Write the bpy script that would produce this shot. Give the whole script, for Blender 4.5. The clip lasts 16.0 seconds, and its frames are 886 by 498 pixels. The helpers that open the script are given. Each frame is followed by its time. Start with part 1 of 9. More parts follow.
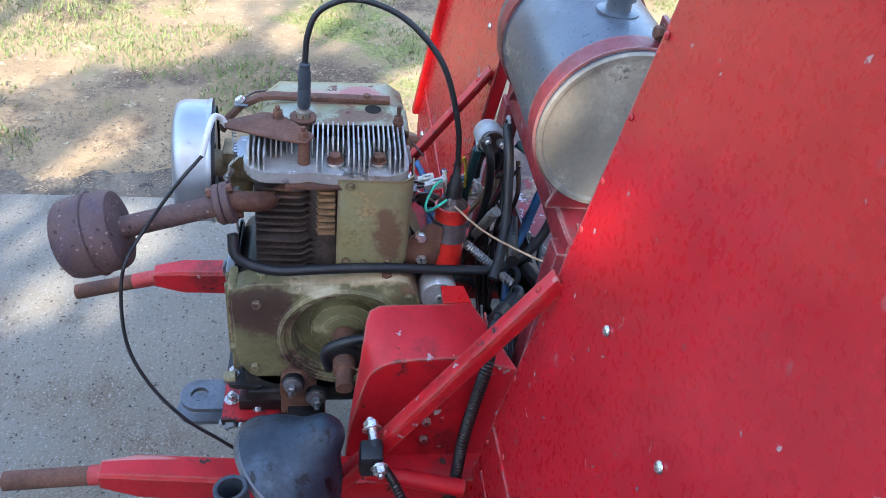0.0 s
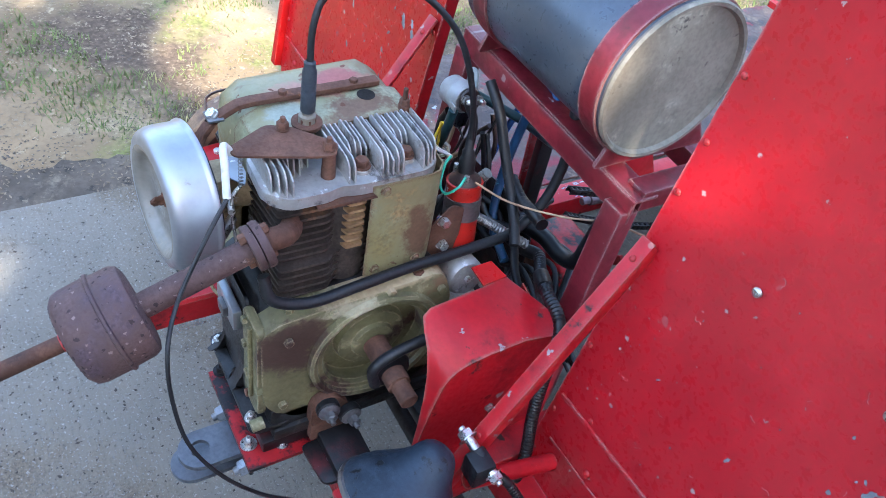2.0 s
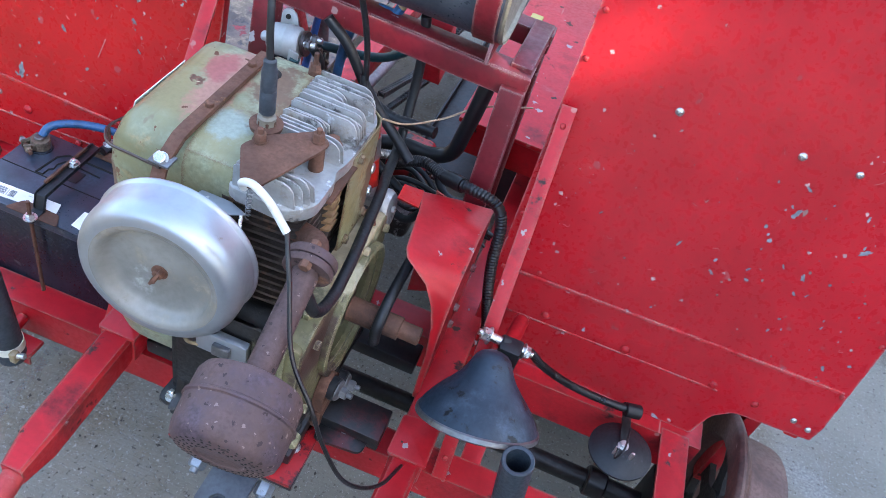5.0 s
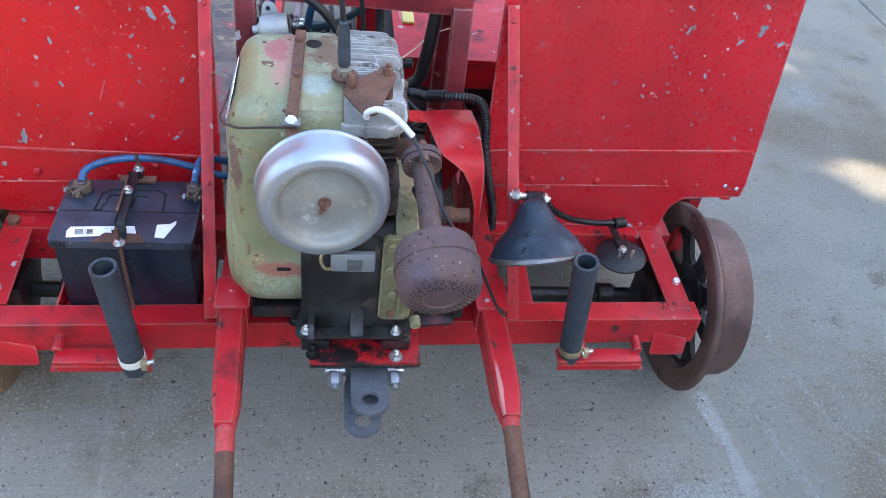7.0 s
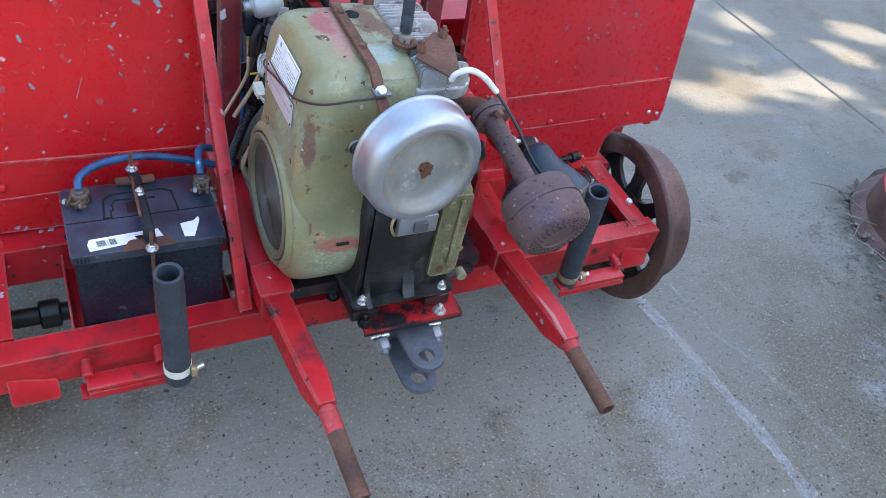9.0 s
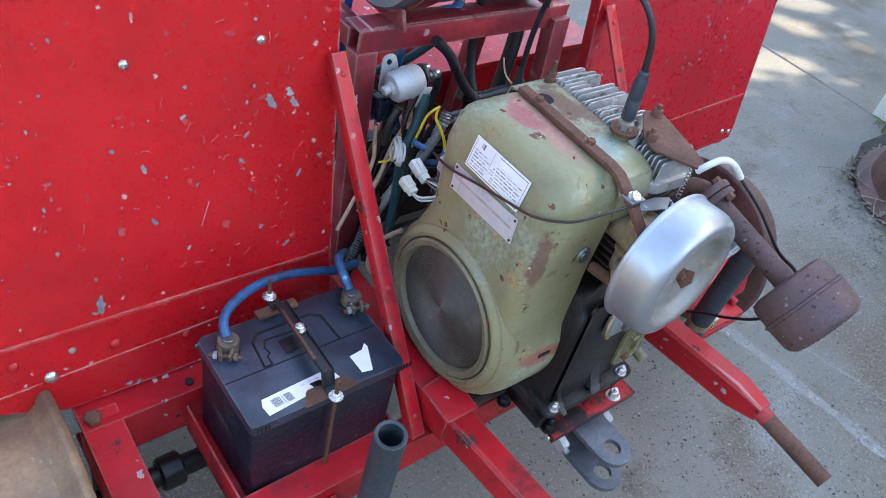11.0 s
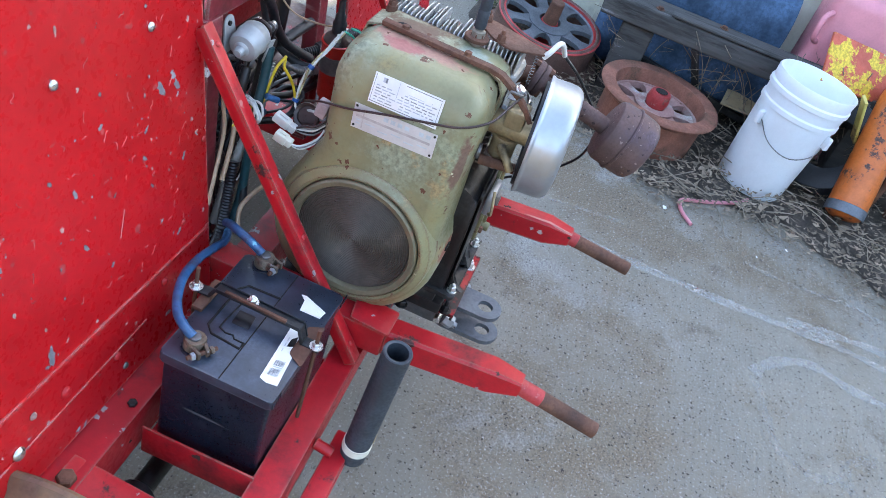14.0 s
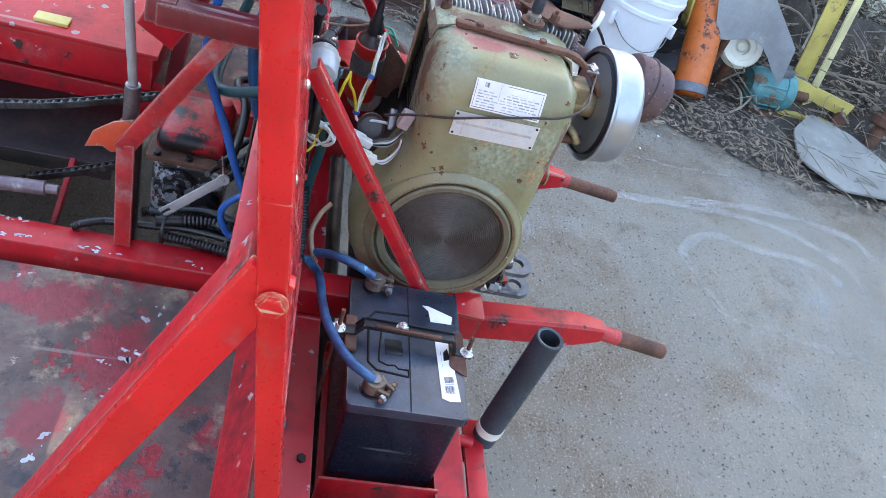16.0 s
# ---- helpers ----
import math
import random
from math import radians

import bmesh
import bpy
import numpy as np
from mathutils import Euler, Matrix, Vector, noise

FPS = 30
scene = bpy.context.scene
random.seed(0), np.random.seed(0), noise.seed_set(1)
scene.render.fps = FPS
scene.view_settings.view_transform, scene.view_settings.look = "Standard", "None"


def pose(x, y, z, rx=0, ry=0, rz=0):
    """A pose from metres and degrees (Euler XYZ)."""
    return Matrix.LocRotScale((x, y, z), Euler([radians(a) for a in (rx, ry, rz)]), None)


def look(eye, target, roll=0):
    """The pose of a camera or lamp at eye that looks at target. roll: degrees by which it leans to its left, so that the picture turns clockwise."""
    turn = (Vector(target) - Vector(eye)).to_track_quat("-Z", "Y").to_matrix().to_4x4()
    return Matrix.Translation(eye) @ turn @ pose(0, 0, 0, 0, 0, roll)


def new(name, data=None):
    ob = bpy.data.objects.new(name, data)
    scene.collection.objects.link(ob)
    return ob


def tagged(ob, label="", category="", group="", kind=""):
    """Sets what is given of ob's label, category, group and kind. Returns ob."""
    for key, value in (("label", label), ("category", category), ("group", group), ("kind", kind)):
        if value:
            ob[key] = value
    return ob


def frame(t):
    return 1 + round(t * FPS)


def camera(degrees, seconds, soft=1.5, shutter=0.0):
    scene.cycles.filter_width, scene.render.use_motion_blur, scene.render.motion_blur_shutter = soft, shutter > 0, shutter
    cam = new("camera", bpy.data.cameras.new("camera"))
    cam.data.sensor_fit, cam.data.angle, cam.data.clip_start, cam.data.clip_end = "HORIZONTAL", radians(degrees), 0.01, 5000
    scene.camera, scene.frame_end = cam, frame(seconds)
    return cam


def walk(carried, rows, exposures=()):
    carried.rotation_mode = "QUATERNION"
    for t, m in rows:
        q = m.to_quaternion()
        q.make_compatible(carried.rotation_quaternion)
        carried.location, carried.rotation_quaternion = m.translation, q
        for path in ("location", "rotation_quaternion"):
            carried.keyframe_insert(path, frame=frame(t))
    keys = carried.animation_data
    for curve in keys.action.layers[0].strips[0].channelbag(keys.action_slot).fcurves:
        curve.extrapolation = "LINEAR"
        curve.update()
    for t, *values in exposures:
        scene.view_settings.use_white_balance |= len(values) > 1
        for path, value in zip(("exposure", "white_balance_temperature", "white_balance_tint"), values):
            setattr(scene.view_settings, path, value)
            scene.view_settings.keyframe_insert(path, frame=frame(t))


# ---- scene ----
cam = camera(58.2, 16.0, soft=0.8)
ROWS = [
    (0, (1.0643, 0.1574, 1.5844), (-0.4618, 0.4565, 0.3268), 8.018),
    (0.5, (1.0336, 0.0373, 1.5868), (-0.4336, 0.5767, 0.3393), 9.526),
    (1, (0.9200, -0.0459, 1.5624), (-0.4519, 0.5589, 0.2387), 9.404),
    (1.5, (0.8301, -0.1115, 1.5676), (-0.4736, 0.4842, 0.1729), 9.431),
    (2, (0.7721, -0.2284, 1.5716), (-0.3818, 0.6584, 0.1997), 12.128),
    (2.5, (0.7394, -0.3657, 1.5899), (-0.1266, 0.8218, 0.2334), 11.861),
    (3, (0.6489, -0.4567, 1.5609), (-0.0554, 0.8642, 0.2346), 17.788),
    (3.5, (0.5208, -0.5250, 1.5468), (-0.0447, 0.8343, 0.1931), 19.992),
    (6, (0.1554, -0.7423, 1.5699), (0.2567, 0.7076, 0.1960), 12.436),
    (6.5, (0.0500, -0.8984, 1.5918), (0.2616, 0.5510, 0.2300), 9.133),
    (7, (-0.0555, -0.9813, 1.6007), (0.2319, 0.4671, 0.2518), 8.669),
    (7.5, (-0.1943, -0.9092, 1.5735), (0.1410, 0.5374, 0.2337), 9.180),
    (8, (-0.2814, -0.8158, 1.5461), (0.1379, 0.5781, 0.1745), 11.020),
    (8.5, (-0.4111, -0.8510, 1.5422), (0.2554, 0.4722, 0.1987), 14.235),
    (9, (-0.5679, -0.9098, 1.5585), (0.2744, 0.3241, 0.2289), 14.461),
    (9.5, (-0.6474, -0.8435, 1.5460), (0.2120, 0.3751, 0.2132), 13.974),
    (10, (-0.7116, -0.6577, 1.5283), (0.1798, 0.5360, 0.1939), 13.183),
    (12.5, (-1.0700, -0.2754, 1.4892), (0.2866, 0.4491, 0.2106), 17.423),
    (13, (-1.0814, -0.2181, 1.4905), (0.3269, 0.4029, 0.2133), 16.161),
    (13.5, (-1.1979, -0.1400, 1.4831), (0.3501, 0.1531, 0.2512), 18.549),
    (14, (-1.2614, -0.0552, 1.4717), (0.3081, 0.0832, 0.2398), 20.742),
    (14.5, (-1.1999, 0.1125, 1.4464), (0.3439, 0.1945, 0.1775), 21.098),
    (15, (-1.1763, 0.2452, 1.4542), (0.3356, 0.3248, 0.1473), 20.654),
    (15.5, (-1.2357, 0.3909, 1.4497), (0.3050, 0.2493, 0.1823), 19.253),
    (16, (-1.2739, 0.5078, 1.4465), (0.2225, 0.0438, 0.2033), 21.632),
]
walk(cam, [(t, look(eye, target, roll)) for t, eye, target, roll in ROWS],
     exposures=((0.0, 2.87, 6350, 10), (3.5, 3.14, 6600, 10), (7.0, 3.11, 7100, 10), (10.0, 2.93, 7100, 10), (13.0, 3.10, 7300, 10), (16.0, 3.19, 7350, 10)))

# sky and sun
world = bpy.data.worlds.new("sky")
scene.world = world
world.use_nodes = True
wn = world.node_tree.nodes
sky = wn.new("ShaderNodeTexSky")
sky.sky_type, sky.sun_disc = "NISHITA", False
SUN_ELEV, SUN_AZ = 36.0, 112.0      # azimuth clockwise from +y
sky.sun_elevation, sky.sun_rotation = radians(SUN_ELEV), radians(SUN_AZ)
wn["Background"].inputs["Strength"].default_value = 0.15
world.node_tree.links.new(sky.outputs[0], wn["Background"].inputs[0])
SUN_DIR = Vector((math.sin(radians(SUN_AZ)) * math.cos(radians(SUN_ELEV)), math.cos(radians(SUN_AZ)) * math.cos(radians(SUN_ELEV)), math.sin(radians(SUN_ELEV))))
sun = new("sun", bpy.data.lights.new("sun", "SUN"))
sun.data.energy, sun.data.angle, sun.data.color = 1.85, radians(0.5), (1.0, 0.93, 0.82)
sun.matrix_world = look(SUN_DIR * 30, (0, 0, 0))


# ---------------------------------------------------------------- materials
def node(nt, kind, **kw):
    n = nt.nodes.new(kind)
    for k, v in kw.items():
        n.inputs[k].default_value = v
    return n


def noise_of(nt, co, scale, detail=4.0, rough=0.6):
    n = node(nt, "ShaderNodeTexNoise", Scale=scale, Detail=detail, Roughness=rough)
    nt.links.new(co, n.inputs["Vector"])
    return n.outputs["Fac"]


def ramp_of(nt, fac, lo, hi, a=0.0, b=1.0):
    n = node(nt, "ShaderNodeMapRange")
    n.interpolation_type = "SMOOTHSTEP"
    n.inputs[1].default_value, n.inputs[2].default_value, n.inputs[3].default_value, n.inputs[4].default_value = lo, hi, a, b
    nt.links.new(fac, n.inputs[0])
    return n.outputs[0]


def mix_of(nt, fac, a, b):
    n = nt.nodes.new("ShaderNodeMix")
    n.data_type = "RGBA"
    for sock, v in ((n.inputs[0], fac), (n.inputs[6], a), (n.inputs[7], b)):
        if isinstance(v, (int, float)):
            sock.default_value = v
        elif isinstance(v, tuple):
            sock.default_value = (*v[:3], 1)
        else:
            nt.links.new(v, sock)
    return n.outputs[2]


def maths(nt, op, a, b=0.0):
    n = nt.nodes.new("ShaderNodeMath")
    n.operation = op
    for i, v in enumerate((a, b)):
        if isinstance(v, (int, float)):
            n.inputs[i].default_value = v
        else:
            nt.links.new(v, n.inputs[i])
    return n.outputs[0]


def surf(name, base, var=0.25, rough=0.5, metal=0.0, scale=9.0, fine=140.0, bump=0.15, coat=0.0, layers=(), chips=(), island=0.0, stretch=None, spec=0.5, dent=0.0, spots=(), edge=None, scratch=None, streak=None):
    """A worn surface. layers: (colour, scale, low, high, rough, metal) of patches; chips: (colour, scale, size, share,
    rough, metal) of flaked spots;
    spots: (centre, radii, colour, rough) of single stains or painted sheen; edge: (colour, radius, amount) of worn or
    highlit edges; scratch: (colour, scale, amount); streak: (scales, amount) of brushed grain."""
    m = bpy.data.materials.new(name)
    m.use_nodes = True
    nt = m.node_tree
    bsdf = nt.nodes["Principled BSDF"]
    tc = nt.nodes.new("ShaderNodeTexCoord")
    co = tc.outputs["Object"]
    if stretch:
        mp = nt.nodes.new("ShaderNodeMapping")
        mp.inputs["Scale"].default_value = stretch
        nt.links.new(co, mp.inputs["Vector"])
        co = mp.outputs[0]
    big, small = noise_of(nt, co, scale), noise_of(nt, co, fine, 3.0)
    lo, hi = tuple(c * (1 - var) for c in base), tuple(min(1, c * (1 + var)) for c in base)
    col = mix_of(nt, ramp_of(nt, big, 0.3, 0.7), lo, hi)
    col = mix_of(nt, ramp_of(nt, small, 0.35, 0.75, 0.0, min(0.6, var * 1.2)), col, tuple(c * 0.6 for c in base))
    if island:
        gi = nt.nodes.new("ShaderNodeNewGeometry")
        col = mix_of(nt, maths(nt, "MULTIPLY", gi.outputs["Random Per Island"], island), col, tuple(c * 0.25 for c in base))
    r = ramp_of(nt, small, 0.3, 0.7, max(0.02, rough - 0.08), min(1, rough + 0.1))
    mt = None
    height = maths(nt, "MULTIPLY", small, 0.5)
    for c, s, a, b, lr, lm in layers:
        f = ramp_of(nt, noise_of(nt, co, s, 7.0, 0.68), a, b)
        vary = mix_of(nt, ramp_of(nt, small, 0.3, 0.7), tuple(k * 0.65 for k in c), tuple(min(1, k * 1.25) for k in c))
        col = mix_of(nt, f, col, vary)
        n = nt.nodes.new("ShaderNodeMix")
        nt.links.new(f, n.inputs[0]); nt.links.new(r, n.inputs[2]); n.inputs[3].default_value = lr
        r = n.outputs[0]
        if lm or metal:
            n = nt.nodes.new("ShaderNodeMix")
            nt.links.new(f, n.inputs[0]); n.inputs[3].default_value = lm
            if mt is None:
                n.inputs[2].default_value = metal
            else:
                nt.links.new(mt, n.inputs[2])
            mt = n.outputs[0]
        height = maths(nt, "SUBTRACT", height, maths(nt, "MULTIPLY", f, 0.5))
    def lay(f, c, lr):
        nonlocal col, r
        col = mix_of(nt, f, col, c)
        k = nt.nodes.new("ShaderNodeMix")
        nt.links.new(f, k.inputs[0]); nt.links.new(r, k.inputs[2]); k.inputs[3].default_value = lr
        r = k.outputs[0]

    for ctr, radii, c, lr in spots:
        vs = nt.nodes.new("ShaderNodeVectorMath")
        vs.operation = "SUBTRACT"
        nt.links.new(tc.outputs["Object"], vs.inputs[0]); vs.inputs[1].default_value = ctr
        vd = nt.nodes.new("ShaderNodeVectorMath")
        vd.operation = "DIVIDE"
        nt.links.new(vs.outputs[0], vd.inputs[0]); vd.inputs[1].default_value = radii
        vl = nt.nodes.new("ShaderNodeVectorMath")
        vl.operation = "LENGTH"
        nt.links.new(vd.outputs[0], vl.inputs[0])
        rag = maths(nt, "ADD", vl.outputs["Value"], maths(nt, "MULTIPLY", maths(nt, "SUBTRACT", noise_of(nt, tc.outputs["Object"], 32, 7.0, 0.7), 0.5), 2.2))
        f = ramp_of(nt, rag, 0.65, 1.15, 0.92, 0.0)
        lay(f, mix_of(nt, ramp_of(nt, small, 0.3, 0.7), tuple(k * 0.88 for k in c), tuple(min(1, k * 1.1) for k in c)), lr)
    if streak:
        mp2 = nt.nodes.new("ShaderNodeMapping")
        mp2.inputs["Scale"].default_value = streak[0]
        nt.links.new(tc.outputs["Object"], mp2.inputs["Vector"])
        sn = noise_of(nt, mp2.outputs[0], 1.0, 3.0, 0.6)
        col = mix_of(nt, ramp_of(nt, sn, 0.35, 0.70, 0.0, streak[1]), col, tuple(c * 0.5 for c in base))
        height = maths(nt, "SUBTRACT", height, maths(nt, "MULTIPLY", sn, 0.8))
    if scratch:
        for turn in (0.5, -0.7, 1.35):
            mp3 = nt.nodes.new("ShaderNodeMapping")
            mp3.inputs["Rotation"].default_value = (turn * 0.7, turn, turn * 0.4)
            mp3.inputs["Scale"].default_value = (scratch[1], scratch[1] * 0.06, scratch[1])
            nt.links.new(tc.outputs["Object"], mp3.inputs["Vector"])
            f = ramp_of(nt, noise_of(nt, mp3.outputs[0], 1.0, 2.0, 0.5), 0.735, 0.765, 0.0, scratch[2])
            lay(f, scratch[0], 0.65)
    if edge:
        bv = nt.nodes.new("ShaderNodeBevel")
        bv.samples = 3
        bv.inputs["Radius"].default_value = edge[1]
        ge = nt.nodes.new("ShaderNodeNewGeometry")
        dt = nt.nodes.new("ShaderNodeVectorMath")
        dt.operation = "DOT_PRODUCT"
        nt.links.new(bv.outputs[0], dt.inputs[0]); nt.links.new(ge.outputs["Normal"], dt.inputs[1])
        worn = maths(nt, "MULTIPLY", ramp_of(nt, dt.outputs["Value"], 0.80, 0.985, 1.0, 0.0), ramp_of(nt, noise_of(nt, tc.outputs["Object"], 24, 6.0, 0.72), 0.62 - 0.25 * edge[2], 0.70 - 0.2 * edge[2]))
        lay(worn, edge[0], 0.75)
    for c, s, size, share, lr, lm in chips:
        warp = node(nt, "ShaderNodeTexNoise", Scale=s * 3.0, Detail=4.0)
        nt.links.new(co, warp.inputs["Vector"])
        add = nt.nodes.new("ShaderNodeVectorMath")
        add.operation = "MULTIPLY_ADD"
        nt.links.new(warp.outputs["Color"], add.inputs[0])
        add.inputs[1].default_value = (0.85 / s,) * 3
        nt.links.new(co, add.inputs[2])
        v = node(nt, "ShaderNodeTexVoronoi", Scale=s)
        nt.links.new(add.outputs[0], v.inputs["Vector"])
        sep = nt.nodes.new("ShaderNodeSeparateColor")
        nt.links.new(v.outputs["Color"], sep.inputs[0])
        keep = maths(nt, "LESS_THAN", sep.outputs[0], maths(nt, "MULTIPLY", ramp_of(nt, noise_of(nt, co, 2.6, 2.0), 0.40, 0.62, 0.12, 1.6), share))
        rad = maths(nt, "MULTIPLY", maths(nt, "POWER", sep.outputs[1], 2.0), size)
        f = maths(nt, "MULTIPLY", maths(nt, "LESS_THAN", v.outputs["Distance"], rad), keep)
        col = mix_of(nt, f, col, c)
        n = nt.nodes.new("ShaderNodeMix")
        nt.links.new(f, n.inputs[0]); nt.links.new(r, n.inputs[2]); n.inputs[3].default_value = lr
        r = n.outputs[0]
        if s < 30:
            height = maths(nt, "SUBTRACT", height, f)
    nt.links.new(col, bsdf.inputs["Base Color"])
    nt.links.new(r, bsdf.inputs["Roughness"])
    if mt is None:
        bsdf.inputs["Metallic"].default_value = metal
    else:
        nt.links.new(mt, bsdf.inputs["Metallic"])
    bsdf.inputs["Specular IOR Level"].default_value = spec
    bsdf.inputs["Coat Weight"].default_value = coat
    bsdf.inputs["Coat Roughness"].default_value = 0.15
    if bump:
        bp = node(nt, "ShaderNodeBump", Strength=bump, Distance=0.002)
        nt.links.new(height, bp.inputs["Height"])
        nt.links.new(bp.outputs[0], bsdf.inputs["Normal"])
        if dent:
            b2 = node(nt, "ShaderNodeBump", Strength=dent, Distance=0.02)
            nt.links.new(noise_of(nt, co, 5.5, 2.0, 0.45), b2.inputs["Height"])
            nt.links.new(b2.outputs[0], bp.inputs["Normal"])
    return m


RUSTC = (0.12, 0.045, 0.024)
PRIMER = (0.25, 0.265, 0.29)
RED = (0.50, 0.010, 0.016)
def panel_paint(name, big, few, tint, gloss):
    return surf(name, tint, 0.14, 0.31, 0, 4, 90, 0.03, gloss, spec=0.2 + gloss, dent=0.15,
                layers=(((0.38, 0.014, 0.020), 5, 0.54, 0.80, 0.34, 0), ((0.42, 0.12, 0.11), 38, 0.69, 0.74, 0.6, 0)),
                chips=((PRIMER, 13, 0.17 * big, 0.40 * few, 0.6, 0.2), (PRIMER, 31, 0.26 * big, 0.24 * few, 0.6, 0.2), ((0.44, 0.28, 0.26), 85, 0.34, 0.16, 0.6, 0)),
                scratch=((0.42, 0.10, 0.10), 26, 0.55), edge=((0.36, 0.22, 0.20), 0.006, 0.9))


M_panelL = panel_paint("chipped_red_panel_paint", 1.0, 0.45, (0.48, 0.0090, 0.0135), 0.12)
M_panelR = panel_paint("red_panel_paint", 0.9, 0.3, (0.47, 0.0100, 0.0180), 0.26)
M_red = surf("frame_red_paint", (0.46, 0.0090, 0.0165), 0.25, 0.38, 0, 7, 110, 0.18, 0.0, spec=0.36, dent=0.14,
             layers=(((0.20, 0.012, 0.016), 7, 0.50, 0.70, 0.55, 0), ((0.44, 0.10, 0.11), 4.5, 0.58, 0.76, 0.5, 0), ((0.045, 0.020, 0.018), 15, 0.605, 0.68, 0.7, 0), ((0.42, 0.20, 0.18), 40, 0.69, 0.73, 0.7, 0)),
             chips=(((0.34, 0.27, 0.26), 48, 0.36, 0.22, 0.7, 0), ((0.46, 0.42, 0.42), 15, 0.20, 0.28, 0.7, 0), ((0.05, 0.026, 0.02), 26, 0.26, 0.26, 0.8, 0)),
             scratch=((0.46, 0.26, 0.22), 34, 0.6), edge=((0.27, 0.13, 0.10), 0.0065, 1.0))
# old dirty paint, darkened further to put the stand's shade into the red
M_redold = surf("old_dirty_shaded_red_paint", (0.165, 0.011, 0.018), 0.35, 0.45, 0, 6, 80, 0.3, 0.0, dent=0.15,
                layers=(((0.08, 0.024, 0.02), 8, 0.52, 0.70, 0.7, 0), ((0.27, 0.10, 0.09), 6, 0.62, 0.76, 0.6, 0), ((0.30, 0.014, 0.018), 9, 0.60, 0.70, 0.5, 0), ((0.28, 0.24, 0.24), 15, 0.68, 0.72, 0.6, 0.2)),
                chips=(((0.45, 0.42, 0.42), 26, 0.3, 0.2, 0.6, 0),), scratch=((0.46, 0.34, 0.32), 34, 0.6), edge=((0.30, 0.20, 0.18), 0.007, 1.1))
M_redbright = surf("bright_red_enamel", (0.52, 0.011, 0.013), 0.14, 0.33, 0, 10, 150, 0.12, 0.0, spec=0.28, dent=0.14,
                   layers=(((0.40, 0.05, 0.045), 9, 0.60, 0.74, 0.5, 0), ((0.52, 0.30, 0.16), 22, 0.70, 0.73, 0.6, 0)),
                   chips=(((0.5, 0.36, 0.28), 50, 0.32, 0.14, 0.6, 0),), scratch=((0.55, 0.36, 0.24), 62, 0.8), edge=((0.45, 0.27, 0.15), 0.003, 0.45))
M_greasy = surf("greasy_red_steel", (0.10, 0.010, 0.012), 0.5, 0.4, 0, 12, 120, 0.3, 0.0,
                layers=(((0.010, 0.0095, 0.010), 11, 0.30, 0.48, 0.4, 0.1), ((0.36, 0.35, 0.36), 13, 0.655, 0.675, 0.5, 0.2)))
M_gear = surf("greasy_gear_casing", (0.016, 0.014, 0.014), 0.4, 0.4, 0.1, 12, 120, 0.5, layers=(((0.33, 0.34, 0.37), 17, 0.52, 0.555, 0.45, 0.3), ((0.20, 0.016, 0.016), 14, 0.64, 0.66, 0.5, 0), ((0.07, 0.045, 0.035), 20, 0.57, 0.64, 0.7, 0)))
M_greasyred = surf("grease_smeared_red", (0.40, 0.010, 0.014), 0.3, 0.4, 0, 9, 110, 0.2, spec=0.35, layers=(((0.012, 0.011, 0.012), 9, 0.47, 0.56, 0.4, 0.1), ((0.36, 0.12, 0.11), 16, 0.63, 0.70, 0.6, 0)), edge=((0.05, 0.03, 0.03), 0.006, 1.0))
M_zincdull = surf("dull_blue_zinc", (0.30, 0.325, 0.35), 0.2, 0.45, 0.6, 30, 200, 0.15, layers=(((0.12, 0.10, 0.09), 40, 0.60, 0.70, 0.7, 0.1),))
M_olive = surf("olive_engine_paint", (0.222, 0.203, 0.104), 0.20, 0.36, 0, 6, 150, 0.14, 0.0, spec=0.45, dent=0.14,
               # first layer's pale grey-green paints in sky sheen on the housing
               layers=(((0.270, 0.300, 0.205), 4, 0.45, 0.66, 0.42, 0), ((0.225, 0.175, 0.070), 6, 0.53, 0.72, 0.5, 0), ((0.31, 0.225, 0.11), 11, 0.58, 0.68, 0.6, 0), ((0.15, 0.07, 0.045), 19, 0.625, 0.665, 0.75, 0.1)),
               chips=((RUSTC, 75, 0.36, 0.22, 0.8, 0), ((0.20, 0.10, 0.06), 28, 0.22, 0.08, 0.8, 0), ((0.5, 0.45, 0.3), 50, 0.3, 0.06, 0.7, 0)),
               # third spot, also pale grey-green, paints the same sheen on the cover
               spots=(((-0.122, 0.19, 0.930), (0.028, 0.085, 0.03), (0.38, 0.19, 0.14), 0.5), ((-0.145, 0.215, 0.925), (0.02, 0.04, 0.03), (0.32, 0.10, 0.09), 0.5), ((-0.075, 0.110, 0.936), (0.03, 0.035, 0.02), (0.27, 0.31, 0.26), 0.4),
                      ((-0.060, 0.205, 0.940), (0.036, 0.080, 0.02), (0.15, 0.085, 0.055), 0.8), ((-0.205, 0.055, 0.80), (0.012, 0.022, 0.06), (0.16, 0.085, 0.06), 0.8), ((-0.138, 0.040, 0.590), (0.040, 0.02, 0.020), (0.30, 0.10, 0.07), 0.8), ((-0.150, 0.300, 0.87), (0.03, 0.02, 0.10), (0.15, 0.08, 0.05), 0.8), ((0.070, 0.262, 0.785), (0.012, 0.028, 0.060), (0.14, 0.075, 0.045), 0.8)),
               edge=((0.15, 0.07, 0.045), 0.009, 1.15), scratch=((0.16, 0.09, 0.06), 26, 0.5))
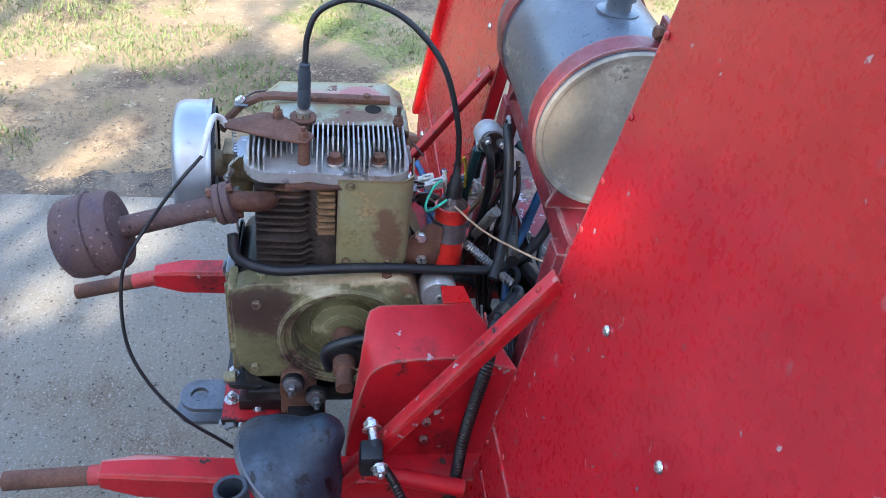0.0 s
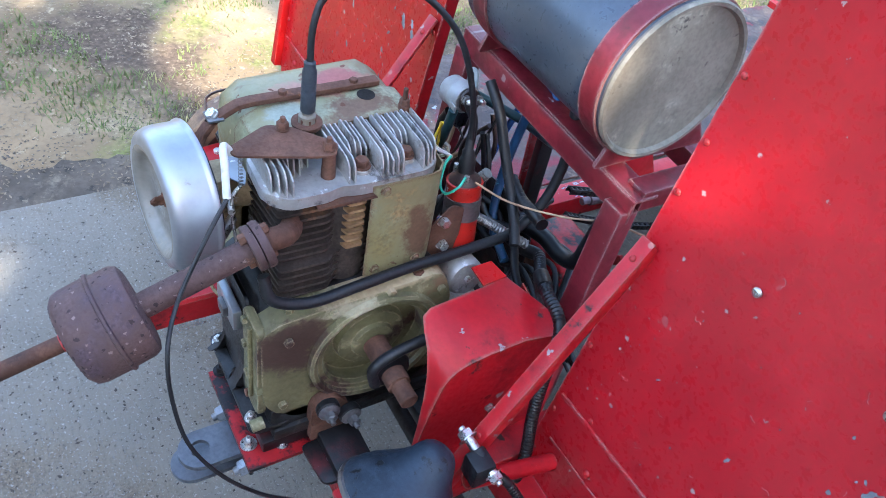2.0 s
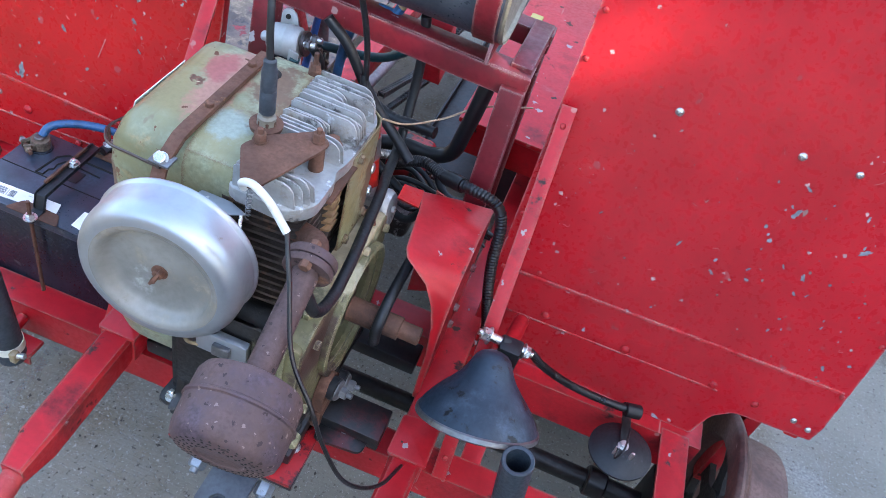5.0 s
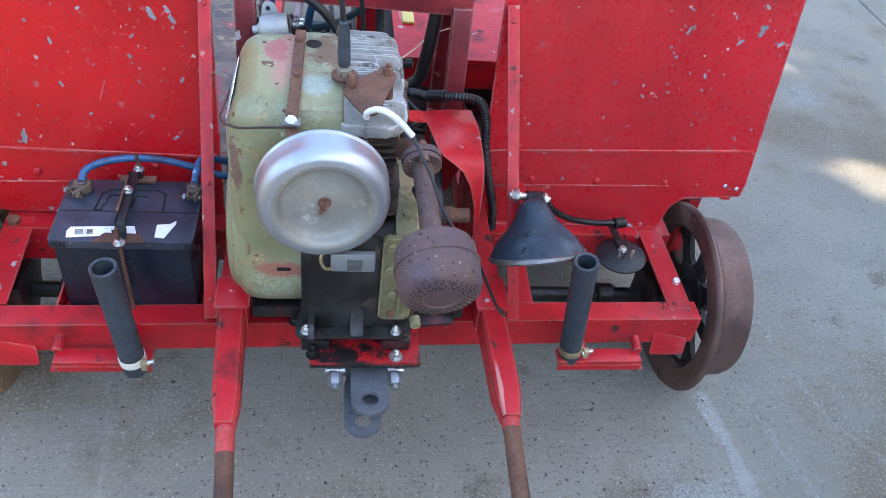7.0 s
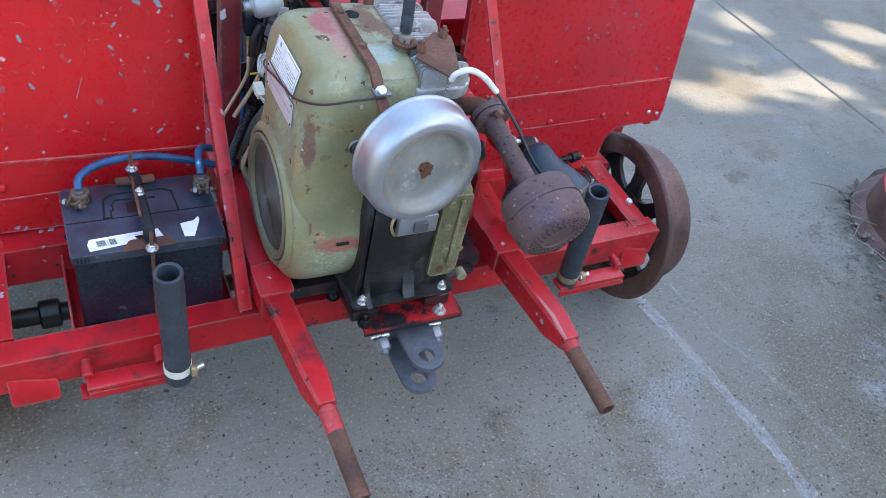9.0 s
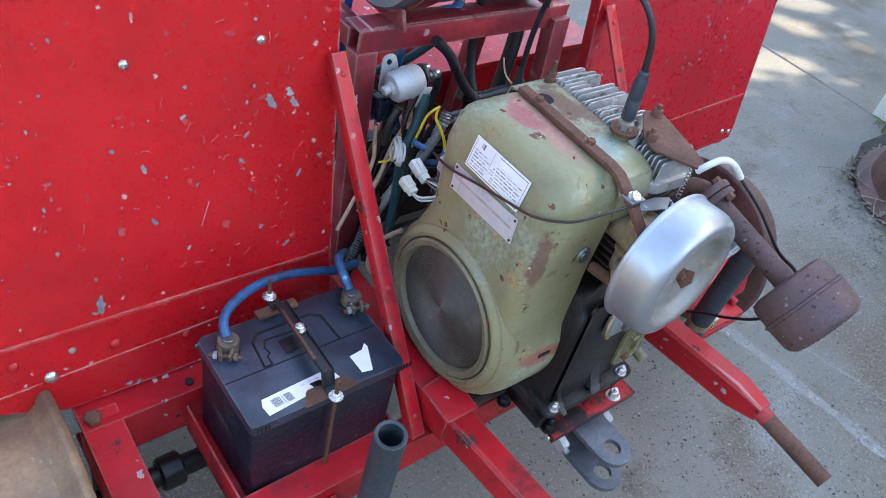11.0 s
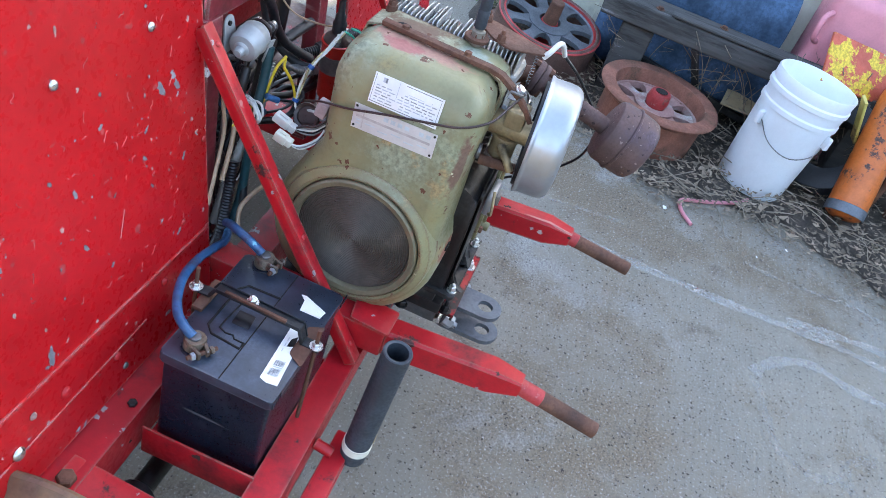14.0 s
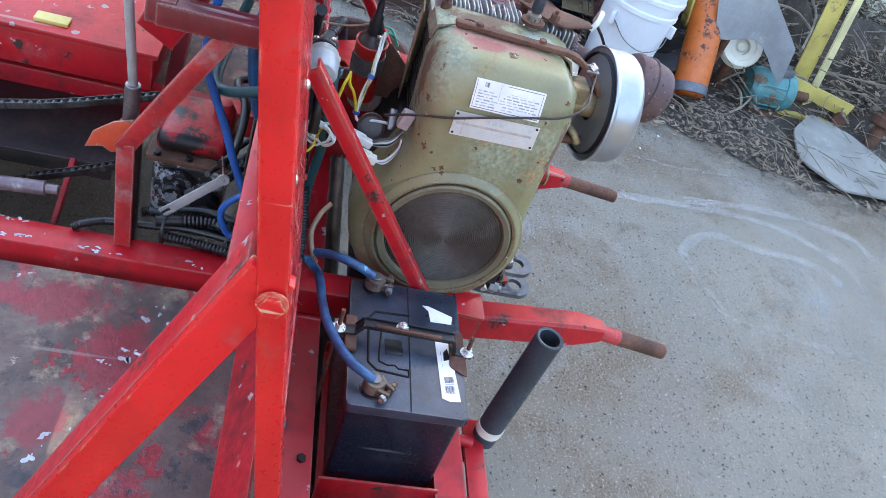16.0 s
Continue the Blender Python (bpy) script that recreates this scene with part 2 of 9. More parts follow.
M_crank = surf("oily_olive_casting", (0.150, 0.138, 0.068), 0.28, 0.5, 0, 10, 110, 0.6, 0, dent=0.14,
               layers=(((0.36, 0.33, 0.20), 11, 0.56, 0.68, 0.7, 0), ((0.06, 0.03, 0.026), 6.5, 0.56, 0.64, 0.5, 0.2), ((0.02, 0.019, 0.018), 9, 0.62, 0.76, 0.45, 0.2)),
               spots=(((0.100, 0.060, 0.650), (0.03, 0.068, 0.062), (0.050, 0.026, 0.022), 0.45), ((0.08, 0.19, 0.722), (0.05, 0.16, 0.014), (0.42, 0.33, 0.20), 0.7), ((0.06, 0.30, 0.70), (0.05, 0.05, 0.03), (0.20, 0.12, 0.07), 0.8), ((0.100, 0.15, 0.700), (0.02, 0.05, 0.014), (0.42, 0.38, 0.26), 0.7), ((0.10, 0.17, 0.47), (0.03, 0.12, 0.03), (0.025, 0.022, 0.02), 0.5)),
               edge=((0.40, 0.34, 0.22), 0.005, 0.8))
M_oilblack = surf("oil_black_casting", (0.008, 0.0076, 0.0072), 0.4, 0.45, 0.0, 14, 150, 0.5, spec=0.42, layers=(((0.035, 0.034, 0.036), 7, 0.45, 0.65, 0.45, 0), ((0.11, 0.105, 0.06), 13, 0.62, 0.72, 0.6, 0), ((0.05, 0.036, 0.028), 16, 0.58, 0.68, 0.6, 0)))
M_rust = surf("brown_rust", (0.13, 0.058, 0.036), 0.35, 0.8, 0.15, 16, 190, 0.4, layers=(((0.07, 0.035, 0.026), 11, 0.5, 0.7, 0.8, 0.2), ((0.26, 0.12, 0.06), 20, 0.64, 0.74, 0.85, 0)))
M_linkrust = surf("purple_brown_rod", (0.17, 0.125, 0.135), 0.3, 0.5, 0.3, 14, 180, 0.2, layers=(((0.30, 0.25, 0.25), 12, 0.55, 0.70, 0.5, 0.3),))
M_muffler = surf("heat_purpled_rust", (0.108, 0.062, 0.056), 0.25, 0.72, 0.25, 11, 220, 0.35, layers=(((0.088, 0.056, 0.068), 8, 0.5, 0.68, 0.6, 0.35), ((0.22, 0.105, 0.06), 15, 0.6, 0.72, 0.85, 0.1)), chips=(((0.045, 0.027, 0.026), 120, 0.42, 0.55, 0.8, 0), ((0.24, 0.17, 0.15), 150, 0.36, 0.35, 0.8, 0)))
M_redpale = surf("rubbed_red_paint", (0.40, 0.020, 0.024), 0.3, 0.5, 0, 9, 100, 0.25, dent=0.12, layers=(((0.34, 0.17, 0.16), 8, 0.48, 0.66, 0.6, 0), ((0.12, 0.04, 0.035), 14, 0.60, 0.68, 0.7, 0), ((0.42, 0.38, 0.37), 30, 0.64, 0.70, 0.6, 0)), edge=((0.36, 0.27, 0.22), 0.006, 1.2))
M_wheel = surf("rusted_rail_wheel", (0.135, 0.075, 0.060), 0.3, 0.6, 0.35, 10, 150, 0.3, layers=(((0.06, 0.035, 0.032), 7, 0.5, 0.7, 0.55, 0.4), ((0.32, 0.27, 0.24), 22, 0.66, 0.72, 0.45, 0.6)))
# left wheels' rust, lightened to tan with the sunlight put into the colour
M_wheelsunlit = surf("sunlit_tan_rust_wheel", (0.25, 0.160, 0.095), 0.3, 0.65, 0.2, 9, 160, 0.3, layers=(((0.15, 0.095, 0.075), 7, 0.5, 0.68, 0.6, 0.3), ((0.36, 0.27, 0.18), 14, 0.58, 0.70, 0.6, 0.2)))
M_wheelred = surf("faded_red_rust", (0.21, 0.080, 0.052), 0.3, 0.8, 0, 12, 140, 0.35, layers=(((0.14, 0.065, 0.04), 8, 0.5, 0.62, 0.85, 0), ((0.38, 0.28, 0.24), 20, 0.64, 0.74, 0.9, 0)))
M_redrust = surf("flaking_red_over_rust", (0.36, 0.030, 0.030), 0.3, 0.6, 0, 12, 140, 0.3, layers=(((0.13, 0.065, 0.045), 14, 0.56, 0.64, 0.8, 0), ((0.42, 0.16, 0.14), 20, 0.60, 0.70, 0.8, 0)))
M_faded = surf("dusty_faded_red", (0.30, 0.17, 0.15), 0.25, 0.9, 0, 12, 140, 0.3, layers=(((0.36, 0.33, 0.30), 9, 0.48, 0.66, 0.9, 0), ((0.15, 0.07, 0.05), 16, 0.58, 0.68, 0.9, 0)))
M_head = surf("weathered_cast_aluminium", (0.40, 0.395, 0.38), 0.16, 0.46, 0.5, 18, 160, 0.2, layers=(((0.30, 0.25, 0.20), 14, 0.56, 0.70, 0.7, 0.2), ((0.10, 0.092, 0.088), 26, 0.53, 0.66, 0.7, 0.2), ((0.60, 0.62, 0.64), 45, 0.58, 0.68, 0.5, 0.5)))
M_fin = surf("sooty_iron_fins", (0.060, 0.045, 0.038), 0.4, 0.65, 0.3, 20, 180, 0.3, layers=(((0.20, 0.10, 0.055), 9, 0.56, 0.66, 0.8, 0.1),))
M_tanfin = surf("tan_rusty_fins", (0.30, 0.18, 0.09), 0.3, 0.75, 0.1, 20, 180, 0.3)
M_chip = surf("bare_grey_steel", (0.25, 0.275, 0.30), 0.25, 0.5, 0.4, 30, 260, 0.3, layers=(((0.40, 0.42, 0.44), 60, 0.55, 0.68, 0.6, 0.3), ((0.16, 0.09, 0.07), 70, 0.60, 0.68, 0.8, 0)))
M_zinc = surf("dull_zinc_plate", (0.36, 0.385, 0.415), 0.08, 0.40, 0.78, 5, 60, 0.0, spec=0.5, layers=(((0.38, 0.345, 0.28), 7, 0.54, 0.80, 0.36, 0.7), ((0.22, 0.20, 0.17), 30, 0.66, 0.74, 0.6, 0.4)))
M_dish = surf("stained_zinc_dish", (0.25, 0.24, 0.215), 0.16, 0.52, 0.32, 9, 110, 0.06, layers=(((0.34, 0.29, 0.22), 13, 0.50, 0.70, 0.6, 0.3), ((0.46, 0.45, 0.42), 10, 0.60, 0.70, 0.5, 0.4), ((0.22, 0.19, 0.15), 22, 0.62, 0.72, 0.6, 0.2)), scratch=((0.24, 0.22, 0.2), 40, 0.6))
M_can = surf("grey_zinc_can", (0.34, 0.355, 0.355), 0.14, 0.48, 0.25, 14, 120, 0.06, layers=(((0.42, 0.42, 0.40), 14, 0.58, 0.72, 0.55, 0.3), ((0.16, 0.15, 0.14), 26, 0.63, 0.71, 0.6, 0.3)))
M_bolt = surf("bright_zinc_bolt", (0.62, 0.62, 0.60), 0.2, 0.32, 0.9, 30, 300, 0.1, layers=(((0.25, 0.15, 0.09), 60, 0.64, 0.74, 0.8, 0.2),))
M_steel = surf("dark_bare_steel", (0.20, 0.20, 0.205), 0.3, 0.4, 0.75, 14, 160, 0.2, layers=(((0.10, 0.06, 0.045), 18, 0.58, 0.7, 0.8, 0.2),))
M_hitch = surf("blue_grey_steel", (0.13, 0.145, 0.165), 0.25, 0.5, 0.5, 14, 150, 0.2)
M_rubber = surf("black_rubber", (0.009, 0.0105, 0.013), 0.3, 0.5, 0, 20, 200, 0.12, layers=(((0.08, 0.085, 0.09), 30, 0.62, 0.78, 0.6, 0),))
M_grayrub = surf("chalky_rubber_hose", (0.030, 0.040, 0.052), 0.3, 0.55, 0, 16, 180, 0.2, layers=(((0.012, 0.09, 0.075), 14, 0.66, 0.70, 0.5, 0),))
M_wire = surf("black_wire", (0.0055, 0.0055, 0.007), 0.3, 0.4, 0, 20, 200, 0.05)
# blue-grey layer and pale edge colour paint in sky sheen and edge highlights
M_blackp = surf("black_battery_plastic", (0.006, 0.010, 0.019), 0.3, 0.32, 0, 12, 220, 0.06, spec=0.36, layers=(((0.040, 0.055, 0.078), 5, 0.54, 0.80, 0.45, 0), ((0.12, 0.115, 0.105), 16, 0.67, 0.78, 0.7, 0), ((0.24, 0.24, 0.24), 55, 0.73, 0.77, 0.7, 0)), scratch=((0.14, 0.145, 0.15), 50, 0.5), edge=((0.05, 0.06, 0.075), 0.004, 0.7))
# case plastic again, bluer and paler to paint sky sheen on the top
M_lid = surf("dusty_sky_sheen_battery_lid", (0.018, 0.026, 0.042), 0.3, 0.34, 0, 12, 220, 0.08, spec=0.6, layers=(((0.05, 0.068, 0.098), 6, 0.48, 0.74, 0.45, 0), ((0.15, 0.145, 0.135), 18, 0.66, 0.76, 0.7, 0)), scratch=((0.16, 0.17, 0.18), 50, 0.5), edge=((0.09, 0.10, 0.12), 0.004, 0.8))
M_bluewire = surf("worn_blue_cable", (0.018, 0.085, 0.20), 0.35, 0.4, 0, 22, 160, 0.1, layers=(((0.02, 0.03, 0.07), 25, 0.55, 0.7, 0.5, 0), ((0.13, 0.4, 0.5), 30, 0.64, 0.72, 0.5, 0)))
M_bluepl = surf("plain_blue_cable", (0.012, 0.09, 0.32), 0.15, 0.35, 0, 22, 160, 0.05)
M_ribgrey = surf("grey_ribbed_plastic", (0.23, 0.22, 0.20), 0.3, 0.4, 0.2, 20, 200, 0.1)
M_blush = surf("cloudy_pink_plastic", (0.42, 0.34, 0.34), 0.2, 0.4, 0, 30, 200, 0.05)
M_teal = surf("teal_rubber_hose", (0.010, 0.050, 0.060), 0.25, 0.45, 0, 22, 160, 0.08)
M_white = surf("white_sleeve", (0.60, 0.59, 0.55), 0.12, 0.45, 0, 22, 160, 0.05, layers=(((0.4, 0.36, 0.28), 40, 0.62, 0.75, 0.6, 0),))
M_yellow = surf("yellow_wire", (0.62, 0.44, 0.03), 0.15, 0.4, 0, 30, 200, 0.05)
M_green = surf("green_wire", (0.03, 0.42, 0.28), 0.15, 0.4, 0, 30, 200, 0.05)
M_copper = surf("tan_wire", (0.42, 0.28, 0.18), 0.2, 0.5, 0, 30, 200, 0.05)
M_coilcap = surf("brown_bakelite", (0.04, 0.022, 0.02), 0.3, 0.35, 0, 20, 200, 0.1)
M_corroded = surf("corroded_brown_lead", (0.15, 0.115, 0.085), 0.35, 0.5, 0.45, 40, 220, 0.4, layers=(((0.07, 0.042, 0.03), 45, 0.48, 0.62, 0.7, 0.2), ((0.36, 0.36, 0.36), 38, 0.58, 0.68, 0.45, 0.6)))
M_flake = surf("pale_grey_flakes", (0.42, 0.44, 0.47), 0.2, 0.6, 0.1, 40, 200, 0.1)
M_scuff = surf("pale_paint_scuff", (0.50, 0.20, 0.19), 0.3, 0.6, 0, 60, 200, 0.1)
M_hookred = surf("chipped_orange_red", (0.50, 0.055, 0.018), 0.2, 0.5, 0, 20, 160, 0.2, layers=(((0.16, 0.07, 0.05), 22, 0.54, 0.60, 0.8, 0), ((0.36, 0.36, 0.36), 28, 0.64, 0.68, 0.6, 0.2)), edge=((0.22, 0.15, 0.11), 0.006, 1.3))
M_underplate = surf("dark_brown_plate", (0.034, 0.022, 0.020), 0.4, 0.5, 0.1, 8, 110, 0.3, layers=(((0.07, 0.030, 0.024), 9, 0.52, 0.66, 0.6, 0), ((0.012, 0.011, 0.011), 7, 0.5, 0.64, 0.4, 0)))
M_coil = surf("flaking_red_coil_paint", (0.40, 0.014, 0.009), 0.3, 0.35, 0, 20, 160, 0.1, 0.2, chips=(((0.55, 0.5, 0.48), 65, 0.4, 0.25, 0.6, 0.2),))
M_screen = surf("dusty_flywheel_screen", (0.080, 0.065, 0.052), 0.25, 0.6, 0.25, 7, 120, 0.3, layers=(((0.15, 0.12, 0.09), 10, 0.52, 0.75, 0.8, 0), ((0.09, 0.085, 0.085), 6, 0.55, 0.7, 0.6, 0.2)))
M_tank = surf("scuffed_blue_black_tank", (0.075, 0.092, 0.115), 0.25, 0.34, 0.3, 6, 120, 0.12, 0.1, layers=(((0.19, 0.21, 0.235), 7, 0.55, 0.75, 0.45, 0.4), ((0.42, 0.42, 0.42), 26, 0.68, 0.72, 0.5, 0.5)))
M_tankend = surf("dusty_zinc_end", (0.235, 0.21, 0.165), 0.25, 0.6, 0.3, 7, 130, 0.12, layers=(((0.42, 0.38, 0.30), 9, 0.55, 0.72, 0.7, 0.1), ((0.13, 0.115, 0.09), 8, 0.54, 0.68, 0.6, 0.2), ((0.11, 0.095, 0.08), 40, 0.62, 0.70, 0.7, 0)))
M_label = surf("worn_paper_label", (0.74, 0.74, 0.72), 0.08, 0.6, 0, 20, 200, 0.05, layers=(((0.42, 0.42, 0.42), 60, 0.64, 0.7, 0.7, 0),))
M_plate = surf("aluminium_data_plate", (0.60, 0.61, 0.60), 0.08, 0.4, 0.35, 20, 260, 0.05, layers=(((0.45, 0.42, 0.36), 50, 0.66, 0.74, 0.7, 0),))
M_ink = surf("grey_print", (0.16, 0.16, 0.17), 0.2, 0.6, 0, 60, 300, 0)
M_inkpale = surf("faded_print", (0.42, 0.44, 0.46), 0.2, 0.6, 0, 60, 300, 0)
M_printgrey = surf("worn_grey_print", (0.27, 0.27, 0.27), 0.2, 0.6, 0, 60, 300, 0)
M_stripe = surf("faded_grey_stripe", (0.46, 0.45, 0.44), 0.15, 0.5, 0.2, 60, 300, 0)
M_paleblue = surf("faded_blue_print", (0.50, 0.60, 0.64), 0.12, 0.5, 0.2, 60, 300, 0)
M_hole = surf("dark_opening", (0.008, 0.007, 0.006), 0.2, 0.9, 0, 40, 200, 0)
M_brass = surf("dull_brass_casting", (0.35, 0.26, 0.145), 0.3, 0.5, 0.35, 22, 180, 0.3, layers=(((0.11, 0.08, 0.055), 20, 0.5, 0.66, 0.7, 0.2), ((0.45, 0.44, 0.41), 26, 0.62, 0.72, 0.4, 0.6)))
M_glass = surf("lens_glass", (0.55, 0.57, 0.58), 0.05, 0.08, 0, 30, 200, 0)
M_concrete = surf("worn_concrete", (0.238, 0.217, 0.178), 0.15, 0.88, 0, 2.2, 150, 0.8, spec=0.2, streak=((5, 130, 1), 0.10),
                  layers=(((0.185, 0.148, 0.106), 1.1, 0.47, 0.62, 0.9, 0), ((0.268, 0.258, 0.235), 1.9, 0.54, 0.70, 0.9, 0), ((0.165, 0.136, 0.106), 5.0, 0.57, 0.70, 0.9, 0), ((0.33, 0.315, 0.285), 130, 0.54, 0.64, 0.9, 0), ((0.10, 0.086, 0.072), 75, 0.585, 0.65, 0.9, 0), ((0.075, 0.064, 0.055), 26, 0.66, 0.70, 0.9, 0)),
                  chips=(((0.055, 0.046, 0.040), 34, 0.16, 0.20, 0.9, 0), ((0.36, 0.34, 0.305), 70, 0.22, 0.3, 0.9, 0)))
M_chalk = surf("pale_scratch", (0.47, 0.46, 0.435), 0.1, 0.9, 0, 6, 90, 0.2, spec=0.25)
nt = M_chalk.node_tree
tc = nt.nodes.new("ShaderNodeTexCoord")
nt.links.new(ramp_of(nt, noise_of(nt, tc.outputs["Object"], 45, 7.0, 0.75), 0.25, 0.70, 0.0, 0.52), nt.nodes["Principled BSDF"].inputs["Alpha"])
M_chalkfaint = surf("rubbed_chalk", (0.44, 0.43, 0.40), 0.1, 0.9, 0, 6, 90, 0.2, spec=0.25)
nt = M_chalkfaint.node_tree
tc = nt.nodes.new("ShaderNodeTexCoord")
nt.links.new(ramp_of(nt, noise_of(nt, tc.outputs["Object"], 45, 7.0, 0.75), 0.32, 0.74, 0.0, 0.40), nt.nodes["Principled BSDF"].inputs["Alpha"])
M_dirt = surf("bare_dirt", (0.32, 0.225, 0.130), 0.28, 0.95, 0, 2.4, 60, 0.9, spec=0.2,
              layers=(((0.38, 0.295, 0.185), 1.6, 0.50, 0.70, 0.95, 0), ((0.13, 0.092, 0.064), 1.2, 0.47, 0.60, 0.95, 0), ((0.19, 0.20, 0.065), 0.9, 0.54, 0.64, 0.95, 0), ((0.15, 0.108, 0.070), 26, 0.58, 0.70, 0.95, 0), ((0.46, 0.36, 0.23), 18, 0.58, 0.70, 0.95, 0), ((0.42, 0.34, 0.23), 60, 0.62, 0.70, 0.95, 0)))
M_litterdirt = surf("dark_litter_soil", (0.062, 0.050, 0.040), 0.4, 0.95, 0, 8, 70, 0.9, layers=(((0.20, 0.165, 0.125), 30, 0.58, 0.68, 0.95, 0),))
M_mulch = surf("dark_mulch", (0.125, 0.098, 0.072), 0.4, 0.95, 0, 5, 60, 0.9, layers=(((0.19, 0.150, 0.105), 7, 0.52, 0.66, 0.95, 0), ((0.05, 0.041, 0.034), 16, 0.54, 0.66, 0.95, 0), ((0.27, 0.22, 0.16), 34, 0.62, 0.70, 0.95, 0)))
M_grass = surf("dry_grass", (0.185, 0.235, 0.07), 0.3, 0.8, 0, 2.0, 30, 0, island=0.3, layers=(((0.38, 0.33, 0.16), 3, 0.52, 0.68, 0.9, 0),))
M_leaf = surf("dead_leaves", (0.29, 0.225, 0.16), 0.4, 0.85, 0, 12, 60, 0.1, island=0.85)
M_leafpale = surf("pale_leaf_crumbs", (0.30, 0.225, 0.145), 0.3, 0.9, 0, 12, 60, 0.1, island=0.3)
M_twig = surf("dry_twigs", (0.20, 0.165, 0.125), 0.3, 0.9, 0, 20, 90, 0.2)
M_crown = surf("tree_leaves", (0.06, 0.095, 0.03), 0.3, 0.6, 0, 3, 40, 0, island=0.6)
M_bark = surf("grey_bark", (0.17, 0.14, 0.11), 0.3, 0.9, 0, 6, 60, 1.0)
M_cream = surf("chipped_cream_paint", (0.62, 0.60, 0.50), 0.1, 0.5, 0, 8, 100, 0.1, layers=(((0.45, 0.43, 0.36), 5, 0.55, 0.75, 0.6, 0),), chips=((RUSTC, 24, 0.3, 0.18, 0.8, 0),))
M_bucket = surf("white_bucket_plastic", (0.66, 0.69, 0.72), 0.06, 0.38, 0, 6, 120, 0.04, layers=(((0.50, 0.50, 0.47), 9, 0.6, 0.8, 0.5, 0),))
M_pink = surf("faded_pink_plastic", (0.62, 0.23, 0.27), 0.1, 0.45, 0, 8, 120, 0.04)
M_orange = surf("chipped_orange_paint", (0.55, 0.13, 0.025), 0.2, 0.45, 0, 8, 100, 0.1, layers=(((0.09, 0.05, 0.04), 12, 0.57, 0.63, 0.8, 0),))
M_sheet = surf("dull_grey_sheet", (0.24, 0.255, 0.27), 0.15, 0.5, 0.3, 7, 120, 0.1, layers=(((0.34, 0.35, 0.36), 6, 0.52, 0.7, 0.5, 0.2), ((0.16, 0.12, 0.09), 18, 0.64, 0.72, 0.8, 0)), scratch=((0.4, 0.4, 0.4), 40, 0.5))
M_yelpale = surf("pale_yellow_paint", (0.62, 0.56, 0.30), 0.15, 0.5, 0, 8, 100, 0.1, layers=(((0.25, 0.15, 0.07), 16, 0.60, 0.66, 0.8, 0),), edge=((0.2, 0.1, 0.05), 0.006, 0.9))
M_yel = surf("weathered_yellow_paint", (0.50, 0.40, 0.11), 0.15, 0.5, 0, 8, 100, 0.1, layers=(((0.25, 0.17, 0.08), 10, 0.57, 0.66, 0.8, 0),))
M_tealp = surf("chipped_teal_paint", (0.055, 0.20, 0.205), 0.2, 0.5, 0, 12, 100, 0.15, layers=(((0.14, 0.085, 0.05), 13, 0.52, 0.60, 0.8, 0),))
M_net = surf("blue_shade_cloth", (0.045, 0.085, 0.145), 0.5, 0.95, 0, 9, 70, 1.0, spec=0.2)
M_timber = surf("grey_old_timber", (0.060, 0.058, 0.056), 0.35, 0.9, 0, 6, 60, 0.8, stretch=(1, 0.12, 1), layers=(((0.26, 0.27, 0.28), 16, 0.60, 0.67, 0.95, 0), ((0.03, 0.028, 0.026), 14, 0.5, 0.62, 0.95, 0)))
M_greyb = surf("grey_fibre_board", (0.235, 0.232, 0.21), 0.15, 0.9, 0, 7, 110, 0.3, layers=(((0.29, 0.285, 0.26), 9, 0.52, 0.7, 0.9, 0), ((0.13, 0.12, 0.10), 22, 0.62, 0.70, 0.9, 0)))
M_floorplate = surf("paint_worn_floor", (0.120, 0.082, 0.068), 0.45, 0.6, 0, 9, 70, 0.5, dent=0.2,
                    layers=(((0.26, 0.03, 0.04), 6, 0.57, 0.64, 0.5, 0), ((0.24, 0.175, 0.125), 11, 0.52, 0.62, 0.75, 0), ((0.05, 0.043, 0.047), 14, 0.54, 0.62, 0.6, 0), ((0.27, 0.022, 0.03), 13, 0.60, 0.63, 0.55, 0), ((0.42, 0.44, 0.47), 12, 0.675, 0.69, 0.6, 0.2), ((0.34, 0.27, 0.22), 34, 0.66, 0.70, 0.8, 0)),
                    spots=(((-0.45, 0.67, 0.437), (0.075, 0.055, 0.02), (0.23, 0.022, 0.032), 0.5), ((-0.36, 0.78, 0.437), (0.05, 0.07, 0.02), (0.22, 0.024, 0.034), 0.5), ((-0.58, 0.745, 0.437), (0.05, 0.04, 0.02), (0.22, 0.03, 0.04), 0.5), ((-0.36, 0.87, 0.437), (0.03, 0.06, 0.02), (0.24, 0.02, 0.035), 0.5), ((-0.40, 0.60, 0.437), (0.09, 0.03, 0.02), (0.07, 0.055, 0.05), 0.6)),
                    scratch=((0.30, 0.22, 0.2), 24, 0.5))


# ---------------------------------------------------------------- mesh helpers
def mesh_of(name, bm, material, sharp=38.0):
    bmesh.ops.remove_doubles(bm, verts=bm.verts, dist=1e-6)
    bmesh.ops.recalc_face_normals(bm, faces=bm.faces)
    for e in bm.edges:
        e.smooth = len(e.link_faces) == 2 and e.calc_face_angle(0) < radians(sharp)
    for f in bm.faces:
        f.smooth = True
    me = bpy.data.meshes.new(name)
    bm.to_mesh(me)
    bm.free()
    me.materials.append(material)
    return me


